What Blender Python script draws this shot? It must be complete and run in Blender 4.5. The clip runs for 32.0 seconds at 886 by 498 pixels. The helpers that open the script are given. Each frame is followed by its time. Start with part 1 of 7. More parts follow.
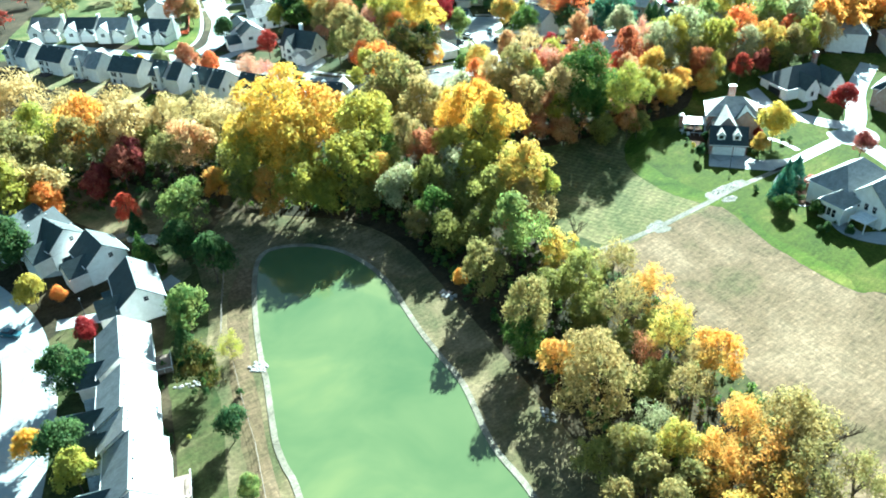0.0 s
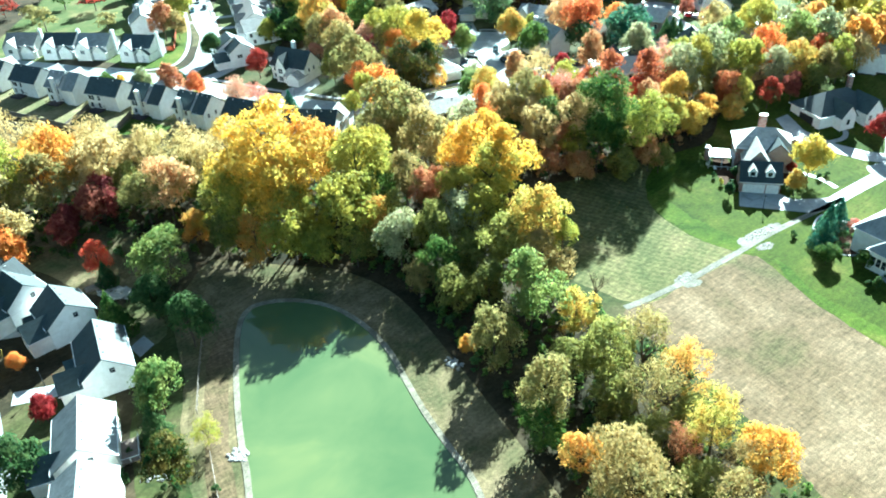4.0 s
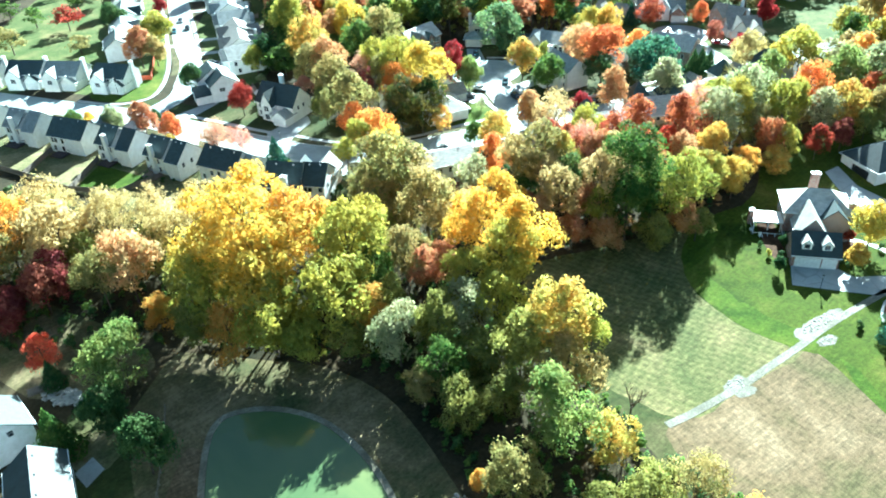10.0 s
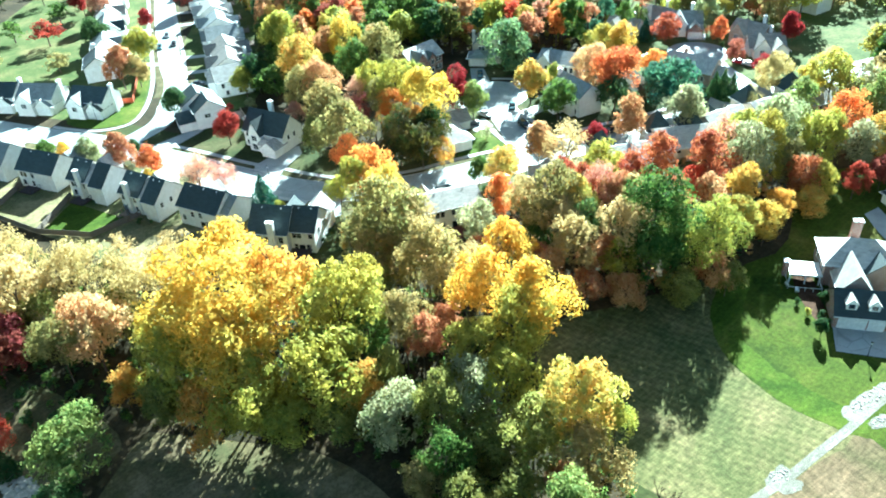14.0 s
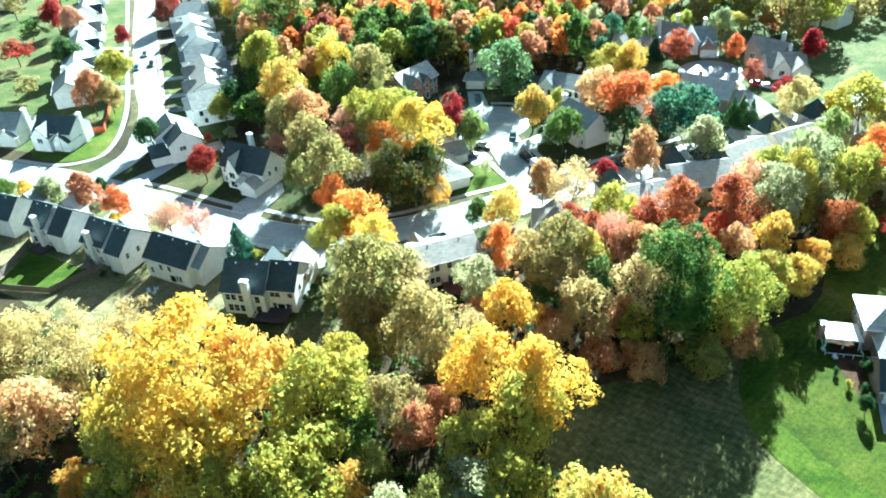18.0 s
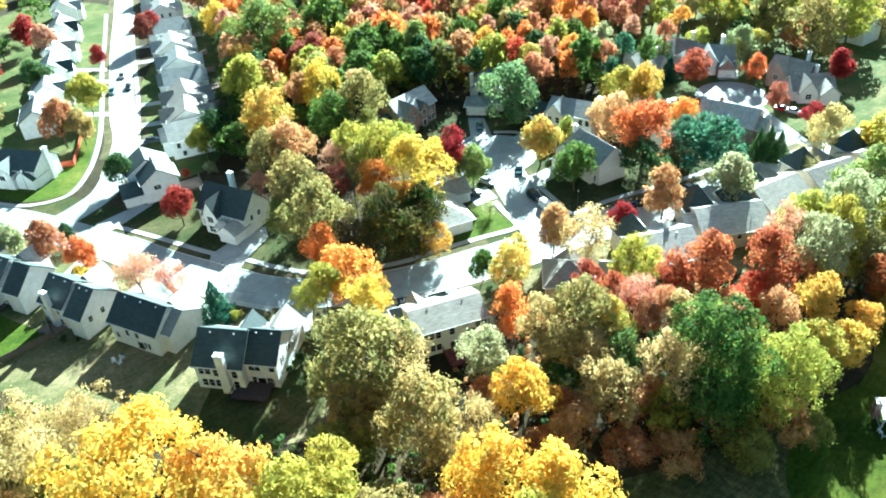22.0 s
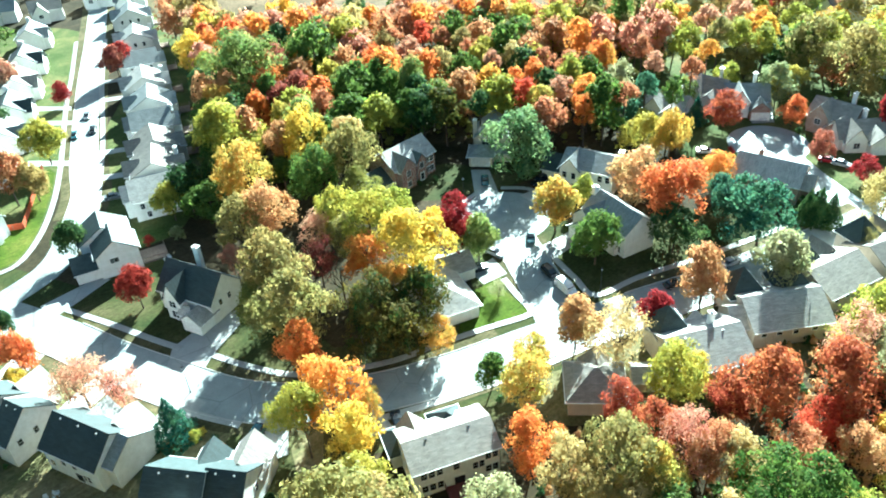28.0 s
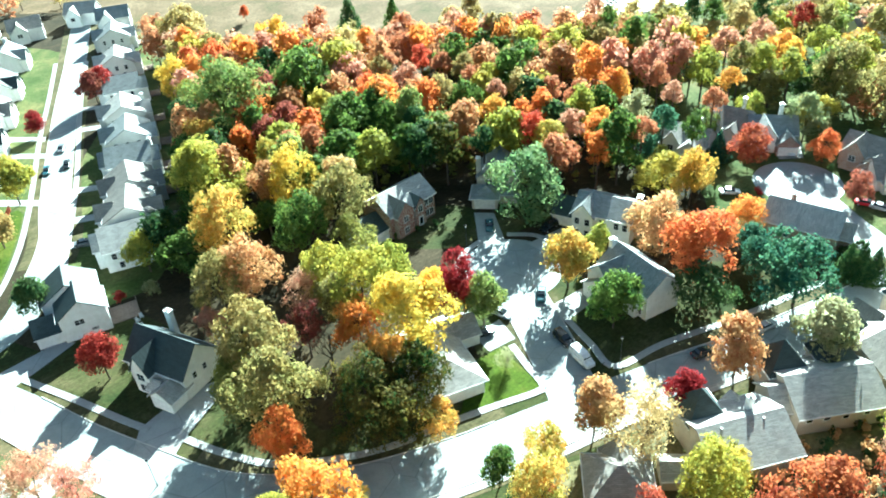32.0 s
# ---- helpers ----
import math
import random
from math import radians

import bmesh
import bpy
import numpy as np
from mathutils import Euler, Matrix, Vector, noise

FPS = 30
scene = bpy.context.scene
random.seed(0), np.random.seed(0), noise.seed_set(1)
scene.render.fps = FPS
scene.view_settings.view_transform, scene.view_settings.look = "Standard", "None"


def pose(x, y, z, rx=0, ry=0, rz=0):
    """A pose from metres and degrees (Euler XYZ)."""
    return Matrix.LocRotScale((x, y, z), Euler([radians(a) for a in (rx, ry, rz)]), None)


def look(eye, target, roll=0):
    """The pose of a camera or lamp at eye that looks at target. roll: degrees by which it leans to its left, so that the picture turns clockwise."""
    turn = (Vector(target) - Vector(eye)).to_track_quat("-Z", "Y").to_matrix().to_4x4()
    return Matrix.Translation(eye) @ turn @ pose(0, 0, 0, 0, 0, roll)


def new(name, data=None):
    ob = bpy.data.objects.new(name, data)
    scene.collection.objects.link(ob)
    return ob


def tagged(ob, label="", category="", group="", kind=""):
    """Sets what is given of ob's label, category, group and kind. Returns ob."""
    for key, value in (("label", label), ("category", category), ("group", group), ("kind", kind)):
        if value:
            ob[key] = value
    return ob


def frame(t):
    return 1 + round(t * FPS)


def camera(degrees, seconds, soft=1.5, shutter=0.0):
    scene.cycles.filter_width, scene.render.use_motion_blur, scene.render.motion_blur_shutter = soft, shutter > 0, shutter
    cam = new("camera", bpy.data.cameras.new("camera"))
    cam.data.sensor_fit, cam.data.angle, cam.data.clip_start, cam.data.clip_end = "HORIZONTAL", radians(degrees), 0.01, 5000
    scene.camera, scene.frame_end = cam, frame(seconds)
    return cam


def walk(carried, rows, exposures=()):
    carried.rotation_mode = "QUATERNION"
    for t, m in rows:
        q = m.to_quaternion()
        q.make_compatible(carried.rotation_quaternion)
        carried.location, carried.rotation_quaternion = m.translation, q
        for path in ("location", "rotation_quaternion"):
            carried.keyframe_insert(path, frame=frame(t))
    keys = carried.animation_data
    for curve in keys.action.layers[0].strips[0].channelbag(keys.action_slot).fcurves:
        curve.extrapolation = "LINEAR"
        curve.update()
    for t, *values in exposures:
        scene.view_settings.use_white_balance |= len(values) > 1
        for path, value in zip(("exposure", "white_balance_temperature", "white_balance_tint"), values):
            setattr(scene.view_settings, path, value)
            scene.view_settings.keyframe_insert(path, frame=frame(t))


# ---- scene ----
import collections

# ---- camera ----
cam = camera(60.0, 32.0, soft=1.9)
PATH = [
    (0, 0.007, 0.007, 93.768, -5.110, -34.012, 2.964),
    (2, 0.525, 11.285, 93.632, -5.103, -34.094, 3.044),
    (3.5, 0.831, 19.430, 93.675, -5.126, -34.195, 2.979),
    (5.5, 1.210, 30.098, 94.172, -5.146, -34.359, 2.932),
    (8, 1.865, 43.156, 94.798, -5.076, -34.544, 2.855),
    (10, 2.662, 53.551, 95.179, -5.062, -34.692, 2.875),
    (12, 3.313, 63.868, 95.414, -5.037, -34.854, 2.898),
    (14.5, 4.630, 76.767, 95.813, -4.986, -35.040, 2.955),
    (16.5, 6.208, 87.147, 95.940, -5.054, -35.169, 3.078),
    (18, 7.141, 95.007, 95.968, -5.233, -35.308, 3.223),
    (20, 7.702, 105.766, 95.510, -5.554, -35.418, 3.405),
    (22, 8.364, 116.080, 95.350, -5.660, -35.460, 3.471),
    (24, 9.142, 126.149, 95.206, -5.743, -35.551, 3.566),
    (25.5, 9.603, 133.426, 95.237, -5.849, -35.526, 3.569),
    (27.5, 10.560, 143.283, 94.825, -5.887, -35.396, 3.611),
    (29, 11.527, 150.777, 94.452, -5.868, -35.277, 3.673),
    (30.5, 12.172, 157.878, 94.331, -5.953, -35.262, 3.753),
    (32, 12.874, 165.017, 94.386, -5.910, -35.185, 3.773),
]
walk(cam, [(t, pose(x, y, z, 90 + pitch, roll, yaw)) for t, x, y, z, yaw, pitch, roll in PATH],
     exposures=[(0, 2.82, 5150, -15), (6, 2.92, 5100, -15), (13, 3.02, 5100, -15), (18, 2.94, 5150, -15), (24, 2.82, 5300, -15), (32, 2.76, 5350, -15)])

# ---- daylight ----
SUN_AZ, SUN_EL = 24.0, 28.5          # degrees clockwise from +y, and above the horizon
world = bpy.data.worlds.new("sky")
scene.world = world
world.use_nodes = True
wn = world.node_tree.nodes
sky = wn.new("ShaderNodeTexSky")
sky.sky_type, sky.sun_disc = "NISHITA", False
sky.sun_elevation, sky.sun_rotation = radians(SUN_EL), radians(SUN_AZ)
sky.air_density, sky.dust_density, sky.ozone_density = 1.2, 1.5, 0.3
world.node_tree.links.new(sky.outputs[0], wn["Background"].inputs[0])
wn["Background"].inputs[1].default_value = 0.026
sun = new("sun", bpy.data.lights.new("sun", "SUN"))
sun.data.energy, sun.data.angle, sun.data.color = 5.0, radians(0.55), (1.0, 0.96, 0.9)
az, el = radians(SUN_AZ), radians(SUN_EL)
to_sun = Vector((math.sin(az) * math.cos(el), math.cos(az) * math.cos(el), math.sin(el)))
sun.matrix_world = look(to_sun * 400, (0, 0, 0))


# ---- materials ----
def mat(name, rough=0.8, spec=0.3, metal=0.0):
    m = bpy.data.materials.new(name)
    m.use_nodes = True
    b = m.node_tree.nodes["Principled BSDF"]
    b.inputs["Roughness"].default_value = rough
    b.inputs["Specular IOR Level"].default_value = spec
    b.inputs["Metallic"].default_value = metal
    return m, m.node_tree, b


def nd(tree, kind, **values):
    n = tree.nodes.new(kind)
    for k, v in values.items():
        n.inputs[k.replace("_", " ")].default_value = v
    return n


def ramp(tree, fac, stops):
    r = tree.nodes.new("ShaderNodeValToRGB")
    e = r.color_ramp.elements
    while len(e) < len(stops):
        e.new(0.5)
    for el_, (p, col) in zip(e, stops):
        el_.position, el_.color = p, (*col, 1)
    tree.links.new(fac, r.inputs[0])
    return r.outputs[0]


def mix(tree, fac, a, b, mode="MIX"):
    m = tree.nodes.new("ShaderNodeMix")
    m.data_type, m.blend_type = "RGBA", mode
    for s, v in ((m.inputs[0], fac), (m.inputs[6], a), (m.inputs[7], b)):
        if isinstance(v, bpy.types.NodeSocket):
            tree.links.new(v, s)
        else:
            s.default_value = v if isinstance(v, (int, float)) else (*v, 1)
    return m.outputs[2]


def coords(tree, kind="Object", scale=(1, 1, 1), turn=0.0):
    tc = tree.nodes.new("ShaderNodeTexCoord")
    mp = tree.nodes.new("ShaderNodeMapping")
    mp.vector_type = "TEXTURE"
    mp.inputs["Scale"].default_value = [1 / s for s in scale]
    mp.inputs["Rotation"].default_value = (0, 0, radians(turn))
    tree.links.new(tc.outputs[kind], mp.inputs[0])
    return mp.outputs[0]


def noise_tex(tree, vec, scale, detail=4.0, rough=0.6, distort=0.0):
    n = nd(tree, "ShaderNodeTexNoise", Scale=scale, Detail=detail, Roughness=rough, Distortion=distort)
    tree.links.new(vec, n.inputs["Vector"])
    return n.outputs[0]


def bump(tree, b, height, strength=0.4, distance=0.05):
    n = nd(tree, "ShaderNodeBump", Strength=strength, Distance=distance)
    tree.links.new(height, n.inputs["Height"])
    tree.links.new(n.outputs[0], b.inputs["Normal"])


def ground_mat(name, dark, mid, light, coarse=0.05, fine=1.6, rough=0.95, spec=0.1, relief=0.5, stripe=None, straw=()):
    m, t, b = mat(name, rough, spec)
    v = coords(t)
    big = noise_tex(t, v, coarse, 5, 0.65, 0.4)
    small = noise_tex(t, v, fine, 6, 0.75)
    col = ramp(t, big, ((0.32, dark), (0.5, mid), (0.68, light)))
    grain = ramp(t, small, ((0.3, (0.45, 0.45, 0.45)), (0.7, (1.35, 1.35, 1.35))))
    col = mix(t, 0.85, col, grain, "MULTIPLY")
    streak = noise_tex(t, coords(t, "Object", (0.22, 1.6, 1), 38), 1.0, 5, 0.7)
    col = mix(t, 0.6, col, ramp(t, streak, ((0.34, (0.62, 0.66, 0.6)), (0.66, (1.3, 1.27, 1.22)))), "MULTIPLY")
    for turn in straw:
        thin = noise_tex(t, coords(t, "Object", (0.3, 3.4, 1), turn), 1.0, 4, 0.65, 0.3)
        col = mix(t, 0.5, col, ramp(t, thin, ((0.38, (0.68, 0.7, 0.62)), (0.64, (1.42, 1.36, 1.3)))), "MULTIPLY")
    if stripe:
        for turn, scale, amount in stripe:
            w = t.nodes.new("ShaderNodeTexWave")
            w.inputs["Scale"].default_value, w.inputs["Distortion"].default_value = scale, 2.6
            w.inputs["Detail"].default_value, w.inputs["Detail Scale"].default_value = 4, 0.6
            t.links.new(coords(t, "Object", (1, 1, 1), turn), w.inputs["Vector"])
            col = mix(t, amount, col, ramp(t, w.outputs[1], ((0.2, (0.5, 0.55, 0.45)), (0.8, (1.3, 1.25, 1.2)))), "MULTIPLY")
    t.links.new(col, b.inputs["Base Color"])
    bump(t, b, small, relief, 0.15)
    return m


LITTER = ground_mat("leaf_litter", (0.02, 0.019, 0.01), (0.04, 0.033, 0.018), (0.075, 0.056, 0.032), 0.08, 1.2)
BANK = ground_mat("mown_bank_grass", (0.056, 0.066, 0.027), (0.118, 0.1, 0.05), (0.225, 0.172, 0.1), 0.09, 1.5)
FIELD = ground_mat("dry_hay_field", (0.078, 0.072, 0.034), (0.125, 0.091, 0.056), (0.2, 0.15, 0.1), 0.045, 1.1,
                   straw=(-64, 26))
MOWN = ground_mat("mown_field", (0.055, 0.072, 0.027), (0.105, 0.106, 0.046), (0.195, 0.162, 0.088), 0.05, 1.1,
                  stripe=((58, 0.2, 0.26), (-33, 0.18, 0.18)), straw=(26, -64))
LAWN = ground_mat("green_lawn", (0.03, 0.056, 0.004), (0.06, 0.092, 0.008), (0.13, 0.135, 0.025), 0.07, 1.3)
GARDEN = ground_mat("watered_lawn", (0.026, 0.046, 0.004), (0.054, 0.075, 0.007), (0.105, 0.104, 0.02), 0.06, 1.3)
# tired grass, also the dark tone for lawns that lie in shade
TIRED = ground_mat("tired_shaded_lawn", (0.027, 0.042, 0.012), (0.051, 0.057, 0.0192), (0.096, 0.084, 0.039), 0.09, 1.4)
# lighter than TIRED: the haze over the far lawns is in this colour
TURF = ground_mat("haze_light_turf", (0.045, 0.072, 0.018), (0.08, 0.1, 0.032), (0.16, 0.145, 0.06), 0.08, 1.4)
VERGE = ground_mat("worn_verge", (0.05, 0.052, 0.022), (0.09, 0.08, 0.04), (0.15, 0.125, 0.07), 0.15, 1.6)
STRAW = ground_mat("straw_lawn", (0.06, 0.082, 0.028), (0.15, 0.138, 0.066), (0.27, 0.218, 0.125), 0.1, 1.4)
SHORE = ground_mat("shore_gravel", (0.13, 0.118, 0.088), (0.2, 0.182, 0.14), (0.285, 0.26, 0.205), 0.25, 3.0, relief=0.9)
GRAVEL = ground_mat("gravel_path", (0.13, 0.123, 0.1), (0.18, 0.17, 0.143), (0.25, 0.235, 0.2), 0.2, 3.0, relief=0.6)
MULCH = ground_mat("bark_mulch", (0.035, 0.0196, 0.0112), (0.063, 0.035, 0.021), (0.098, 0.056, 0.035), 0.3, 3.0)


def paved(name, base, rough, spec, joint=4.5):
    m, t, b = mat(name, rough, spec)
    v = coords(t)
    big = noise_tex(t, v, 0.12, 5, 0.7)
    small = noise_tex(t, v, 4.0, 5, 0.7)
    dark = tuple(c * 0.72 for c in base)
    light = tuple(min(1, c * 1.18) for c in base)
    col = ramp(t, big, ((0.3, dark), (0.52, base), (0.75, light)))
    col = mix(t, 0.35, col, ramp(t, small, ((0.3, (0.7, 0.7, 0.7)), (0.7, (1.2, 1.2, 1.2)))), "MULTIPLY")
    crack = nd(t, "ShaderNodeTexVoronoi", Scale=0.12, Randomness=1.0)
    crack.feature = "DISTANCE_TO_EDGE"
    t.links.new(v, crack.inputs["Vector"])
    line = ramp(t, crack.outputs[0], ((0.0, (0.55, 0.55, 0.55)), (0.012, (1, 1, 1))))
    col = mix(t, 0.7, col, line, "MULTIPLY")
    t.links.new(col, b.inputs["Base Color"])
    bump(t, b, small, 0.15, 0.03)
    return m


ROAD = paved("street_concrete", (0.272, 0.3, 0.295), 0.65, 0.25)
WALKWAY = paved("walk_concrete", (0.35, 0.348, 0.33), 0.6, 0.4)
DRIVE = paved("drive_concrete", (0.335, 0.342, 0.33), 0.65, 0.25)
KERB = paved("kerb_concrete", (0.46, 0.45, 0.42), 0.7, 0.3)
STONE = paved("pale_rock", (0.34, 0.325, 0.3), 0.85, 0.2)


def water_mat():
    m, t, b = mat("pond_water", 0.03, 0.28)
    v = coords(t)
    n = noise_tex(t, v, 0.05, 4, 0.6, 0.5)
    t.links.new(ramp(t, n, ((0.3, (0.062, 0.098, 0.042)), (0.55, (0.09, 0.122, 0.052)), (0.75, (0.128, 0.15, 0.06)))), b.inputs["Base Color"])
    r = noise_tex(t, v, 2.2, 3, 0.6)
    bump(t, b, r, 0.05, 0.05)
    return m


WATER = water_mat()


def shingle(name, base):
    m, t, b = mat(name, 0.62, 0.4)
    v = coords(t)
    br = nd(t, "ShaderNodeTexBrick", Scale=1.0)
    br.inputs["Color1"].default_value = (*[c * 0.85 for c in base], 1)
    br.inputs["Color2"].default_value = (*[min(1, c * 1.2) for c in base], 1)
    br.inputs["Mortar"].default_value = (*[c * 0.45 for c in base], 1)
    br.inputs["Mortar Size"].default_value = 0.012
    br.inputs["Brick Width"].default_value, br.inputs["Row Height"].default_value = 0.9, 0.22
    t.links.new(v, br.inputs["Vector"])
    n = noise_tex(t, v, 0.5, 5, 0.7)
    oi = t.nodes.new("ShaderNodeObjectInfo")
    tone = ramp(t, oi.outputs["Random"], ((0.0, (0.8, 0.8, 0.8)), (1.0, (1.2, 1.18, 1.15))))
    col = mix(t, 0.6, br.outputs[0], ramp(t, n, ((0.3, (0.6, 0.6, 0.6)), (0.7, (1.25, 1.25, 1.25)))), "MULTIPLY")
    col = mix(t, 1.0, col, tone, "MULTIPLY")
    t.links.new(col, b.inputs["Base Color"])
    bump(t, b, noise_tex(t, v, 6.0, 3, 0.7), 0.35, 0.04)
    return m


# pale blocks on slate-roofed houses put sunlit slopes into the roof colour
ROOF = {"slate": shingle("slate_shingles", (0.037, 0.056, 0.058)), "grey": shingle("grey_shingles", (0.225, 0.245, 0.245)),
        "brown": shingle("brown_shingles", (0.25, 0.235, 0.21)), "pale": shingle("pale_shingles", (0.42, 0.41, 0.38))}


def siding(name, base, pitch=0.16):
    m, t, b = mat(name, 0.6, 0.35)
    v = coords(t)
    w = t.nodes.new("ShaderNodeTexWave")
    w.bands_direction, w.wave_profile = "Z", "SAW"
    w.inputs["Scale"].default_value = 0.314 / pitch / 2
    t.links.new(v, w.inputs["Vector"])
    n = noise_tex(t, v, 0.8, 5, 0.7)
    col = mix(t, 1.0, base, ramp(t, n, ((0.25, (0.8, 0.79, 0.76)), (0.7, (1.05, 1.05, 1.05)))), "MULTIPLY")
    col = mix(t, 0.5, col, ramp(t, w.outputs[1], ((0.0, (0.75, 0.75, 0.75)), (0.2, (1, 1, 1)))), "MULTIPLY")
    t.links.new(col, b.inputs["Base Color"])
    bump(t, b, w.outputs[1], 0.5, 0.02)
    return m


def brickwork(name, base):
    m, t, b = mat(name, 0.85, 0.2)
    v = coords(t, "Object", (1, 1, 1))
    rot = t.nodes.new("ShaderNodeMapping")
    rot.inputs["Rotation"].default_value = (radians(90), 0, 0)
    t.links.new(v, rot.inputs[0])
    br = nd(t, "ShaderNodeTexBrick", Scale=1.0)
    br.inputs["Color1"].default_value = (*base, 1)
    br.inputs["Color2"].default_value = (*[c * 0.65 for c in base], 1)
    br.inputs["Mortar"].default_value = (0.45, 0.42, 0.38, 1)
    br.inputs["Mortar Size"].default_value = 0.012
    br.inputs["Brick Width"].default_value, br.inputs["Row Height"].default_value = 0.22, 0.075
    t.links.new(rot.outputs[0], br.inputs["Vector"])
    n = noise_tex(t, v, 0.7, 5, 0.7)
    t.links.new(mix(t, 0.6, br.outputs[0], ramp(t, n, ((0.3, (0.65, 0.65, 0.65)), (0.7, (1.2, 1.2, 1.2)))), "MULTIPLY"), b.inputs["Base Color"])
    return m


WALL = {"white": siding("white_siding", (0.87, 0.88, 0.87)), "cream": siding("cream_siding", (0.82, 0.81, 0.77)),
        "grey": siding("grey_siding", (0.52, 0.53, 0.53)), "tan": siding("tan_siding", (0.6, 0.54, 0.46)),
        "brick": brickwork("red_brick", (0.32, 0.12, 0.08)), "rose": brickwork("rose_brick", (0.42, 0.26, 0.2))}


def plain(name, base, rough=0.6, spec=0.3, metal=0.0, wear=0.25, scale=1.5):
    m, t, b = mat(name, rough, spec, metal)
    n = noise_tex(t, coords(t), scale, 5, 0.7)
    lo, hi = 1 - wear, 1 + wear * 0.6
    t.links.new(mix(t, 1.0, base, ramp(t, n, ((0.3, (lo, lo, lo)), (0.7, (hi, hi, hi)))), "MULTIPLY"), b.inputs["Base Color"])
    return m


TRIM = plain("white_trim_paint", (0.78, 0.78, 0.76), 0.45)
GLASS = plain("dark_window_glass", (0.02, 0.025, 0.03), 0.05, 0.6, 0, 0.2)
BARK = plain("grey_brown_bark", (0.11, 0.085, 0.065), 0.95, 0.1, 0, 0.5, 6)
DECK = plain("weathered_deck_boards", (0.26, 0.2, 0.16), 0.8, 0.2, 0, 0.4, 3)
DARKDECK = plain("dark_stained_deck", (0.06, 0.045, 0.05), 0.6, 0.3, 0, 0.4, 3)
REDDECK = plain("red_stained_deck", (0.13, 0.04, 0.04), 0.6, 0.3, 0, 0.4, 3)
FENCEWOOD = plain("grey_fence_wood", (0.2, 0.17, 0.14), 0.85, 0.2, 0, 0.4, 3)
REDFENCE = plain("rust_fence_stain", (0.42, 0.08, 0.03), 0.75, 0.2, 0, 0.3, 3)
BLACKMETAL = plain("black_painted_metal", (0.025, 0.025, 0.028), 0.4, 0.5)
RUBBER = plain("tyre_rubber", (0.02, 0.02, 0.02), 0.85, 0.2)
ALLOY = plain("wheel_alloy", (0.55, 0.55, 0.56), 0.3, 0.5, 0.9)
LAMPGLASS = plain("headlamp_glass", (0.6, 0.6, 0.6), 0.1, 0.6)
TAILRED = plain("tail_lamp_red", (0.4, 0.02, 0.02), 0.2, 0.5)
PAINT = {k: plain(k + "_car_paint", c, 0.25, 0.6) for k, c in
         dict(white=(0.75, 0.76, 0.77), black=(0.02, 0.022, 0.025), silver=(0.45, 0.46, 0.48), red=(0.4, 0.02, 0.03),
              teal=(0.04, 0.11, 0.13), grey=(0.16, 0.17, 0.18)).items()}

# two leaf colours a palette
PALETTE = dict(
    brick=((0.3, 0.055, 0.025), (0.46, 0.14, 0.04)),
    moss=((0.17, 0.19, 0.04), (0.34, 0.31, 0.07)), peach=((0.6, 0.34, 0.14), (0.5, 0.4, 0.17)),
    yellow=((0.7, 0.43, 0.026), (0.48, 0.39, 0.055)), gold=((0.66, 0.36, 0.035), (0.5, 0.37, 0.065)),
    lime=((0.47, 0.4, 0.05), (0.26, 0.28, 0.042)), green=((0.05, 0.115, 0.018), (0.15, 0.205, 0.035)),
    fresh=((0.1, 0.18, 0.04), (0.27, 0.29, 0.07)), dark=((0.03, 0.08, 0.025), (0.095, 0.145, 0.04)),
    olive=((0.4, 0.3, 0.095), (0.2, 0.19, 0.058)), pale=((0.42, 0.4, 0.21), (0.22, 0.26, 0.11)),
    tan=((0.5, 0.38, 0.15), (0.4, 0.31, 0.11)), orange=((0.64, 0.21, 0.025), (0.62, 0.32, 0.045)),
    amber=((0.62, 0.34, 0.045), (0.38, 0.36, 0.07)), mixed=((0.024, 0.062, 0.012), (0.15, 0.11, 0.018)),
    rust=((0.42, 0.16, 0.06), (0.52, 0.31, 0.13)), pink=((0.5, 0.18, 0.12), (0.52, 0.31, 0.19)),
    red=((0.5, 0.08, 0.024), (0.58, 0.16, 0.036)), crimson=((0.24, 0.012, 0.01), (0.33, 0.032, 0.02)),
    wine=((0.2, 0.038, 0.035), (0.37, 0.11, 0.065)), blue=((0.1, 0.19, 0.075), (0.23, 0.3, 0.11)),
    pine=((0.03, 0.1, 0.07), (0.09, 0.19, 0.09)))


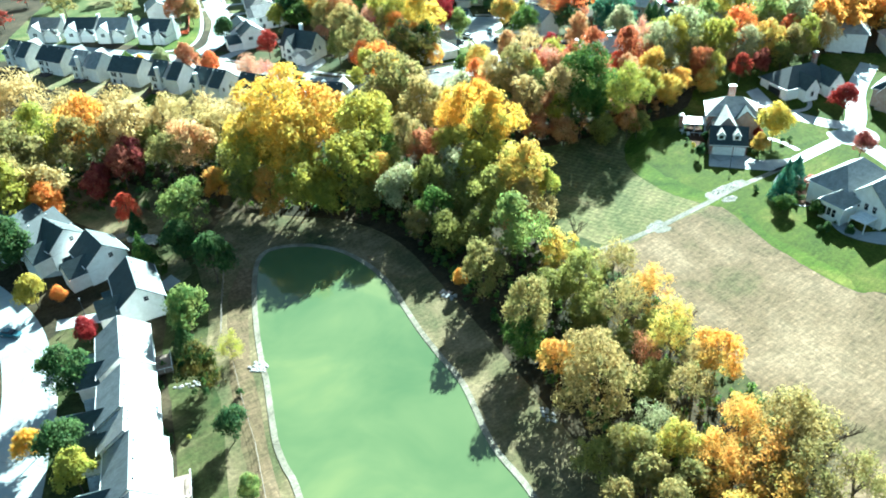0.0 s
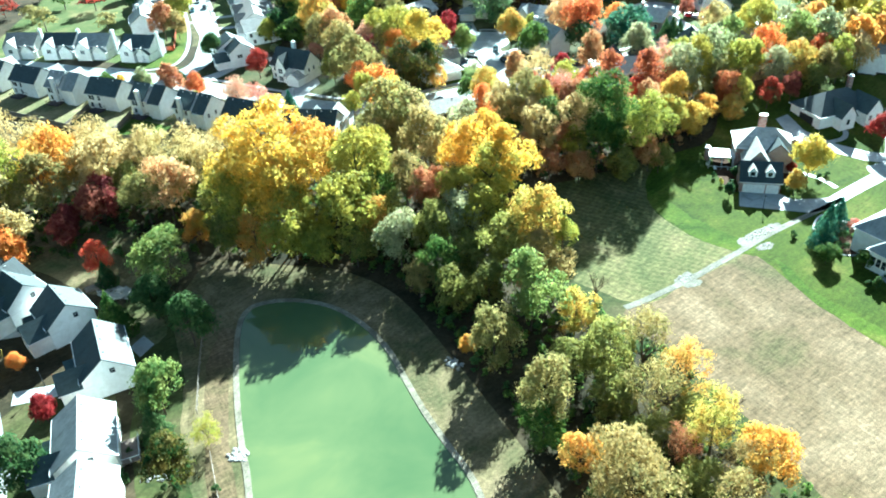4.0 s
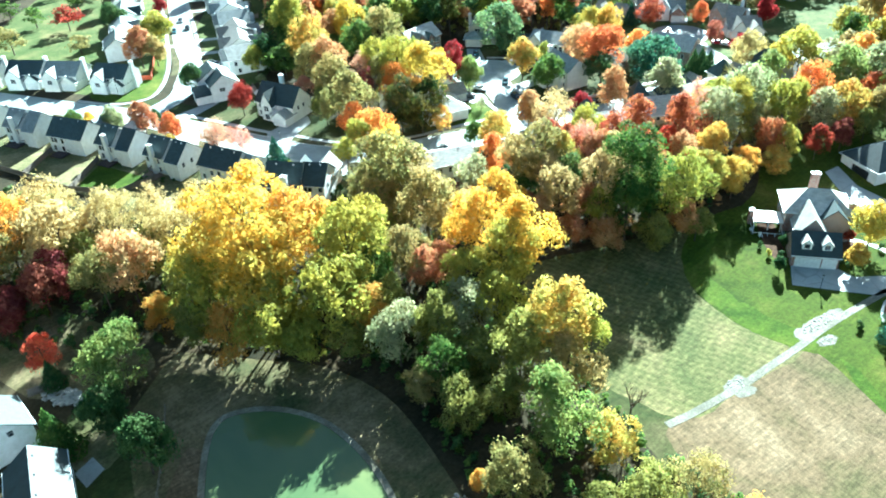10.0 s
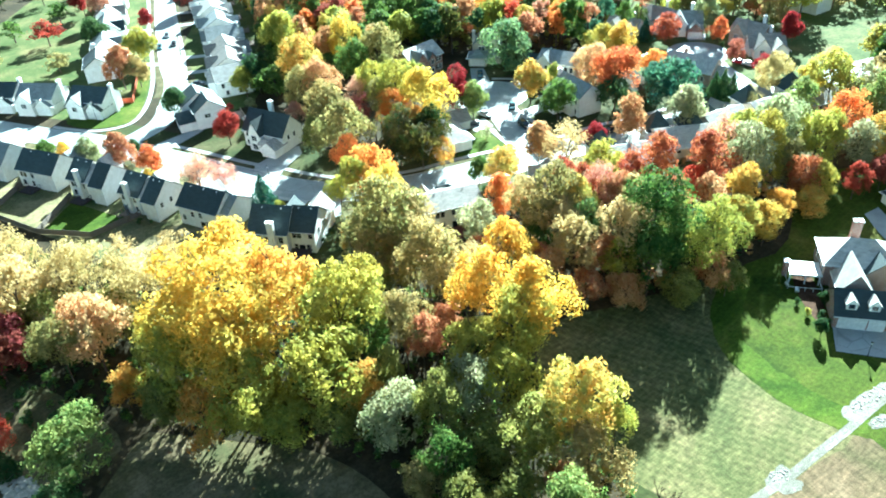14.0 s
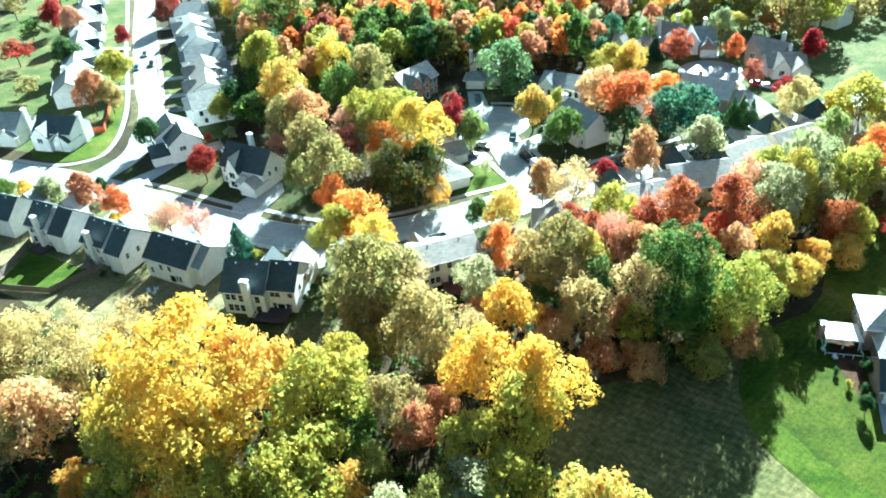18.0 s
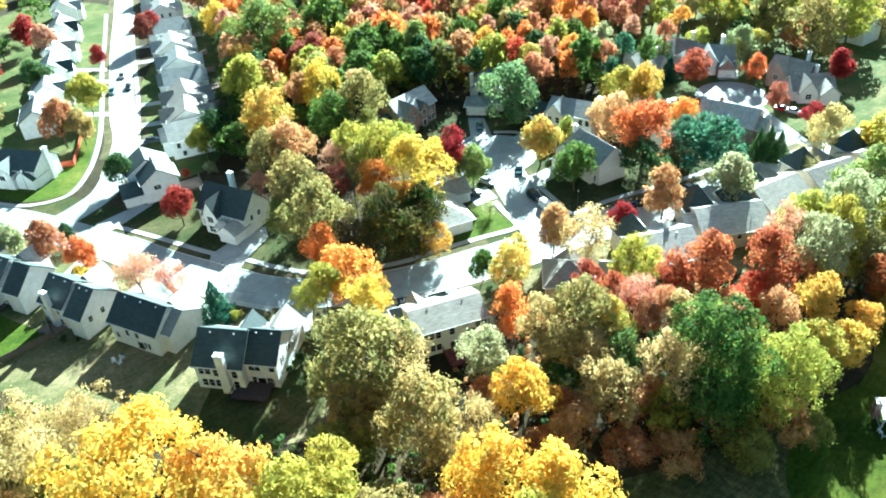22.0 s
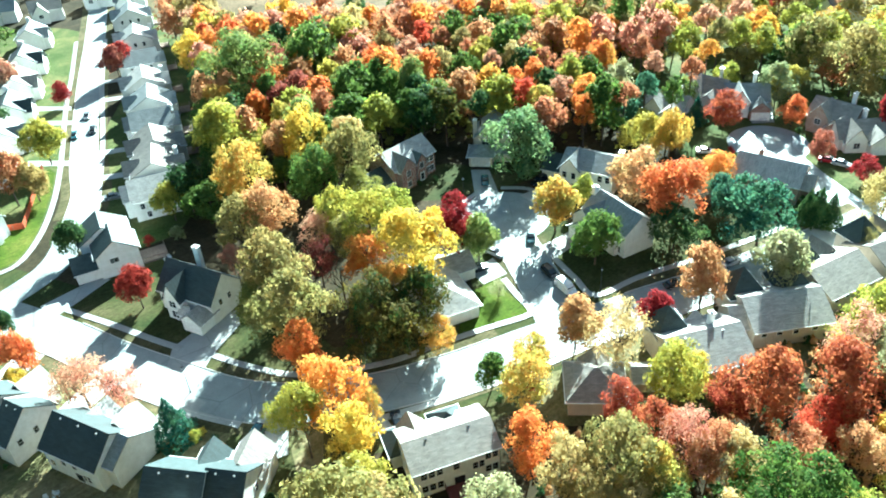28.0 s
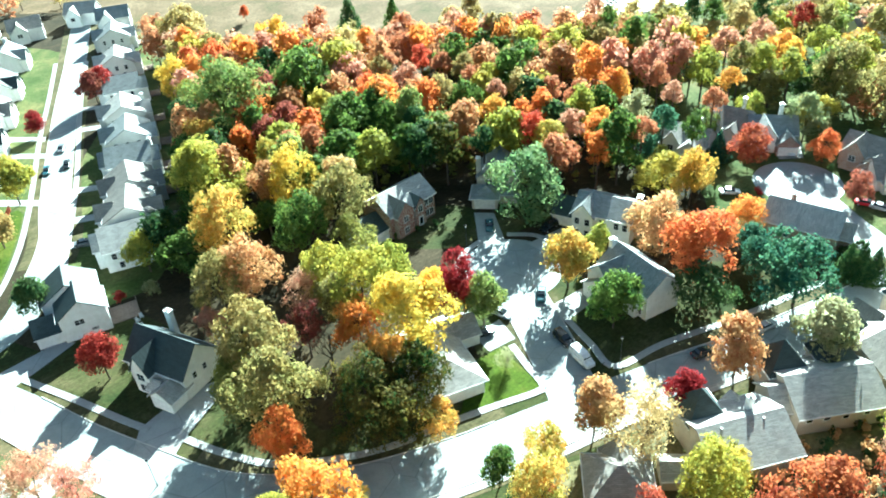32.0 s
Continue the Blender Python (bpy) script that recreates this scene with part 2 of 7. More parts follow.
def leaf_mat(name, one, two):
    m = bpy.data.materials.new(name + "_leaves")
    m.use_nodes = True
    t = m.node_tree
    b = t.nodes["Principled BSDF"]
    b.inputs["Roughness"].default_value, b.inputs["Specular IOR Level"].default_value = 0.65, 0.1
    geo = t.nodes.new("ShaderNodeNewGeometry")
    oi = t.nodes.new("ShaderNodeObjectInfo")
    n = noise_tex(t, coords(t), 2.4, 4, 0.7)
    add = t.nodes.new("ShaderNodeMath")
    add.operation = "MULTIPLY_ADD"
    t.links.new(oi.outputs["Random"], add.inputs[0])
    add.inputs[1].default_value, add.inputs[2].default_value = 0.14, -0.07
    add2 = t.nodes.new("ShaderNodeMath")
    t.links.new(n, add2.inputs[0])
    t.links.new(add.outputs[0], add2.inputs[1])
    col = ramp(t, add2.outputs[0], ((0.4, one), (0.6, two)))
    hsv = nd(t, "ShaderNodeHueSaturation", Saturation=0.94)
    val = t.nodes.new("ShaderNodeMapRange")
    val.inputs["To Min"].default_value, val.inputs["To Max"].default_value = 0.98, 1.24
    t.links.new(geo.outputs["Random Per Island"], val.inputs[0])
    t.links.new(val.outputs[0], hsv.inputs["Value"])
    hue = t.nodes.new("ShaderNodeMapRange")
    hue.inputs["To Min"].default_value, hue.inputs["To Max"].default_value = 0.492, 0.508
    t.links.new(oi.outputs["Random"], hue.inputs[0])
    t.links.new(hue.outputs[0], hsv.inputs["Hue"])
    t.links.new(col, hsv.inputs["Color"])
    t.links.new(hsv.outputs[0], b.inputs["Base Color"])
    tl = t.nodes.new("ShaderNodeBsdfTranslucent")
    t.links.new(hsv.outputs[0], tl.inputs[0])
    ms = t.nodes.new("ShaderNodeMixShader")
    ms.inputs[0].default_value = 0.58
    t.links.new(b.outputs[0], ms.inputs[1])
    t.links.new(tl.outputs[0], ms.inputs[2])
    t.links.new(ms.outputs[0], t.nodes["Material Output"].inputs[0])
    return m


LEAF = {k: leaf_mat(k, *v) for k, v in PALETTE.items()}


# ---- building blocks ----
def mesh_of(name, bm, *materials):
    me = bpy.data.meshes.new(name)
    bm.to_mesh(me)
    bm.free()
    for m in materials:
        me.materials.append(m)
    return me


def part(name, bm, material, parent, label=""):
    ob = new(name, mesh_of(name, bm, material))
    ob.parent = parent
    return tagged(ob, label)


def box(bm, x0, y0, z0, x1, y1, z1, m=None):
    vs = [bm.verts.new((m @ Vector(p)) if m else p) for p in
          ((x0, y0, z0), (x1, y0, z0), (x1, y1, z0), (x0, y1, z0), (x0, y0, z1), (x1, y0, z1), (x1, y1, z1), (x0, y1, z1))]
    for f in ((0, 3, 2, 1), (4, 5, 6, 7), (0, 1, 5, 4), (1, 2, 6, 5), (2, 3, 7, 6), (3, 0, 4, 7)):
        bm.faces.new([vs[i] for i in f])
    return vs


def boxes(*bs):
    bm = bmesh.new()
    for b in bs:
        box(bm, *b)
    return bm


def frame_bm(x0, z0, x1, z1, t, y0, y1, flat=False):
    """A closed rectangular frame with an opening, upright or lying flat."""
    bm = bmesh.new()
    turn = (lambda a, b, c: (a, c, b)) if flat else (lambda a, b, c: (a, b, c))
    rings = []
    for y in (y0, y1):
        for d in (0, t):
            rings.append([bm.verts.new(turn(x, y, z)) for x, z in ((x0 + d, z0 + d), (x1 - d, z0 + d), (x1 - d, z1 - d), (x0 + d, z1 - d))])
    a, b, c, d = rings
    for p, q in ((a, b), (b, d), (d, c), (c, a)):
        for k in range(4):
            bm.faces.new((p[k], p[(k + 1) % 4], q[(k + 1) % 4], q[k]))
    bmesh.ops.recalc_face_normals(bm, faces=bm.faces)
    return bm


def prism(bm, pts, depth):
    """A solid from a flat polygon pts and an offset vector."""
    a = [bm.verts.new(p) for p in pts]
    b = [bm.verts.new(Vector(p) + Vector(depth)) for p in pts]
    bm.faces.new(a)
    bm.faces.new(b[::-1])
    for i in range(len(a)):
        j = (i + 1) % len(a)
        bm.faces.new((a[j], a[i], b[i], b[j]))


def tube(bm, p, q, r0, r1, sides=7):
    p, q = Vector(p), Vector(q)
    turn = (q - p).to_track_quat("Z", "Y").to_matrix()
    rings = []
    for c, r in ((p, r0), (q, r1)):
        rings.append([bm.verts.new(c + turn @ Vector((r * math.cos(a), r * math.sin(a), 0)))
                      for a in (2 * math.pi * k / sides for k in range(sides))])
    for k in range(sides):
        bm.faces.new((rings[0][k], rings[0][(k + 1) % sides], rings[1][(k + 1) % sides], rings[1][k]))
    bm.faces.new(rings[0][::-1])
    bm.faces.new(rings[1])


# the land falls from the streets to the pond and the fields
FALL = ((156, -4.6), (168, -4.0), (203, -0.5), (215, 0.0))


def gz(x, y):
    """The height of the ground."""
    s = y - 0.25 * x
    return float(np.interp(s, [a for a, _ in FALL], [b for _, b in FALL]))


def drape(bm):
    """Lays a flat mesh on the sloping ground, with creases where the slope changes."""
    for s, _ in FALL:
        bmesh.ops.bisect_plane(bm, geom=bm.verts[:] + bm.edges[:] + bm.faces[:], plane_co=(0, s, 0), plane_no=(-0.25, 1, 0))
    for v in bm.verts:
        v.co.z += gz(v.co.x, v.co.y)
    return bm


def smooth(points, closed=False, steps=6):
    n = len(points)
    out = []
    for i in range(n if closed else n - 1):
        get = (lambda k: points[k % n]) if closed else (lambda k: points[min(max(k, 0), n - 1)])
        p = [Vector(get(i + k)) for k in (-1, 0, 1, 2)]
        for s in range(steps):
            u = s / steps
            out.append(0.5 * (2 * p[1] + (p[2] - p[0]) * u + (2 * p[0] - 5 * p[1] + 4 * p[2] - p[3]) * u * u
                              + (3 * p[1] - p[0] - 3 * p[2] + p[3]) * u ** 3))
    if not closed:
        out.append(Vector(points[-1]))
    return out


def patch(name, points, z, material, label, category="", steps=5, ragged=0.0, kind="structure"):
    """A sheet of ground cover inside a smooth outline."""
    bm = bmesh.new()
    ps = smooth([Vector((*p, 0)) for p in points], True, steps) if steps > 1 else [Vector((*p, 0)) for p in points]
    rnd = random.Random(len(points) + int(abs(points[0][0]) * 10))
    vs = [bm.verts.new((p.x + rnd.uniform(-ragged, ragged), p.y + rnd.uniform(-ragged, ragged), z)) for p in ps]
    f = bm.faces.new(vs)
    f.normal_update()
    if f.normal.z < 0:
        f.normal_flip()
    bmesh.ops.triangulate(bm, faces=[f])
    drape(bm)
    return tagged(new(name, mesh_of(name, bm, material)), label, category or name.replace("_", " "), kind=kind)


def offset_line(ps, d):
    out = []
    for i, p in enumerate(ps):
        a, b = ps[max(i - 1, 0)], ps[min(i + 1, len(ps) - 1)]
        t = (b - a).normalized()
        out.append(Vector((p.x - t.y * d, p.y + t.x * d, 0)))
    return out


def ribbon_bm(ps, left, right, z0, z1):
    """A slab along a line, between two side offsets and two heights."""
    bm = bmesh.new()
    a, b = offset_line(ps, left), offset_line(ps, right)
    rows = [[bm.verts.new((p.x, p.y, z)) for p, z in ((u, z0), (u, z1), (v, z1), (v, z0))] for u, v in zip(a, b)]
    for r, s in zip(rows, rows[1:]):
        for i in range(3):
            bm.faces.new((r[i], s[i], s[i + 1], r[i + 1]))
    bm.faces.new(rows[0])
    bm.faces.new(rows[-1][::-1])
    bmesh.ops.recalc_face_normals(bm, faces=bm.faces)
    return drape(bm)


def ribbon(name, points, width, z0, z1, material, label, category="", steps=6, kind="structure"):
    ps = smooth([Vector((*p, 0)) for p in points], False, steps)
    ob = new(name, mesh_of(name, ribbon_bm(ps, width / 2, -width / 2, z0, z1), material))
    return tagged(ob, label, category or name.replace("_", " "), kind=kind)


SLAB = mesh_of("slab", boxes((-0.74, -0.66, 0, 0.74, 0.66, 0.09)), WALKWAY)


def slabs(points, label="pale concrete pavement slabs beside the street"):
    """A pavement of single slabs along a line."""
    ps = smooth([Vector((*p, 0)) for p in points], False, 12)
    base = tagged(new("pavement"), label, "pavement", kind="structure")
    base.location = ps[0]
    left = 0.0
    for a, b in zip(ps, ps[1:]):
        d = b - a
        while left <= d.length:
            p = a + d.normalized() * left
            s = new("slab", SLAB)
            s.parent = base
            s.matrix_basis = pose(p.x - ps[0].x, p.y - ps[0].y, 0.055 + gz(p.x, p.y), 0, 0, math.degrees(math.atan2(d.y, d.x)))
            left += 1.5
        left -= d.length


# ---- ground ----
bm = bmesh.new()
bmesh.ops.create_grid(bm, x_segments=24, y_segments=24, size=2500, matrix=Matrix.Translation((0, 600, 0)))
drape(bm)
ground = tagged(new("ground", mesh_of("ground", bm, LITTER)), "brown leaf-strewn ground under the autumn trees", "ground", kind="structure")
BANK_LINE = [(-43.2, 168.6), (-27.5, 165), (-13.5, 161.1), (-1.6, 150.3), (9.4, 126.8), (18.3, 104.2), (25.2, 85.8), (32.5, 60.8), (39.9, 21), (10.5, 5.2), (-21, 10.5),
             (-31.5, 62.9), (-38.8, 94), (-44.1, 116.5), (-50.3, 145.1)]
patch("bank", BANK_LINE, 0.01, BANK, "mown brown-green grass bank round the pond", "grass bank", ragged=0.45)
POND = [(-25.7, 93.3), (-23.6, 87.1), (-20.5, 79.7), (-12.6, 50.4), (-6.3, 27.3), (8.4, 18.9), (23.1, 27.3), (22, 52.5),
        (15.9, 75.2), (11.0, 86.6), (7.8, 101.2), (4.4, 109.2), (1.1, 117.2), (-1.6, 125.1), (-4.5, 133.8), (-8.9, 141.7), (-14.9, 148.4), (-21.1, 151.8), (-27.2, 152.8),
        (-32.0, 151.9), (-34.1, 149.4), (-34.7, 145.3), (-34.3, 138.4), (-33.2, 129.8), (-31.6, 120.5), (-30.0, 113.1), (-28.4, 106.8)]
patch("water", POND, 0.03, WATER, "still milky green pond water", "pond")
rim = smooth([Vector((*p, 0)) for p in POND], True, 6)
rim.append(rim[0].copy())
tagged(new("shore", mesh_of("shore", ribbon_bm(rim, 0.6, -0.5, 0.0, 0.14), SHORE)), "pale gravel shoreline round the green pond", "shore", kind="structure")
patch("shore_track", [(-34.2, 142.1), (-34.6, 132.9), (-33.4, 120.6), (-31.3, 110.4), (-27.1, 94), (-21.6, 71.3), (-25.7, 71.3), (-30.9, 91.9), (-35.2, 108.3), (-37.8, 121.7), (-39.4, 135), (-37.8, 145.2)],
      0.02, FIELD, "worn straw-coloured strip beside the pond", "grass strip", ragged=0.3)
patch("hay_field", [(42.4, 138), (59.2, 146.4), (73.4, 154.6), (78.6, 150.6), (81.8, 134.7), (90.2, 118.6), (104.9, 108.3), (136.3, 83.8), (136.3, 10.5), (62.9, 10.5), (58.7, 52.4), (62.9, 78.6), (58.7, 94), (54.5, 109.4), (49.3, 122.7)],
      0.01, FIELD, "dry straw-coloured mown hay field", "field", ragged=0.4)
patch("field_edge", [(27.2, 163.6), (48.2, 144.2), (60.8, 146.2), (48.2, 132.9), (54.5, 112.4), (59.8, 87.8), (54.5, 85.8), (47.2, 110.4), (38.8, 135)], 0.007, TIRED, "rough grass between the trees and the fields", "grass strip", ragged=0.4)
patch("mown_field", [(31.4, 155.5), (46.4, 141.1), (60.7, 146.8), (74.9, 154.9), (70.2, 159.6), (65.4, 166.1), (62.2, 175.7), (65.4, 187.1), (70.1, 196.1), (57.6, 194), (44.3, 190), (30.9, 186.9), (24.9, 176.9)],
      0.012, MOWN, "mown grass field striped by tyre tracks", "field", ragged=0.4)
patch("lawn", [(74.4, 153.4), (68.1, 159), (63.4, 166.2), (60.2, 175.6), (62.3, 187), (69, 196.1), (84.2, 203.7), (93.3, 217.2), (104.6, 228.8), (151.9, 233.9), (181.9, 215.7), (183.5, 155.5), (146.8, 114.5), (115.3, 104.2),
               (95.4, 114.9), (88.4, 117.8), (80.7, 134.7), (77.1, 150.3)], 0.02, GARDEN, "green mottled lawn of the large houses", "lawn", ragged=0.3)
patch("lawn_edge", [(74.6, 153.8), (68.1, 159.2), (63.6, 166.3), (60.4, 175.7), (62.5, 187), (69, 195.9), (74.3, 195.4), (69.1, 187.2), (65.6, 177.2), (68.5, 169.4), (72.3, 162.6), (77.5, 156.9)], 0.024, LAWN, "bright green unmown edge of a lawn", "lawn", ragged=0.5)
patch("lawn_edge", [(79.7, 151.4), (82.8, 138), (90.2, 122.2), (88.7, 118), (82.4, 130.9), (79, 143.2)], 0.024, LAWN, "bright green unmown edge of a lawn", "lawn", ragged=0.5)
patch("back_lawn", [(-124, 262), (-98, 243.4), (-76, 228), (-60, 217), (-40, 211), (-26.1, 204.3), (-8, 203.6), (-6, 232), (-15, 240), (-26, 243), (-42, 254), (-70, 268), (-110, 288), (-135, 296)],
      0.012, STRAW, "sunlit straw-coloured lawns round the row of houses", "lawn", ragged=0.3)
# dark TIRED sheet on the STRAW lawn: shade put into the colour
patch("shaded_lawn", [(-30, 206.1), (-12.1, 203.5), (-8, 214), (-12, 232), (-20, 236)], 0.022, TIRED, "green-brown lawn in a shade tone behind the house with the deck", "lawn", ragged=0.3)
patch("fenced_lawn", [(-82.2, 232.6), (-69, 229), (-62.2, 235.0), (-79, 246.3)], 0.024, LAWN, "bright green lawn inside a wooden fence", "lawn", steps=1)
patch("front_lawn", [(-57.3, 274), (-55, 281), (-43, 290), (-25, 276), (-28, 264), (-32.5, 261), (-35.7, 259.6)], 0.02, TIRED, "tired green front lawn with a red maple", "lawn", steps=1)
patch("front_lawn", [(-32.6, 256), (-22, 250), (-11.9, 246.6), (-4, 252), (-14.4, 262), (-24, 268), (-25, 262)], 0.02, TIRED, "brown-green front lawn under the row of trees", "lawn", steps=2)
patch("corner_lawn", [(27.5, 266.5), (33.2, 255.2), (18, 250.2), (20, 257), (22.5, 264)], 0.02, LAWN, "bright green corner lawn with a young tree", "lawn", steps=1)
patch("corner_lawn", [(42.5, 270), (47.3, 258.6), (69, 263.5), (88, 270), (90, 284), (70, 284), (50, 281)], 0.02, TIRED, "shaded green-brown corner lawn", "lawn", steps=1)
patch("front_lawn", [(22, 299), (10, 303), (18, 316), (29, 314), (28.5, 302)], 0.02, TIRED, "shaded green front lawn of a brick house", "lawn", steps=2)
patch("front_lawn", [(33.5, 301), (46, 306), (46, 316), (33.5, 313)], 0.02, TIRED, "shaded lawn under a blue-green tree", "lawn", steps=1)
patch("street_lawn", [(-58, 292), (-62, 312), (-72, 356), (-74, 400), (-90, 460), (-70, 460), (-52, 400), (-40, 340), (-40, 300)], 0.014, TURF, "front gardens along the long street", "lawn", ragged=0.3)
patch("street_lawn", [(-76, 291), (-74, 303), (-79, 336), (-92, 390), (-104, 450), (-150, 450), (-150, 300), (-118, 306), (-98, 298)], 0.014, TURF, "green-brown front gardens on the far side of the street", "lawn", ragged=0.3)
patch("corner_lawn", [(-74.6, 303), (-75.6, 293.6), (-79, 290), (-86, 289.4), (-93, 292.4), (-96, 297), (-92, 304), (-86, 306), (-79.2, 307), (-80.6, 321), (-83, 335), (-79.6, 334), (-76.4, 318)], 0.022, LAWN, "bright green corner lawn inside a curving pavement", "lawn", steps=2)
patch("street_lawn", [(70, 236), (98, 258), (120, 268), (120.2, 240.3), (90.2, 232.4)], 0.014, STRAW, "straw-coloured front gardens", "lawn", ragged=0.3)
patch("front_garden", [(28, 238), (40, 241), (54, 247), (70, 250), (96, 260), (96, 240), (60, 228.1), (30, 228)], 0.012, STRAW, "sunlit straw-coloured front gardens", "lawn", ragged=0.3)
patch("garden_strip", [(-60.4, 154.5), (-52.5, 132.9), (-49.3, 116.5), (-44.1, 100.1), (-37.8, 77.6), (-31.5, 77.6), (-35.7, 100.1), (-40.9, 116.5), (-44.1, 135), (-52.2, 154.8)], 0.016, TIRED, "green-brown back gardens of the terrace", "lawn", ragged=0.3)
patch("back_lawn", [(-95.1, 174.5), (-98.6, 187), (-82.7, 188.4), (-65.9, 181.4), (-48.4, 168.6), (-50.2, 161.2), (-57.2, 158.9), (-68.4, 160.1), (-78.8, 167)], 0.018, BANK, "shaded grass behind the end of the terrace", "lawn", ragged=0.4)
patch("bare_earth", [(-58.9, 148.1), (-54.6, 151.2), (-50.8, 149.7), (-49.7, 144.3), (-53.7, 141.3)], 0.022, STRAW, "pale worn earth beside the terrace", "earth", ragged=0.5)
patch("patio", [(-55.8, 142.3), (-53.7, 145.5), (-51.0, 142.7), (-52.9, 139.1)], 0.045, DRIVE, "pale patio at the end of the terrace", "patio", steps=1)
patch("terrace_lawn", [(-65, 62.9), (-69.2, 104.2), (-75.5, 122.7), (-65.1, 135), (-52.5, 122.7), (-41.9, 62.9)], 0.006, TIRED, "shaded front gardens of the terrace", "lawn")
patch("far_field", [(-72, 442), (-46, 425), (-20, 417), (0, 417), (26, 405), (50, 405), (74, 411), (90, 440), (140, 520), (140, 900), (-300, 900), (-300, 560), (-110, 500)], 0.02, FIELD, "pale dry field beyond the woods", "field", ragged=1.0)
patch("circle_lawn", [(80, 299), (84, 318), (92, 331), (110, 336), (135, 318), (150, 300), (150, 276), (122, 268), (112, 266), (100, 278), (88, 281)], 0.009, TURF, "haze-lightened lawns round the far turning circle", "lawn", ragged=0.4)
patch("far_lots", [(80, 345), (95, 330), (140, 300), (150, 260), (263.2, 262.1), (260, 420), (150, 440), (100, 410)], 0.006, TURF, "gardens of the far houses", "lawn", ragged=1.0)

# ---- streets ----
MAIN = [(-150, 311), (-118.6, 296.5), (-100, 287.5), (-85.3, 281), (-71.1, 273), (-56.6, 264), (-45.9, 256.4), (-34.7, 249.5), (-22.6, 242.6), (-12.6, 239.7), (-2, 239.2), (7.8, 240.3), (18.9, 243),
        (31.9, 247.2), (45.9, 251.4), (56.9, 254.7), (71.2, 258.5), (83.8, 262.9), (102.3, 269.6), (122, 277), (160, 291)]
ribbon("road", MAIN, 9.2, -0.05, 0.045, ROAD, "pale concrete street curving between the houses", "road")
LONG = [(-74, 277), (-66.4, 289), (-66, 304), (-67.6, 320), (-71.9, 334), (-76.2, 350), (-83.4, 379), (-89, 403), (-97, 440), (-111, 500)]
ribbon("road", LONG, 7.2, -0.05, 0.042, ROAD, "long straight concrete street lined with houses", "road")
STEM = [(38, 250), (37.3, 258), (36, 268), (34.5, 278), (33.2, 288)]
ribbon("verge", MAIN[3:18], 26, -0.06, 0.004, TIRED, "green-brown grass beside the curving street", "verge")
ribbon("verge", STEM, 26, -0.06, 0.0055, TIRED, "green-brown grass beside the short street", "verge")
ribbon("road", STEM, 9.0, -0.05, 0.039, ROAD, "short concrete street into the turning circle", "road")


def disc(name, x, y, r, z, material, label):
    bm = bmesh.new()
    bmesh.ops.create_cone(bm, cap_ends=True, segments=48, radius1=r, radius2=r, depth=0.09)
    ob = tagged(new(name, mesh_of(name, bm, material)), label, "road", kind="structure")
    ob.location = (x, y, gz(x, y) + z - 0.045)
    return ob


disc("road", 33.5, 289.5, 10.5, 0.036, ROAD, "round concrete turning circle")
disc("road", 103.8, 309.4, 9.8, 0.036, ROAD, "sunlit concrete turning circle")
ribbon("road", [(104.2, 309), (105.2, 297), (106.3, 288), (108.2, 277), (109.2, 269)], 8.0, -0.05, 0.033, ROAD, "concrete street to the far turning circle", "road")
ribbon("road", [(-62.9, 62.9), (-67.1, 87.8), (-69.8, 99.1), (-74.5, 114.5), (-80.8, 127.8), (-90, 138.8), (-103.5, 149.8), (-122.4, 158.3)], 9.0, -0.05, 0.04, ROAD, "sunlit concrete street before the terrace", "road")
ribbon("road", [(127.9, 145.2), (126.8, 165.7), (125.8, 182.1), (132.7, 195), (140.7, 209.9), (153.3, 225.3)], 5.6, -0.05, 0.04, ROAD, "concrete lane of the large houses", "road")
disc("road", 125.2, 183.1, 6.6, 0.036, ROAD, "concrete turning place of the lane")
ribbon("road", [(100, 440), (150, 445), (220, 430)], 16, -0.05, 0.04, ROAD, "far sunlit car park", "road")
ribbon("road", [(82, 421), (92, 436), (106, 454)], 13, -0.05, 0.043, ROAD, "far sunlit car park", "road")
ribbon("road", [(160, 372), (190, 395), (240, 420)], 9, -0.05, 0.04, ROAD, "far sunlit street", "road")


def kerb_line(points, d, a=0, b=None):
    ps = smooth([Vector((*p, 0)) for p in points], False, 6)[a:b]
    tagged(new("kerb", mesh_of("kerb", ribbon_bm(ps, d + 0.09, d - 0.09, 0.0, 0.16), KERB)), "pale concrete kerb along the street", "kerb", kind="structure")


for ks in ((MAIN, 4.69, 30, 76), (MAIN, 4.69, 88, None), (MAIN, -4.69, 0, None), (LONG, 3.65, 10, None), (LONG, -3.65, 10, None), (STEM, 4.59, 7, 20), (STEM, -4.59, 7, 20)):
    kerb_line(*ks)


def verge(points, d0, d1, a=0, b=None, label="worn green-brown verge between kerb and pavement"):
    ps = smooth([Vector((*p, 0)) for p in points], False, 6)[a:b]
    tagged(new("verge", mesh_of("verge", ribbon_bm(ps, d0, d1, -0.02, 0.034), VERGE)), label, "verge", kind="structure")


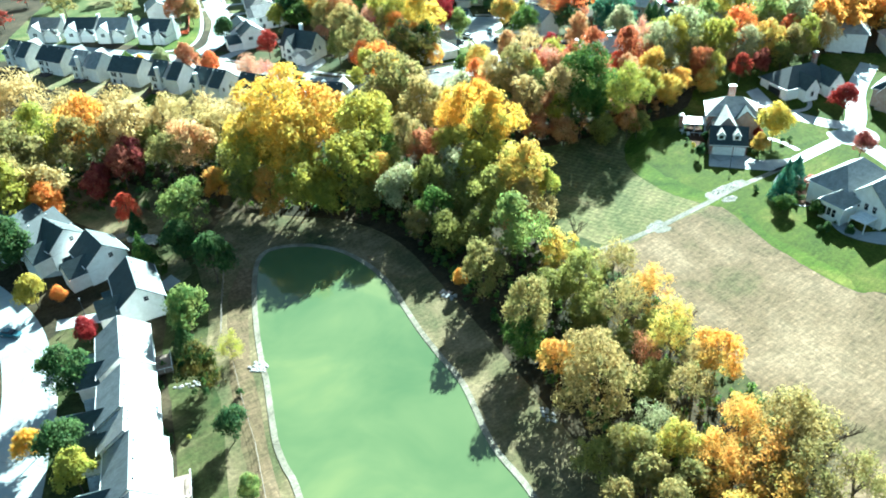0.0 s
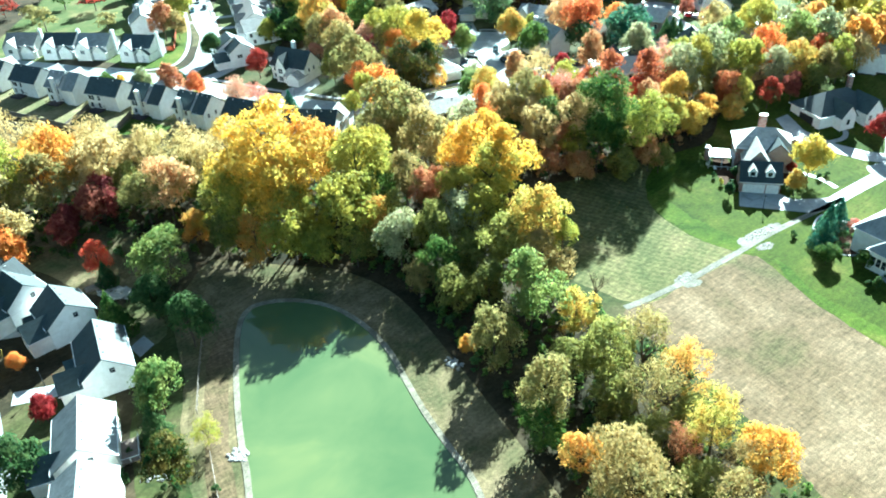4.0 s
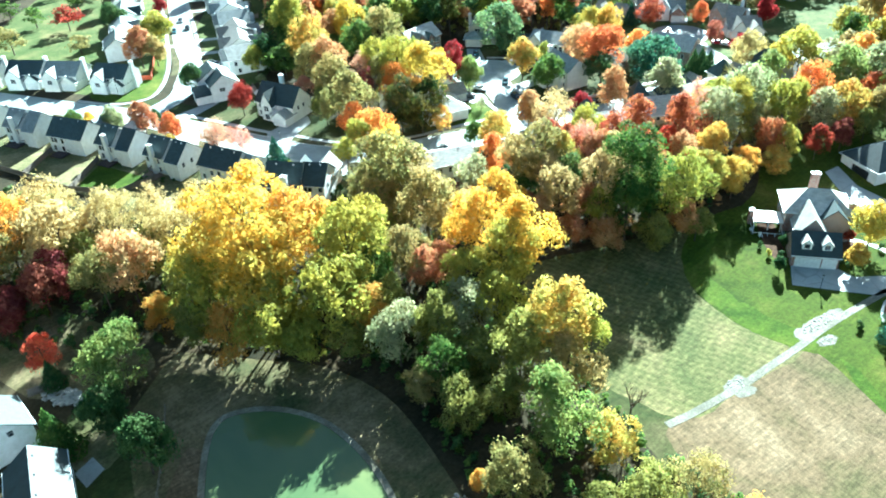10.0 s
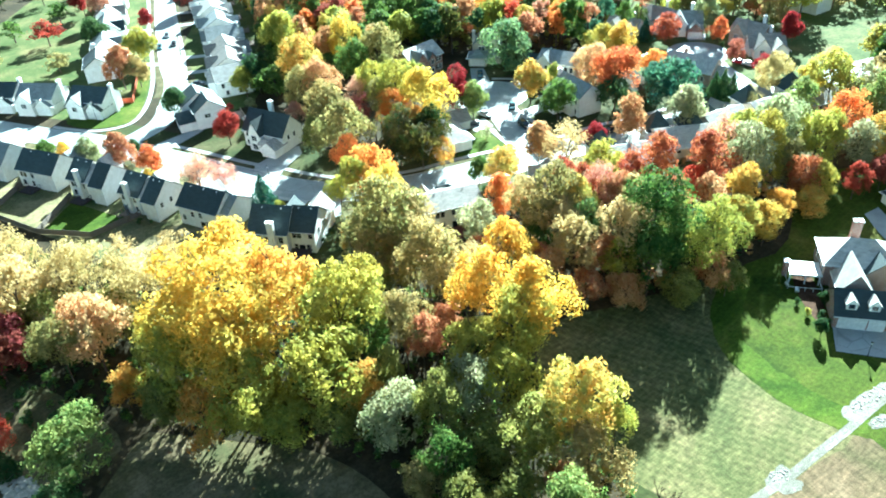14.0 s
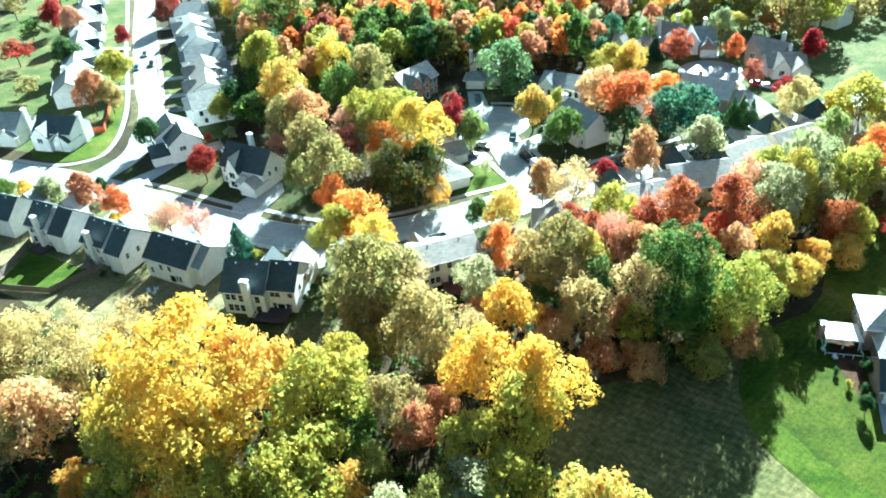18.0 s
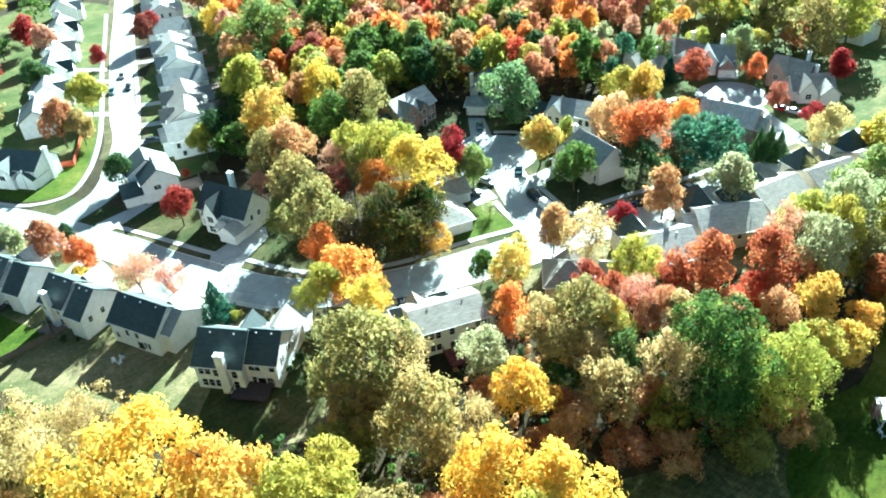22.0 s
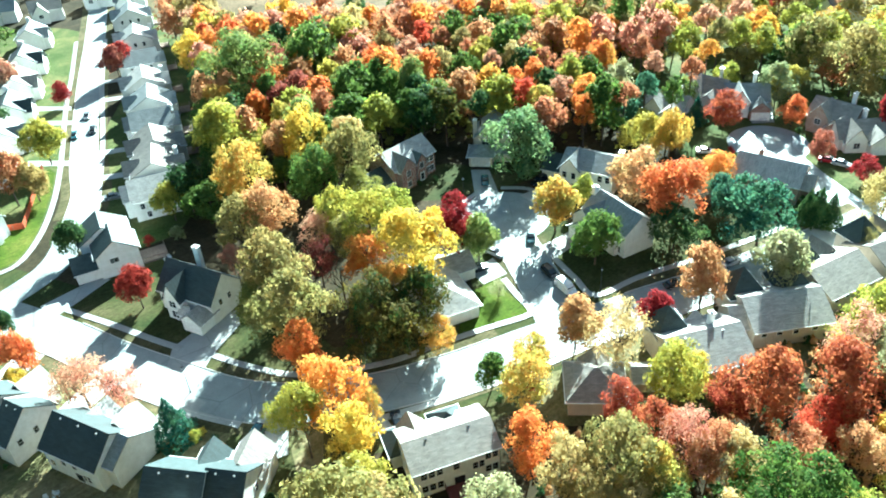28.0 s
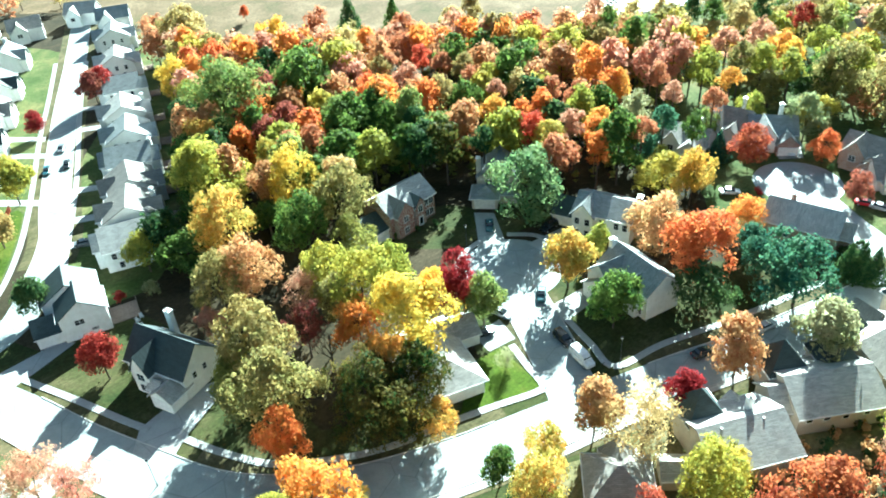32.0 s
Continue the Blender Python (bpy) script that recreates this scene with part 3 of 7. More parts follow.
verge(MAIN, 7.2, 4.8, 31, 42)
verge(MAIN, 7.2, 4.8, 46, 77)
verge(MAIN, 7.4, 4.8, 88, 112)
verge(MAIN, -4.8, -7.2, 6, 58)
verge(MAIN, -4.8, -7.0, 62, 110)
verge(LONG, 6.2, 3.7, 14, None)
verge(LONG, -3.7, -6.2, 14, None)
verge(STEM, 6.2, 4.7, 8, 19)
verge(STEM, -4.7, -6.2, 7, 19)
slabs([(-57.8, 272.4), (-48, 266.4), (-38.2, 260.0), (-33.5, 257.2)])
slabs([(-26, 253.6), (-20, 250), (-11.7, 246.4), (-2, 245.8), (7, 247), (15, 249.8), (24, 252.6), (31.5, 254.6), (33, 256.2), (31.2, 261.5), (29.4, 267.4)])
slabs([(41, 271.8), (43.5, 264.6), (46.2, 258.4), (56, 262.4), (70, 266.4), (84, 271.2), (98, 276.4)])
slabs([(-40, 246.8), (-30, 240.8), (-20, 236)])
slabs([(4, 233.6), (12, 235.4), (22, 238), (30, 240.4), (44, 245.6), (58, 250), (74, 254.8), (92, 261)])
slabs([(-60.4, 300), (-62.6, 311), (-67, 332), (-70.4, 347), (-74.2, 362), (-81, 388), (-86.8, 411.5), (-93, 440)])
slabs([(-98, 292.6), (-90, 289), (-84.2, 287.4), (-78, 288.6), (-74.4, 292.4), (-73.4, 303), (-75, 318), (-78.3, 334), (-81.8, 348), (-89.8, 379), (-95.6, 405), (-104, 440)])
slabs([(-64.6, 96), (-67.6, 108.3), (-71.3, 117.6)])
slabs([(24, 281), (22.4, 288), (24, 295.5), (29, 300.6)])
slabs([(35.5, 301.6), (41, 300), (45, 295)])


def drive(label, pts):
    patch("driveway", pts, 0.05, DRIVE, label, "driveway", steps=1)


drive("pale concrete driveway to a two-car garage", [(-34.6, 257.4), (-31.2, 261.4), (-28.4, 264.6), (-23.6, 266.6), (-22.5, 262), (-26.5, 254.2), (-28.0, 249.4), (-29.4, 247.8), (-34.6, 251.4)])
drive("concrete driveway beside a white house", [(-57.2, 274.6), (-60.8, 270.2), (-64.6, 275), (-55.6, 282.6), (-52, 282)])
drive("concrete driveway into the brick house", [(29, 312), (33.4, 311), (34, 299.6), (28.2, 298.6)])
drive("shaded concrete driveway with a dark car", [(38.5, 297.5), (47, 302), (49.5, 299), (41.5, 293.5)])
drive("sunlit concrete driveway under a green tree", [(38.4, 276), (48.6, 282), (51, 279), (40.2, 271)])
drive("pale concrete driveway of the corner house", [(23.2, 270.4), (28.6, 274.2), (30.6, 268.4), (25.4, 265.8)])
drive("concrete driveway under orange trees", [(1.2, 229.6), (5.6, 231.2), (3.4, 236.2), (-0.6, 235.4)])
drive("sunlit concrete driveway of the house with the deck", [(-15.8, 227), (-11.2, 228.4), (-11.6, 236.6), (-17, 238.2)])
drive("sunlit concrete driveway in the row", [(-37, 235), (-32.5, 233), (-26, 242), (-31, 246)])
drive("sunlit concrete driveway in the row", [(-52, 244), (-47.5, 241.5), (-42, 251), (-46.5, 254)])
drive("sunlit concrete driveway in the row", [(-68, 251), (-63.5, 249), (-58, 261), (-63, 264)])
drive("sunlit concrete driveway in the row", [(-90, 262), (-85.5, 260), (-79, 274), (-84, 277)])
drive("wide concrete drive before a garage", [(83.3, 179.5), (92.4, 177), (94.3, 173.7), (102.4, 173.1), (109, 177), (118.4, 182.3), (119.5, 178.6), (110, 173.5), (102.7, 169.2), (95.6, 167.3), (80.7, 173.1)])
drive("curved concrete drive of a large white house", [(107.2, 212.5), (111.6, 214.6), (112.2, 206), (116.7, 199), (123.1, 193.4), (131, 189.6), (128.4, 185.4), (120.5, 188.9), (113.8, 194.8), (108.1, 198.1), (107, 205.5)])
ribbon("footpath", [(116.2, 199.3), (119.6, 200), (122, 201.8), (123.2, 204.6), (122.6, 207)], 1.4, -0.02, 0.05, WALKWAY, "curving concrete footpath to a white front door", "path")
drive("sunlit driveway with a parked white car", [(106.4, 327), (112.4, 325.6), (110.4, 320), (104.6, 320.6)])
for x, y in ((-60.6, 317.8), (-62.6, 329), (-66.3, 343.8), (-74.9, 381.4), (-79.9, 396.6)):
    drive("pale concrete driveway across the verge", [(x - 4.6, y - 2.6), (x + 5.6, y - 1.2), (x + 5.6, y + 1.8), (x - 5.0, y + 0.4)])
for x, y in ((-81.4, 338.5), (-88.2, 365.2), (-92.8, 376.6)):
    drive("pale concrete driveway across the verge", [(x - 8, y + 1), (x + 5.6, y - 1.4), (x + 5.0, y + 1.4), (x - 8, y + 4.2)])
for x, y in ((-64, 102.2), (-68.2, 113.5), (-69.3, 131.9), (-81.1, 150.4)):
    drive("concrete driveway of a terrace unit", [(x - 4.6, y - 3.0), (x + 6.5, y - 1.2), (x + 6.0, y + 2.4), (x - 5.4, y + 0.6)])
ribbon("path", [(43.2, 139.7), (48.7, 141.9), (58.9, 146.8), (65.5, 150.6), (73.2, 155.0), (81.6, 160.1), (90.3, 164.6), (98.8, 168.7), (106, 172.4)], 1.5, -0.02, 0.05, GRAVEL, "pale gravel path across the mown field", "path")
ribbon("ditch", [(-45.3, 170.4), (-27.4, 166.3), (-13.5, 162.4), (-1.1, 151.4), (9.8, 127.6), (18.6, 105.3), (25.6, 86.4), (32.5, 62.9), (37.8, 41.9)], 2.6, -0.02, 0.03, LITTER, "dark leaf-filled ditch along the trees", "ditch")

for lab, pts in (("pale washed-out gravel beside the path", [(74.1, 158.8), (77.8, 161.3), (82.1, 163.3), (85.7, 164.7), (86.7, 163.4), (83.7, 161.4), (79.2, 158.8), (74.9, 156.7)]),
                 ("small apron of pale gravel below the path", [(77.2, 155.9), (80.3, 157.4), (81.7, 156.4), (79.7, 154.8), (77.6, 154.7)]),
                 ("pale washed-out gravel above the path", [(55.8, 147.1), (59.2, 149.4), (60.3, 148.5), (59.2, 146.9), (56.5, 145.2)]),
                 ("small apron of gravel beside the hay field", [(56.9, 144.8), (59.6, 146.8), (61.3, 145.9), (59.2, 144.1)])):
    patch("gravel_apron", pts, 0.03, GRAVEL, lab, "gravel", ragged=0.25)
BED = [(92.9, 151.9), (91.8, 156.5), (93.8, 162.1), (97.5, 165.7), (100.6, 162.6), (101.3, 156.5), (99.2, 151.4), (95.6, 149.9)]
patch("flower_bed", BED, 0.04, MULCH, "mulched garden bed under clipped pines", "garden bed")
edge = smooth([Vector((*p, 0)) for p in BED], True, 6)
edge.append(edge[0].copy())
tagged(new("bed_edging", mesh_of("bed_edging", ribbon_bm(edge, 0.5, 0.05, 0.0, 0.12), WALKWAY)), "pale curved stone edging of a garden bed", "edging", kind="structure")
patch("flower_bed", [(81.6, 179.8), (80.8, 185.6), (82.3, 194.7), (86.1, 195.7), (85, 187.5), (83, 180.4)], 0.04, MULCH, "mulched bed along the brick house", "garden bed")
patch("flower_bed", [(92.4, 176.8), (94.7, 179.6), (99.6, 180.5), (101.5, 184), (98.8, 186.8), (95.7, 183.9), (93.7, 180)], 0.04, MULCH, "mulched bed with a yellow shrub", "garden bed")
ribbon("footpath", [(95.6, 186.7), (100.3, 186.3), (104.8, 182.7), (106.9, 177.4)], 1.3, -0.02, 0.05, WALKWAY, "curving concrete footpath to the front door", "path")
patch("patio", [(101.7, 137.6), (106.3, 136.4), (111.1, 133.5), (109.6, 130.3), (103.4, 131.7), (98.1, 136), (97.3, 142.1), (99.6, 148.3), (102.1, 146.2)], 0.04, DRIVE, "curved pale patio behind a large house", "patio")



# ---- houses ----
def gable_roof(bm, x0, y0, x1, y1, h, rise, axis, over=0.45, thick=0.2):
    if axis == "y":
        m = Matrix(((0, 1, 0), (1, 0, 0), (0, 0, 1)))
        x0, y0, x1, y1 = y0, x0, y1, x1
    else:
        m = Matrix.Identity(3)
    yc, half = (y0 + y1) / 2, (y1 - y0) / 2
    slope = rise / half
    a, b = x0 - over * 0.7, x1 + over * 0.7
    for s in (-1, 1):
        ye = yc + s * (half + over)
        ze = h - slope * over
        prism(bm, [m @ Vector(p) for p in ((a, ye, ze), (b, ye, ze), (b, yc, h + rise), (a, yc, h + rise))], (0, 0, thick))


def hip_roof(bm, x0, y0, x1, y1, h, rise, over=0.5):
    x0, y0, x1, y1 = x0 - over, y0 - over, x1 + over, y1 + over
    w, d = x1 - x0, y1 - y0
    if w >= d:
        r = (Vector((x0 + d / 2, (y0 + y1) / 2, h + rise)), Vector((x1 - d / 2, (y0 + y1) / 2, h + rise)))
    else:
        r = (Vector(((x0 + x1) / 2, y0 + w / 2, h + rise)), Vector(((x0 + x1) / 2, y1 - w / 2, h + rise)))
    z = h - 0.15
    low = [bm.verts.new(p) for p in ((x0, y0, z), (x1, y0, z), (x1, y1, z), (x0, y1, z))]
    eave = [bm.verts.new((v.co.x, v.co.y, z + 0.22)) for v in low]
    p, q = bm.verts.new(r[0]), bm.verts.new(r[1] + Vector((0.001, 0.001, 0)))
    bm.faces.new(low[::-1])
    for i in range(4):
        bm.faces.new((low[i], low[(i + 1) % 4], eave[(i + 1) % 4], eave[i]))
    if w >= d:
        fs = ((eave[0], eave[1], q, p), (eave[1], eave[2], q), (eave[2], eave[3], p, q), (eave[3], eave[0], p))
    else:
        fs = ((eave[0], eave[1], p), (eave[1], eave[2], q, p), (eave[2], eave[3], q), (eave[3], eave[0], p, q))
    for f in fs:
        bm.faces.new(f)


def walls_bm(x0, y0, x1, y1, h, rise, style):
    bm = boxes((x0, y0, -2.2, x1, y1, h))
    if style == "x":
        for a, b in ((x0, x0 + 0.2), (x1 - 0.2, x1)):
            prism(bm, [(a, y0, h), (a, y1, h), (a, (y0 + y1) / 2, h + rise)], (b - a, 0, 0))
    elif style == "y":
        for a, b in ((y0, y0 + 0.2), (y1 - 0.2, y1)):
            prism(bm, [(x0, a, h), (x1, a, h), ((x0 + x1) / 2, a, h + rise)], (0, b - a, 0))
    return bm


def on_face(block, face, u, z):
    """The pose of an opening on a block's face: u metres from its left end as seen from outside."""
    x0, y0, x1, y1 = block[:4]
    return {"s": pose(x0 + u, y0, z), "e": pose(x1, y0 + u, z, 0, 0, 90), "n": pose(x1 - u, y1, z, 0, 0, 180), "w": pose(x0, y1 - u, z, 0, 0, -90)}[face]


def window(house_ob, block, face, u, z, w=0.95, h=1.4, panes=1):
    m = on_face(block, face, u, z)
    win = part("window", frame_bm(-w / 2 - 0.1, -h / 2 - 0.1, w / 2 + 0.1, h / 2 + 0.1, 0.1, -0.07, 0.03), TRIM, house_ob)
    win.matrix_basis = m
    part("sash_bar", boxes((-w / 2, -0.05, -0.025, w / 2, 0.02, 0.025)), TRIM, win)
    for k in range(1, panes):
        c = -w / 2 + w * k / panes
        part("mullion", boxes((c - 0.04, -0.06, -h / 2, c + 0.04, 0.02, h / 2)), TRIM, win)
    part("pane", boxes((-w / 2, -0.03, -h / 2, w / 2, -0.012, h / 2)), GLASS, win)


def door_part(house_ob, block, face, u, w=0.95, h=2.1, material=None):
    m = on_face(block, face, u, 0)
    d = part("door", boxes((-w / 2, -0.06, 0, w / 2, 0, h), (-w / 2 - 0.1, -0.08, 0, -w / 2, 0.02, h + 0.1), (w / 2, -0.08, 0, w / 2 + 0.1, 0.02, h + 0.1),
                           (-w / 2, -0.08, h, w / 2, 0.02, h + 0.1)), material or TRIM, house_ob)
    d.matrix_basis = m
    part("pane", boxes((-w / 2 + 0.12, -0.075, 0.35, w / 2 - 0.12, -0.062, h - 0.15)), GLASS, d)


def garage_door(house_ob, block, face, u, w=4.8, h=2.2):
    m = on_face(block, face, u, 0)
    d = part("garage_door", frame_bm(-w / 2 - 0.12, -0.12, w / 2 + 0.12, h + 0.12, 0.12, -0.09, 0.02), TRIM, house_ob)
    d.matrix_basis = m
    for k in range(4):
        part("panel", boxes((-w / 2, -0.05, k * h / 4 + 0.012, w / 2, -0.01, (k + 1) * h / 4 - 0.012)), TRIM, d)


def chimney(house_ob, x, y, top, wall, w=1.3, d=0.9):
    ch = part("chimney", boxes((x - w / 2, y - d / 2, 0, x + w / 2, y + d / 2, top)), WALL[wall], house_ob)
    part("cap", boxes((x - w / 2 - 0.1, y - d / 2 - 0.1, top, x + w / 2 + 0.1, y + d / 2 + 0.1, top + 0.15), (x - 0.2, y - 0.2, top + 0.15, x + 0.2, y + 0.2, top + 0.5)), TRIM, ch)


def rail_parts(house_ob, x0, y0, x1, y1, z, material):
    for a, b in (((x0, y1), (x0, y0)), ((x0, y0), (x1, y0)), ((x1, y0), (x1, y1))):
        n = max(2, int(max(abs(b[0] - a[0]), abs(b[1] - a[1])) / 1.4) + 1)
        bs = []
        for k in range(n):
            px, py = a[0] + (b[0] - a[0]) * k / (n - 1), a[1] + (b[1] - a[1]) * k / (n - 1)
            bs.append((px - 0.05, py - 0.05, z, px + 0.05, py + 0.05, z + 1.0))
        xa, xb, ya, yb = min(a[0], b[0]), max(a[0], b[0]), min(a[1], b[1]), max(a[1], b[1])
        bs.append((xa - 0.05, ya - 0.05, z + 0.95, xb + 0.05, yb + 0.05, z + 1.04))
        part("railing", boxes(*bs), material, house_ob)


def deck(house_ob, x0, y0, x1, y1, z, material, rails=None):
    d = part("deck", boxes((x0, y0, z - 0.3, x1, y1, z - 0.06), *[(x - 0.08, y - 0.08, -0.2, x + 0.08, y + 0.08, z - 0.3) for x in (x0 + 0.2, x1 - 0.2) for y in (y0 + 0.2, y1 - 0.4)]), material, house_ob)
    n = int((x1 - x0) / 0.4)
    for k in range(n):
        part("board", boxes((x0 + k * (x1 - x0) / n + 0.02, y0, z - 0.06, x0 + (k + 1) * (x1 - x0) / n - 0.02, y1, z)), material, d)
    rail_parts(house_ob, x0, y0, x1, y1, z, rails or material)


def house(label, x, y, yaw, wall, roof, blocks, group=""):
    """blocks: x0, y0, x1, y1, wall height, roof rise, ridge along x or y, or hip."""
    ob = tagged(new("house"), label, "house", group)
    ob.matrix_basis = pose(x, y, gz(x, y), 0, 0, yaw)
    for i, (x0, y0, x1, y1, h, rise, style, *own) in enumerate(blocks):
        part("wall", walls_bm(x0, y0, x1, y1, h, rise, style), WALL[own[0] if own else wall], ob)
        rb = bmesh.new()
        if style == "hip":
            hip_roof(rb, x0, y0, x1, y1, h, rise)
        else:
            gable_roof(rb, x0, y0, x1, y1, h, rise, style)
        bmesh.ops.recalc_face_normals(rb, faces=rb.faces)
        r = part("roof", rb, ROOF[own[1] if len(own) > 1 else roof], ob)
        if style != "hip":
            ss, es = (y0, y1), (x0 - 0.33, x1 + 0.33)
            if style == "y":
                ss, es = (x0, x1), (y0 - 0.33, y1 + 0.33)
            half = (ss[1] - ss[0]) / 2
            ze = h - rise / half * 0.45
            for s, d in ((ss[0] - 0.45, -1), (ss[1] + 0.45, 1)):
                b = (es[0], min(s, s + d * 0.12), ze - 0.02, es[1], max(s, s + d * 0.12), ze + 0.17)
                if style == "y":
                    b = (b[1], b[0], b[2], b[4], b[3], b[5])
                part("gutter", boxes(b), TRIM, r)
        else:
            part("gutter", frame_bm(x0 - 0.63, y0 - 0.63, x1 + 0.63, y1 + 0.63, 0.13, h - 0.13, h + 0.04, True), TRIM, r)
    return ob


def roof_vents(ob, block, count, side=-1, material=None):
    """Small box vents below the ridge."""
    x0, y0, x1, y1, h, rise, style = block[:7]
    count = max(2, count // 2)
    for k in range(count):
        u = (k + 0.5) / count
        if style == "x":
            half = (y1 - y0) / 2
            px, py = x0 + (x1 - x0) * u, (y0 + y1) / 2 + side * 0.12 * half
        else:
            half = (x1 - x0) / 2
            px, py = (x0 + x1) / 2 + side * 0.12 * half, y0 + (y1 - y0) * u
        z = h + rise * 0.88 + 0.2
        part("roof_vent", boxes((px - 0.14, py - 0.14, z - 0.2, px + 0.14, py + 0.14, z + 0.1)), material or TRIM, ob)


def dormer(ob, x, y, z, w, material, roof, depth=2.2):
    d = part("dormer", walls_bm(x - w / 2, y, x + w / 2, y + depth, z + 1.2, w * 0.55, "y"), WALL[material], ob)
    rb = bmesh.new()
    gable_roof(rb, x - w / 2, y, x + w / 2, y + depth, z + 1.2, w * 0.55, "y", 0.25, 0.14)
    part("roof", rb, ROOF[roof], d)
    part("pane", boxes((x - w * 0.28, y - 0.03, z + 0.15, x + w * 0.28, y - 0.01, z + 1.15)), GLASS, d)


# the row with its backs to the wooded strip
BK = [(0, -2.4, 8.8, 7.4, 5.6, 4.0, "x"), (8.8, -0.8, 14.4, 8.0, 5.6, 3.6, "x"), (4.0, 5.6, 8.0, 10.6, 4.8, 2.4, "y"), (9.4, 6.4, 14.4, 12.4, 4.8, 2.8, "y", "cream", "brown")]
h = house("two-storey white-sided house with a slate roof and dark deck", -29.8, 218.6, -16, "white", "slate", BK, "houses in the row")
chimney(h, 5.6, -2.85, 8.6, "white", 1.5, 0.95)
for u, z in ((1.2, 4.2), (2.4, 4.2), (1.4, 1.5), (2.6, 1.5), (3.9, 3.9), (3.9, 1.5), (7.3, 3.9), (7.3, 1.5)):
    window(h, BK[0], "s", u, z, 0.95, 1.5)
for u, z in ((1.0, 4.4), (2.1, 4.4), (1.2, 1.4), (3.9, 1.4), (4.7, 4.4)):
    window(h, BK[1], "s", u, z, 0.95, 1.4)
door_part(h, BK[1], "s", 2.5, 1.7)
for u in (3, 6):
    window(h, BK[1], "e", u, 4.2)
deck(h, 7.0, -5.0, 13.4, -0.8, 0.9, DARKDECK)
roof_vents(h, BK[0], 4)
roof_vents(h, BK[1], 3)
BK = [(0, 0, 13.4, 8.4, 5.8, 1.9, "x"), (1.0, 6.4, 4.4, 10.6, 4.6, 2.0, "y"), (6.0, 6.0, 10.4, 10.4, 4.8, 2.2, "hip", "cream", "slate"), (-1.4, 6.6, 1.6, 11.4, 3.0, 1.6, "hip", "cream", "slate")]
h = house("long two-storey white-sided house with a weathered roof", 8.2, 217.0, 14, "white", "brown", BK, "houses in the row")
for u, z in ((1.6, 4.4), (2.8, 4.4), (4.0, 4.4), (1.6, 1.6), (2.8, 1.6), (4.0, 1.6), (6.6, 4.4), (9.6, 3.2), (10.5, 3.2), (11.6, 4.4), (12.7, 4.4), (11.6, 1.6), (12.7, 1.6)):
    window(h, BK[0], "s", u, z, 0.9, 1.35)
door_part(h, BK[0], "s", 7.0, 1.9, 2.2)
for u, z in ((2.0, 4.0), (5.4, 4.0), (2.0, 1.5)):
    window(h, BK[0], "w", u, z, 0.8, 1.3)
deck(h, 4.6, -4.6, 9.4, 0, 0.5, REDDECK)
roof_vents(h, BK[0], 3, -1, BLACKMETAL)
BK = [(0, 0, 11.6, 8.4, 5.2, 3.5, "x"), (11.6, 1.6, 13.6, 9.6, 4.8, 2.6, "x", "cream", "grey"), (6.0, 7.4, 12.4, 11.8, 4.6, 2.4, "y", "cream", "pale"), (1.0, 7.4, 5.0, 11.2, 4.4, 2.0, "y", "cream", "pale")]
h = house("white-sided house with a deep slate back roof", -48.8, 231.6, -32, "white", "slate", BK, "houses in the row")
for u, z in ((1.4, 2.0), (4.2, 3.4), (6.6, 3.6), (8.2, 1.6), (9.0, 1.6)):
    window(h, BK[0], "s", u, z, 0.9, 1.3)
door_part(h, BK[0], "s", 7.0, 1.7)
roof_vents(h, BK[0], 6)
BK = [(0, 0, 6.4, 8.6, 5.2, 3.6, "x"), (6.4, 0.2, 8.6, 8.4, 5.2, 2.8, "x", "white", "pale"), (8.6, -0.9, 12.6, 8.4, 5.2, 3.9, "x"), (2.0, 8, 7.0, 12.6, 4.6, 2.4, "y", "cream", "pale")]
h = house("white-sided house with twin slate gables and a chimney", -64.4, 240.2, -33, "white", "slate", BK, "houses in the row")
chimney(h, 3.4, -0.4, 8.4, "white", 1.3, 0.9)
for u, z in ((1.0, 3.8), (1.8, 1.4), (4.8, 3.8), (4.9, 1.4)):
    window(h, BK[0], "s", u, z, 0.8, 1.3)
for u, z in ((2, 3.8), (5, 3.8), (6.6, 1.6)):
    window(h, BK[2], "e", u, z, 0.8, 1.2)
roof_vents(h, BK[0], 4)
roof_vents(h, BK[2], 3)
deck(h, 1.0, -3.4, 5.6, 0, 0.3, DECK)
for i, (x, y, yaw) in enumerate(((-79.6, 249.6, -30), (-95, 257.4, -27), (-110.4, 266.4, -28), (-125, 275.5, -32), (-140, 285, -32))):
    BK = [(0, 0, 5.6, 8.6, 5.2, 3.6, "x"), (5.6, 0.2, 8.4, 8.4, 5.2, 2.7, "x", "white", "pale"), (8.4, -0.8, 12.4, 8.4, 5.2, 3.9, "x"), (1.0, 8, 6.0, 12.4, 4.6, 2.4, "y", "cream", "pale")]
    if i % 2:
        BK = [(0, 0, 12.0, 8.6, 5.2, 3.6, "x"), (7, 8, 12, 12.5, 4.6, 2.4, "y", "cream", "grey")]
    h = house("white-sided house with slate gables and fenced yard", x, y, yaw, "white", "slate" if i != 2 else "grey", BK, "houses in the row")
    for u, z in ((1.4, 3.8), (2.6, 3.8), (1.6, 1.4), (4.6, 1.4), (5.0, 3.8)):
        window(h, BK[0], "s", u, z)
    if i % 2 == 0:
        chimney(h, 4.4, -0.4, 8.2, "white", 1.2, 0.9)
    deck(h, 2.0, -3.2, 6.4, 0, 0.4, DARKDECK)
    roof_vents(h, BK[0], 3)
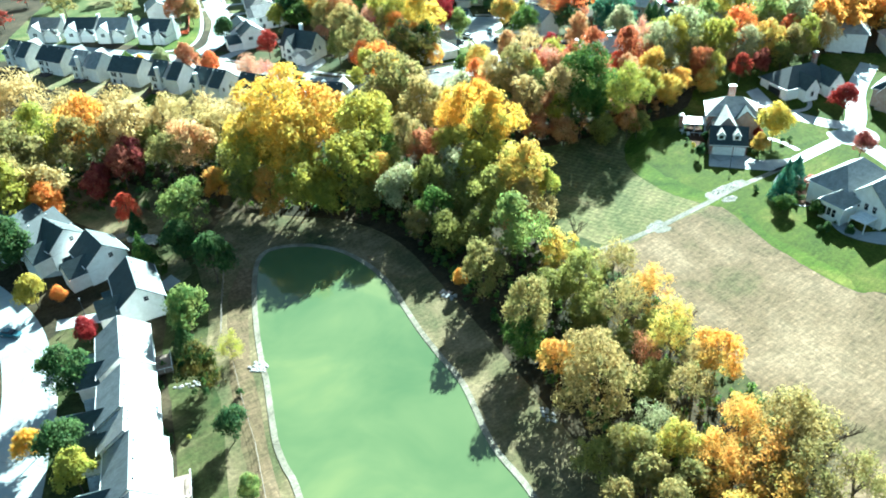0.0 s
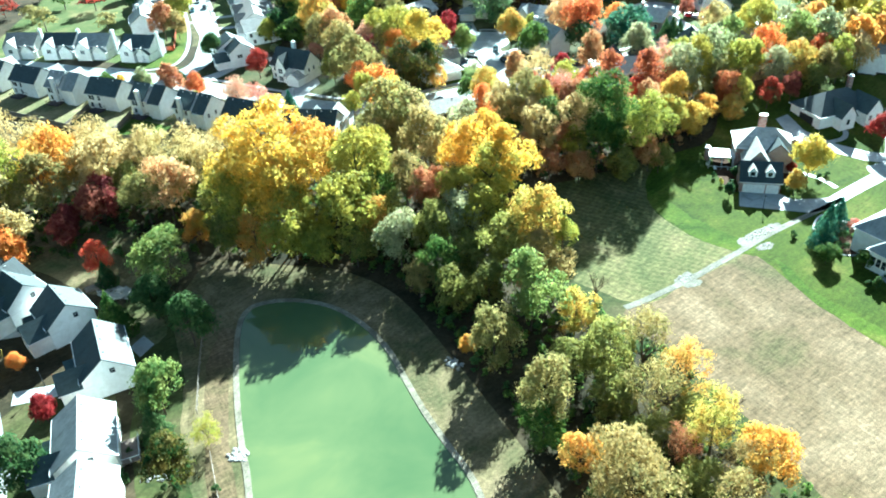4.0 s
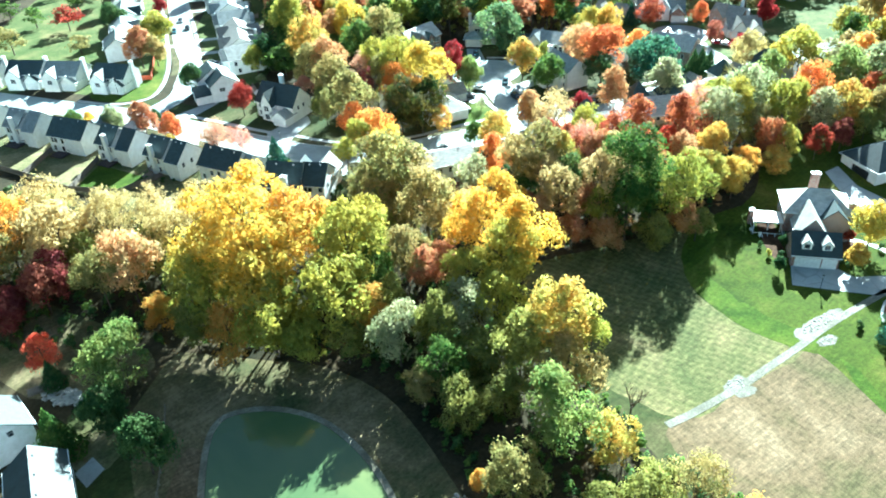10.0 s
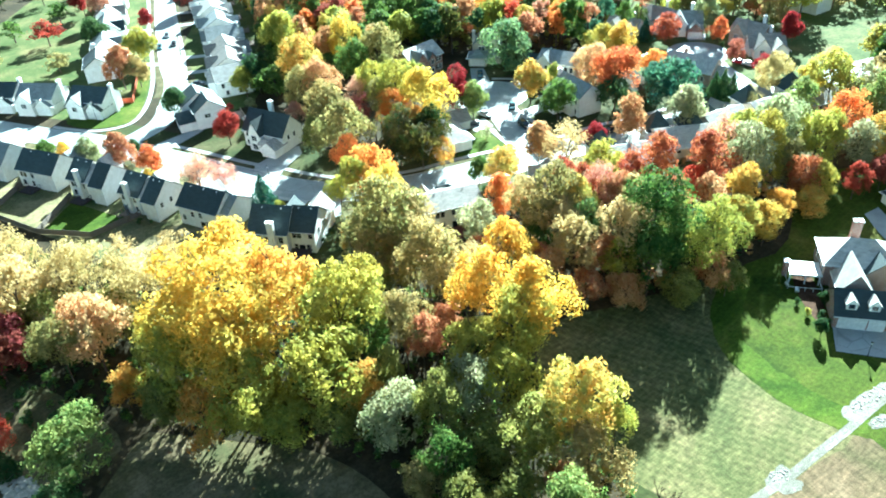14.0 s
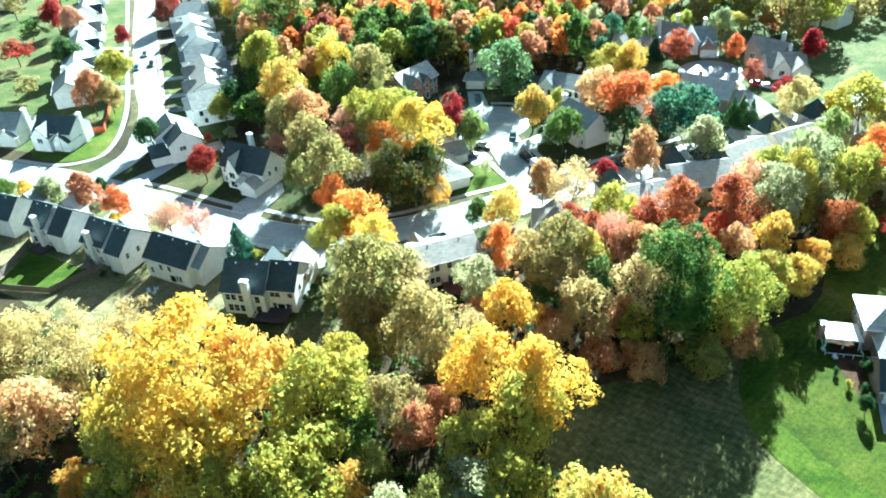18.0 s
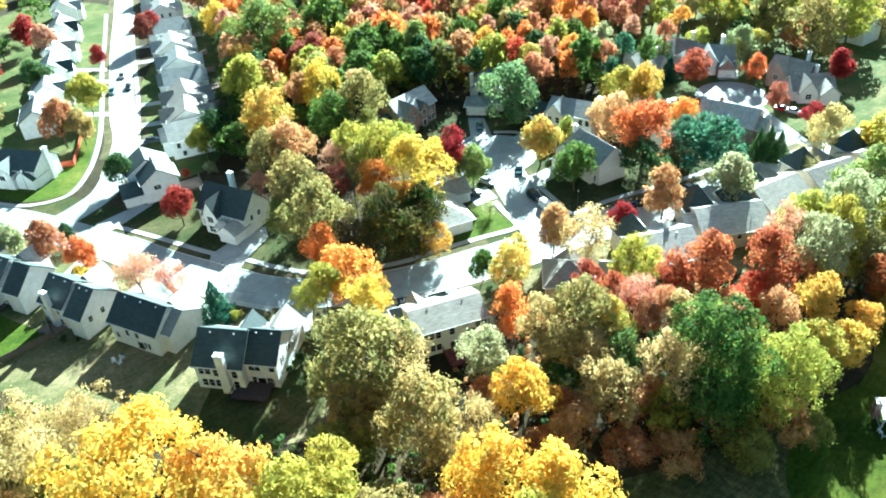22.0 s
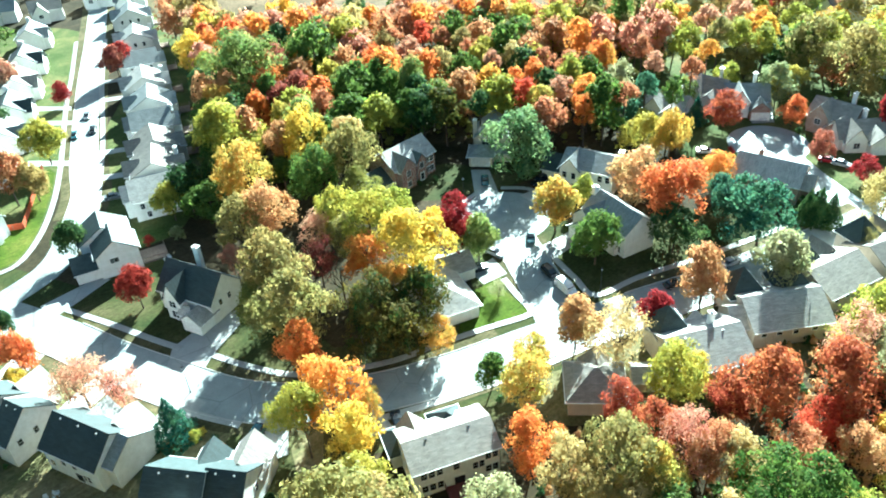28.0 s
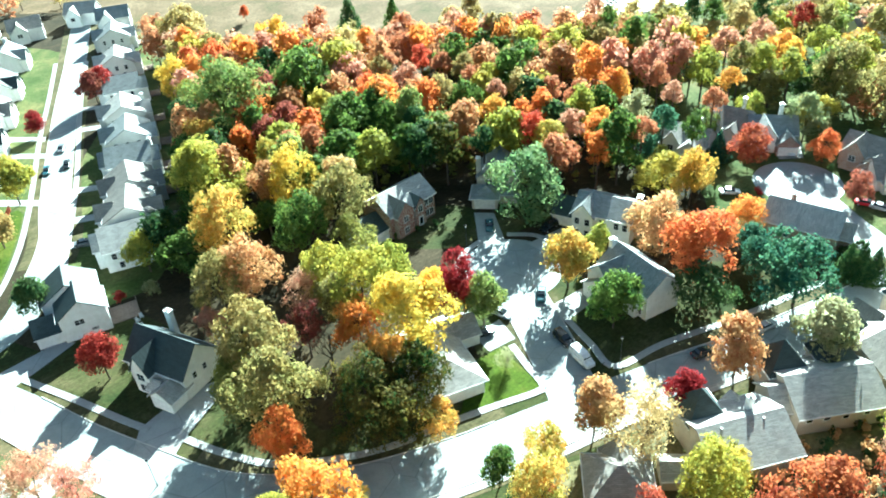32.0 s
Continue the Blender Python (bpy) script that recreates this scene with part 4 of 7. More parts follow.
# across the street
BK = [(0, 0, 13.4, 8.6, 5.0, 4.4, "x"), (3.2, -1.8, 7.0, 4.6, 5.2, 3.4, "y", "cream", "slate"), (8.6, -3.6, 13.2, 1.4, 2.7, 1.7, "y", "white", "pale"), (6.8, -2.2, 8.8, 0, 2.7, 0.9, "x", "white", "pale")]
h = house("slate-roofed house with a tall front gable and garage", -38.4, 270.0, -33, "cream", "slate", BK)
chimney(h, 3.2, 9.0, 9.8, "white", 1.3, 0.9)
garage_door(h, BK[2], "s", 2.3, 3.8)
window(h, BK[1], "s", 1.9, 3.8, 1.6, 1.5, 2)
window(h, BK[1], "s", 1.9, 1.3, 1.6, 1.5, 2)
window(h, BK[0], "s", 1.6, 3.6, 1.2, 1.3)
window(h, BK[0], "s", 1.6, 1.3, 1.4, 1.3)
door_part(h, BK[3], "s", 1.0, 1.1)
for u in (2.5, 5.0):
    window(h, BK[0], "e", u, 3.8, 0.8, 1.2)
BK = [(0, 0, 8.6, 7.4, 5.4, 3.0, "y"), (-2.4, 6.6, 8.0, 14.0, 5.4, 3.2, "y"), (-4.8, 0.8, 0, 6.6, 2.8, 2.2, "x", "white", "slate")]
h = house("white-sided corner house with slate gables", -53.6, 282.0, 22, "white", "slate", BK)
window(h, BK[0], "s", 3.4, 3.8, 1.6, 1.1, 2)
window(h, BK[0], "s", 5.6, 1.4, 1.2, 0.5)
garage_door(h, BK[2], "w", 2.9, 4.4)
deck(h, 8.6, 1.0, 14.0, 6.4, 0.3, DECK)
roof_vents(h, BK[0], 3, 1)
# round the turning circle
BK = [(-9.5, -8.6, 2.4, 9.0, 3.0, 3.6, "hip"), (0.5, 2.6, 7.0, 8.6, 2.8, 2.2, "x", "cream", "pale")]
h = house("low corner house with a broad pale roof", 18.2, 263.6, 18, "cream", "pale", BK)
for u in (4, 8, 12):
    window(h, BK[0], "e", u, 1.5, 1.2, 1.3)
BK = [(0, 0, 13.4, 9.0, 5.8, 3.0, "x", "brick", "pale"), (1.0, -1.4, 5.6, 4.5, 5.8, 2.6, "y", "brick", "grey"), (6.6, -0.9, 9.6, 3.4, 5.4, 1.9, "y", "brick", "slate"), (-6.4, 1.0, 0, 8.4, 2.9, 2.6, "x", "cream", "slate")]
h = house("two-storey rose-brick house with front gables", 10.0, 304.9, 40, "rose", "grey", BK)
for b, u, z in ((1, 2.3, 4.2), (1, 2.3, 1.4), (2, 1.5, 4.3), (0, 10.8, 4.2), (0, 12.2, 4.2), (0, 10.8, 1.5), (0, 12.2, 1.5)):
    window(h, BK[b], "s", u, z, 1.2, 1.5, 2)
door_part(h, BK[2], "s", 1.5, 1.2, 2.3)
BK = [(0, 0, 5.8, 5.6, 2.8, 2.0, "hip", "tan", "grey"), (1.2, 4.8, 9.6, 13.4, 5.8, 3.2, "y"), (5.8, 2.6, 10.4, 5.2, 2.8, 1.4, "x")]
h = house("narrow tan-sided house behind a blue-green tree", 28.8, 313.8, -14, "tan", "grey", BK)
chimney(h, 1.0, 7.0, 9.4, "tan", 1.0, 1.0)
garage_door(h, BK[0], "s", 2.9, 4.6)
window(h, BK[1], "s", 2.6, 4.2, 1.9, 1.4, 2)
BK = [(0, 0, 12.6, 9.2, 5.8, 2.3, "x"), (0.2, -1.0, 4.8, 5.0, 5.8, 2.6, "y"), (-5.4, 2.0, 0, 9.0, 2.9, 2.6, "x", "cream", "slate")]
h = house("two-storey cream-sided house with a grey gable roof", 48.6, 299.6, -35, "cream", "grey", BK)
for b, u, z in ((1, 1.2, 4.2), (1, 3.4, 4.2), (1, 1.2, 1.4), (1, 3.4, 1.4), (0, 6.4, 4.2), (0, 9.6, 4.2), (0, 11.4, 4.2), (0, 6.4, 1.4)):
    window(h, BK[b], "s", u, z, 1.0, 1.5)
chimney(h, 12.9, 4.6, 9.6, "brick", 1.0, 1.4)
BK = [(0, 0, 7.8, 13.2, 5.8, 3.0, "y"), (-3.0, 6.6, 4.0, 13.0, 5.2, 2.8, "x", "cream", "grey"), (-4.4, 5.8, 0, 12.6, 3.0, 2.4, "x", "cream", "grey"), (-1.2, 1.8, 3.4, 6.2, 5.6, 1.9, "x", "cream", "slate")]
h = house("two-storey cream house with a slate gable roof", 54.8, 269.0, 24, "cream", "grey", BK)
for u, z in ((8.6, 4.2), (10.0, 4.2), (11.6, 4.2), (9.0, 1.4), (11.6, 1.4)):
    window(h, BK[0], "w", u, z, 0.9, 1.4)
chimney(h, 3.0, 13.3, 9.6, "white", 1.1, 1.0)
BK = [(-4.8, -7.2, 4.8, 7.2, 4.6, 3.0, "y"), (-2.0, -9.4, 4.0, -6.6, 3.0, 2.0, "y")]
h = house("brick house with a long brown-grey roof", 94.4, 289.4, 50, "rose", "pale", BK)
chimney(h, 1.6, 3.0, 8.4, "brick", 0.9, 0.9)
for u in (2, 5, 9, 12):
    window(h, BK[0], "w", u, 2.6, 0.9, 1.4)
# the row in front of the last woods
BK = [(0, -3.0, 13.6, 9.0, 4.0, 3.0, "x"), (0.4, 5.4, 6.0, 11.0, 5.0, 4.4, "hip", "tan", "slate"), (8.4, 6.4, 11.4, 10.0, 3.2, 1.6, "y", "cream", "pale")]
h = house("tan-sided house with pale and slate roofs", 52.0, 234.0, 8, "tan", "pale", BK)
for u, z in ((1.6, 3.2), (3.0, 3.2), (1.6, 1.2), (5.6, 1.4), (7.4, 3.2)):
    window(h, BK[0], "s", u, z)
chimney(h, 9.6, 5.2, 8.4, "white", 0.9, 0.9)
roof_vents(h, BK[0], 3)
BK = [(0, -3.0, 14.2, 8.6, 4.0, 2.9, "x"), (-0.6, 5.0, 5.4, 11.0, 5.0, 4.6, "hip", "tan", "slate"), (8.4, 4.8, 14.0, 10.4, 5.0, 4.6, "hip", "tan", "slate"), (-2.6, -1.0, 0.6, 5.4, 3.4, 2.4, "x", "tan", "pale")]
h = house("tan house with slate hipped front gables", 68.4, 242.2, 2, "tan", "pale", BK)
for u, z in ((1.8, 3.2), (4.6, 3.2), (7.6, 3.0), (11.0, 3.2)):
    window(h, BK[0], "s", u, z)
BK = [(0, -2.6, 12.4, 8.4, 4.0, 2.7, "x"), (1, 5.8, 6.4, 11.2, 5.0, 4.4, "hip", "tan", "slate"), (7.4, 6.0, 12.0, 10.6, 4.0, 2.4, "y")]
for x, y, yaw in ((84.2, 247.6, 22), (98.4, 252.6, 18), (113, 258, 18)):
    h = house("tan house with pale hipped roofs", x, y, yaw, "tan", "brown", BK)
    for u, z in ((1.8, 3.2), (4.6, 3.2), (8.4, 3.0)):
        window(h, BK[0], "s", u, z)
BK = [(0, 0, 9.0, 8.4, 3.4, 3.2, "hip"), (2.6, 6.0, 7.2, 10.0, 3.2, 2.0, "y")]
h = house("small tan house under a weathered hipped roof", 33.8, 229.4, -10, "tan", "brown", BK)
h = house("small tan garden shed with a pale roof", 45.4, 232.6, -9, "tan", "pale", [(0, 0, 4.6, 4.0, 2.6, 1.2, "x")])
# the far turning circle
for x, y, yaw, w, r, lab in ((79, 332.6, -42, "cream", "pale", "low cream house with a pale roof"), (91.5, 338, -45, "cream", "brown", "cream house with a weathered roof among trees"),
                             (99.6, 327.4, -16, "brick", "grey", "brick house with a white front gable"), (116.5, 316, -52, "rose", "brown", "brick house with a weathered gable roof"),
                             (118, 302.6, -8, "cream", "brown", "low cream house with a brown roof")):
    low = lab.startswith("low")
    BK = [(0, 0, 11.2, 8.2, 3.0 if low else 4.2, 3.0, "x"), (1.0, -1.8, 6.0, 4.0, 3.0 if low else 4.4, 3.2, "y", "white" if w == "brick" else w, r), (6.2, -3.4, 11.2, 2, 3.0, 2.2, "y")]
    h = house(lab, x, y, yaw, w, r, BK)
    garage_door(h, BK[2], "s", 2.65, 4.4)
    window(h, BK[1], "s", 2.5, 1.9 if low else 3.2, 1.4, 1.4, 2)
    chimney(h, 8.0, 7.2, 7.0 if low else 8.8, "white", 0.9, 0.9)
# the long street, its near side and its far side
for i, (x, y) in enumerate(((-48.6, 311), (-50.8, 323), (-53.4, 335.6), (-57, 350), (-60.6, 364.6), (-65.6, 380.7), (-70.9, 400), (-78, 424), (-86, 452))):
    rnd = random.Random(i)
    BK = [(-5.4, -5.6, 5.4, 5.4, 5.2, 3.0, "y" if i % 3 else "x"), (-7.2, -3.0, -3.4, 3.0, 4.8, 2.4, "x"), (2.4, -4.4, 7.4, 2.6, 4.6, 2.2, "x")]
    h = house("pale-sided street house with a grey gable roof", x + 1.0, y, 15 + rnd.uniform(-4, 4), ("white", "cream", "grey")[i % 3], ("pale", "brown", "brown", "grey", "grey", "pale", "grey", "pale", "grey")[i], BK, "houses along the street")
    for u, z in ((2, 3.8), (5, 3.8), (8, 3.8), (3, 1.4), (7, 1.4)):
        window(h, BK[0], "s", u, z)
    garage_door(h, BK[1], "w", 3.0, 4.4)
    if i % 2:
        chimney(h, 5.8, 0, 8.6, "white", 0.9, 1.2)
    deck(h, 7.4, -2.5, 10.6, 2.0, 0.6, DECK)
for i, (x, y, yaw) in enumerate(((-88, 302.5, -20), (-105.5, 308.5, -15), (-119, 312.5, -12), (-134, 316, -12), (-95, 333, 105), (-98, 352, 105), (-102.5, 371, 102), (-107, 391, 100), (-112.5, 413, 100), (-119, 440, 100))):
    BK = [(-6, -4.6, 6, 4.6, 5.0, 3.0, "x"), (-5.4, -6.6, 0.2, 0, 4.4, 2.6, "y"), (0.6, -5.8, 5.6, 2, 3.0, 2.2, "y")]
    h = house("white-sided house with a slate gable roof", x, y, yaw, ("white", "cream")[i % 2], ("slate", "grey", "slate", "brown")[i % 4], BK, "houses along the street")
    window(h, BK[1], "s", 2.8, 3.2, 1.6, 1.3, 2)
    garage_door(h, BK[2], "s", 2.5, 4.2)
    chimney(h, 6.4, 0.8, 8.8, "white", 0.9, 1.3)
# far roofs beyond the woods
for i, (x, y, yaw) in enumerate(((158, 380, 12), (150, 404, 30), (176, 388, -20), (196, 372, 10), (150, 345, -60), (168, 352, 20), (-96, 470, 12), (-128, 466, 20), (-112, 482, 0), (-148, 470, 10))):
    BK = [(0, 0, 12, 9, 5.0, 3.2, "x"), (1, -2, 6.4, 4, 4.6, 2.8, "y")]
    h = house("far pale house with a grey roof", x, y, yaw, ("white", "cream")[i % 2], ("grey", "brown", "pale")[i % 3], BK)
    window(h, BK[1], "s", 2.7, 3.2, 1.6, 1.3, 2)
# the large houses by the field
# pale rear roofs and slate east block: sun and shade set by roof colour
BK = [(0, 0, 9.4, 7.6, 3.2, 3.3, "x"), (1.6, 6.0, 7.4, 14.0, 4.6, 3.6, "y", "rose", "pale"), (0, 12.6, 13.6, 21.6, 5.8, 3.8, "hip", "brick", "pale"), (6.6, 10.6, 13.0, 15.4, 5.0, 3.0, "y", "rose", "slate")]
h = house("brick house with a two-door garage and dormers", 83.1, 179.5, -17, "brick", "slate", BK)
garage_door(h, BK[0], "s", 3.3, 4.9)
garage_door(h, BK[0], "s", 7.6, 2.7)
dormer(h, 2.7, 0.7, 4.1, 1.9, "white", "pale")
dormer(h, 6.7, 0.7, 4.1, 1.9, "white", "pale")
chimney(h, 6.6, 21.4, 11.0, "brick", 1.8, 1.1)
chimney(h, 13.8, 15.0, 7.6, "brick", 1.4, 1.0)
for u in (2, 5, 7.5):
    window(h, BK[2], "w", u, 3.6, 0.9, 1.5)
part("porch_roof", boxes((-6.4, 12.0, 3.0, -0.2, 16.6, 3.2), (-6.5, 11.9, 2.86, -0.1, 12.1, 3.22), (-6.5, 16.5, 2.86, -0.1, 16.7, 3.22)), TRIM, h, "white porch roof")
for px, py in ((-6.2, 12.2), (-3.2, 12.2), (-0.5, 12.2), (-6.2, 16.4)):
    part("post", boxes((px - 0.12, py - 0.12, 0, px + 0.12, py + 0.12, 3.0)), TRIM, h)
chimney(h, -6.8, 14.4, 4.6, "brick", 1.0, 1.2)
deck(h, -6.6, 10.0, -0.2, 16.8, 0.4, DARKDECK, TRIM)
BK = [(0, 0, 18.6, 11.4, 3.6, 4.4, "hip"), (4.6, -2.8, 9.4, 3.4, 3.8, 3.0, "y"), (12.6, -3.4, 18.0, 4.0, 3.8, 3.4, "y")]
h = house("large white-sided house with a slate hipped roof", 116.2, 205.6, 15, "white", "slate", BK)
part("garage_frame", boxes((-0.12, 2.2, 0, 0.02, 2.4, 2.5), (-0.12, 7.6, 0, 0.02, 7.8, 2.5), (-0.12, 2.2, 2.5, 0.02, 7.8, 2.7)), TRIM, h)
# black panel in place of the shade inside the open garage
part("garage_dark_panel", boxes((-0.06, 2.4, 0, 0.02, 7.6, 2.5)), BLACKMETAL, h, "black panel for the dark inside an open garage")
chimney(h, 16.4, 8.4, 9.6, "brick", 1.3, 1.0)
for b, u in ((1, 2.4), (2, 1.4), (2, 3.8)):
    window(h, BK[b], "s", u, 2.0, 1.0, 1.5)
door_part(h, BK[0], "s", 10.8)
for u in (11.9, 9.7):
    window(h, BK[0], "s", u, 1.8, 0.7, 1.5)
BK = [(0, 0, 14, 9, 5.8, 4.0, "x"), (-2.0, 8.0, 14, 18.0, 5.8, 4.6, "hip"), (-5.4, 6.4, 0, 12.0, 4.6, 2.8, "hip")]
h = house("large white-sided house with grey gables and patio", 106.1, 136.8, 26, "white", "grey", BK)
for u in (2.6, 4.6, 6.6):
    window(h, BK[0], "w", u, 4.2, 0.9, 1.6)
for u in (1.2, 2.4, 3.6):
    window(h, BK[2], "w", u, 2.4, 0.9, 1.9)
for u in (2, 5, 8, 11):
    window(h, BK[0], "s", u, 4.2, 0.9, 1.5)
part("canopy", boxes((-4.6, 1.0, 2.7, -0.2, 5.2, 2.9)), TRIM, h, "white flat patio canopy")
for px, py in ((-4.4, 1.2), (-4.4, 5.0), (-0.5, 1.2)):
    part("post", boxes((px - 0.1, py - 0.1, 0, px + 0.1, py + 0.1, 2.7)), TRIM, h)
h = house("large brick house with a slate roof by the lane", 139.3, 199.9, -49, "rose", "slate", [(0, 0, 14, 10, 5.4, 4.2, "hip"), (2, -2, 7, 4, 5.2, 3.0, "y")])
for i, (x, y) in enumerate(((155.7, 210.4), (142.7, 238.8), (161.2, 229.1))):
    h = house("large house with a grey roof behind trees", x, y, -40 + 15 * i, "cream", "grey", [(0, 0, 14, 10, 5.4, 4.2, "hip"), (2, -2, 7, 4, 5.2, 3.0, "y")])
# the terrace by the pond
def terrace(label, x, y, yaw, west, south, east, north, wall, roof, low):
    """A unit of the terrace: ridge along y, a garage gable and a porch gable to the street on the west."""
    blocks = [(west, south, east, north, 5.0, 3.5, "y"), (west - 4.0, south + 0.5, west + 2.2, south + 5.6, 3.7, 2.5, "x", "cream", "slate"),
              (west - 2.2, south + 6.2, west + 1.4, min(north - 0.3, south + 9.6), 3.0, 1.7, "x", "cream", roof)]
    ob = house(label, x, y, yaw, wall, roof, blocks, "terrace houses")
    for u in np.linspace(1.6, north - south - 1.6, 4):
        window(ob, blocks[0], "e", u, 3.7)
    for u in (2.6, north - south - 2.6):
        window(ob, blocks[0], "e", u, 1.4, 1.5, 1.5, 2)
    window(ob, blocks[0], "s", (east - west) * 0.62, 5.4, 0.9, 1.1)
    garage_door(ob, blocks[1], "w", 2.6, 4.2)
    door_part(ob, blocks[2], "w", 1.7)
    roof_vents(ob, blocks[0], 6, 1, BLACKMETAL)
    if low:
        deck(ob, east, south + 1.6, east + 3.0, south + 7.0, 0.8, DECK, TRIM)
    return ob


terrace("terrace end house with a slate roof and white gable", -57.6, 135.5, 22.7, -4.6, -6.4, 4.2, 6.4, "white", "slate", False)
terrace("terrace house with a white gable and slate roof", -69.7, 149.8, 38, -4.3, -4.5, 4.8, 4.5, "white", "slate", False)
terrace("terrace house with a slate roof beside a white gable", -80.4, 156.4, 47, -4.4, -4.6, 4.4, 4.6, "white", "slate", False)
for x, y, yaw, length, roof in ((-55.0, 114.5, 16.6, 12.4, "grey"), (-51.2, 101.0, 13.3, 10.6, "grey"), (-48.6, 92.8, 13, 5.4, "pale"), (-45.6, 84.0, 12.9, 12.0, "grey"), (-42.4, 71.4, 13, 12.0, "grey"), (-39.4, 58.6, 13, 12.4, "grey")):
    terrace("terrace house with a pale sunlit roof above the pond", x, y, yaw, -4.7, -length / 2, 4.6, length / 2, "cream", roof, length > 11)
for i, (x, y) in enumerate(((-95, 158.6), (-109, 165.2), (-122, 171.4))):
    BK = [(0, 0, 6, 10, 5.0, 3.2, "y"), (6, -1, 13, 9.5, 5.0, 3.4, "y"), (1, -3, 5, 2, 4.2, 2.2, "y", "cream", "pale")]
    h = house("terrace house with slate gables by the street", x, y, -26, "white", "slate", BK, "terrace houses")
    for u, z in ((1.6, 3.6), (4, 3.6)):
        window(h, BK[1], "s", u, z)
    roof_vents(h, BK[1], 3, 1)


# ---- trees ----
def leaf_faces(pos, nrm, size, rng):
    """Uneven three-cornered leaf clumps: places, directions and sizes in arrays."""
    n = len(pos)
    ref = rng.normal(size=(n, 3))
    a = np.cross(nrm, ref)
    a /= np.linalg.norm(a, axis=1)[:, None] + 1e-9
    b = np.cross(nrm, a)
    s = size[:, None]
    j = rng.uniform(0.6, 1.35, (n, 3, 1))
    v = np.stack([pos + a * s * j[:, 0], pos + (b * 0.87 - a * 0.5) * s * j[:, 1], pos - (b * 0.87 + a * 0.5) * s * j[:, 2]], 1)
    return v.reshape(-1, 3)


def leaf_mesh(name, verts, material=None):
    n = len(verts) // 3
    me = bpy.data.meshes.new(name)
    me.vertices.add(3 * n)
    me.vertices.foreach_set("co", np.asarray(verts, np.float32).ravel())
    me.loops.add(3 * n)
    me.loops.foreach_set("vertex_index", np.arange(3 * n, dtype=np.int32))
    me.polygons.add(n)
    me.polygons.foreach_set("loop_start", np.arange(0, 3 * n, 3, dtype=np.int32))
    me.update(calc_edges=True)
    me.materials.append(material)
    return me


def crown_verts(seed, count, size, lobes=14, spread=0.62, ragged=0.25, inner=0.14, bunch=9, loose=0.06):
    """A crown in a unit ball: uneven lobes, each of many bunches of leaf clumps."""
    rng = np.random.default_rng(seed)
    d = rng.normal(size=(lobes, 3))
    d /= np.linalg.norm(d, axis=1)[:, None]
    c = d * spread * rng.uniform(0.5, 1.12, (lobes, 1))
    c[0] = (0, 0, 0.3)
    rad = rng.uniform(0.12, 0.33, lobes)
    rad[0] = 0.5
    w = rad ** 2
    n = max(6, count // bunch)
    k = rng.choice(lobes, n, p=w / w.sum())
    u = rng.normal(size=(n, 3)) + c[k] * 1.2 + np.array((0, 0, 0.25))
    u /= np.linalg.norm(u, axis=1)[:, None]
    deep = np.where(rng.random(n) < inner, rng.uniform(0.3, 0.8, n), rng.uniform(0.82, 1.05 + ragged, n))
    p = c[k] + u * (rad[k] * deep)[:, None]
    which = np.repeat(np.arange(n), bunch)
    m = len(which)
    off = rng.normal(size=(m, 3)) * (loose * rng.uniform(0.6, 1.5, (n, 1)))[which] * (1, 1, 0.7)
    pos = p[which] + off
    pos[:, :2] *= (1.08 - 0.26 * np.clip(pos[:, 2:], -0.6, 1))
    nrm = u[which] + rng.normal(size=(m, 3)) * 0.42 + off * 3
    nrm /= np.linalg.norm(nrm, axis=1)[:, None]
    return leaf_faces(pos, nrm, size * rng.uniform(0.6, 1.4, m), rng)


def conifer_verts(seed, count, size):
    rng = np.random.default_rng(seed)
    z = 1 - 2 * np.sqrt(rng.random(count))
    tier = 0.82 + 0.25 * np.abs(np.sin((z + 1) * 9.5))
    r = (1 - z) / 2 * tier * np.where(rng.random(count) < 0.25, rng.uniform(0.3, 0.8, count), rng.uniform(0.85, 1.08, count))
    a = rng.uniform(0, 2 * np.pi, count)
    lump = 1 + 0.12 * np.sin(a * 5 + z * 9)
    p = np.stack([r * lump * np.cos(a), r * lump * np.sin(a), z + rng.normal(size=count) * 0.02], 1)
    nrm = np.stack([np.cos(a), np.sin(a), np.full(count, 0.7)], 1) + rng.normal(size=(count, 3)) * 0.45
    nrm /= np.linalg.norm(nrm, axis=1)[:, None]
    return leaf_faces(p, nrm, size * rng.uniform(0.6, 1.4, count), rng)


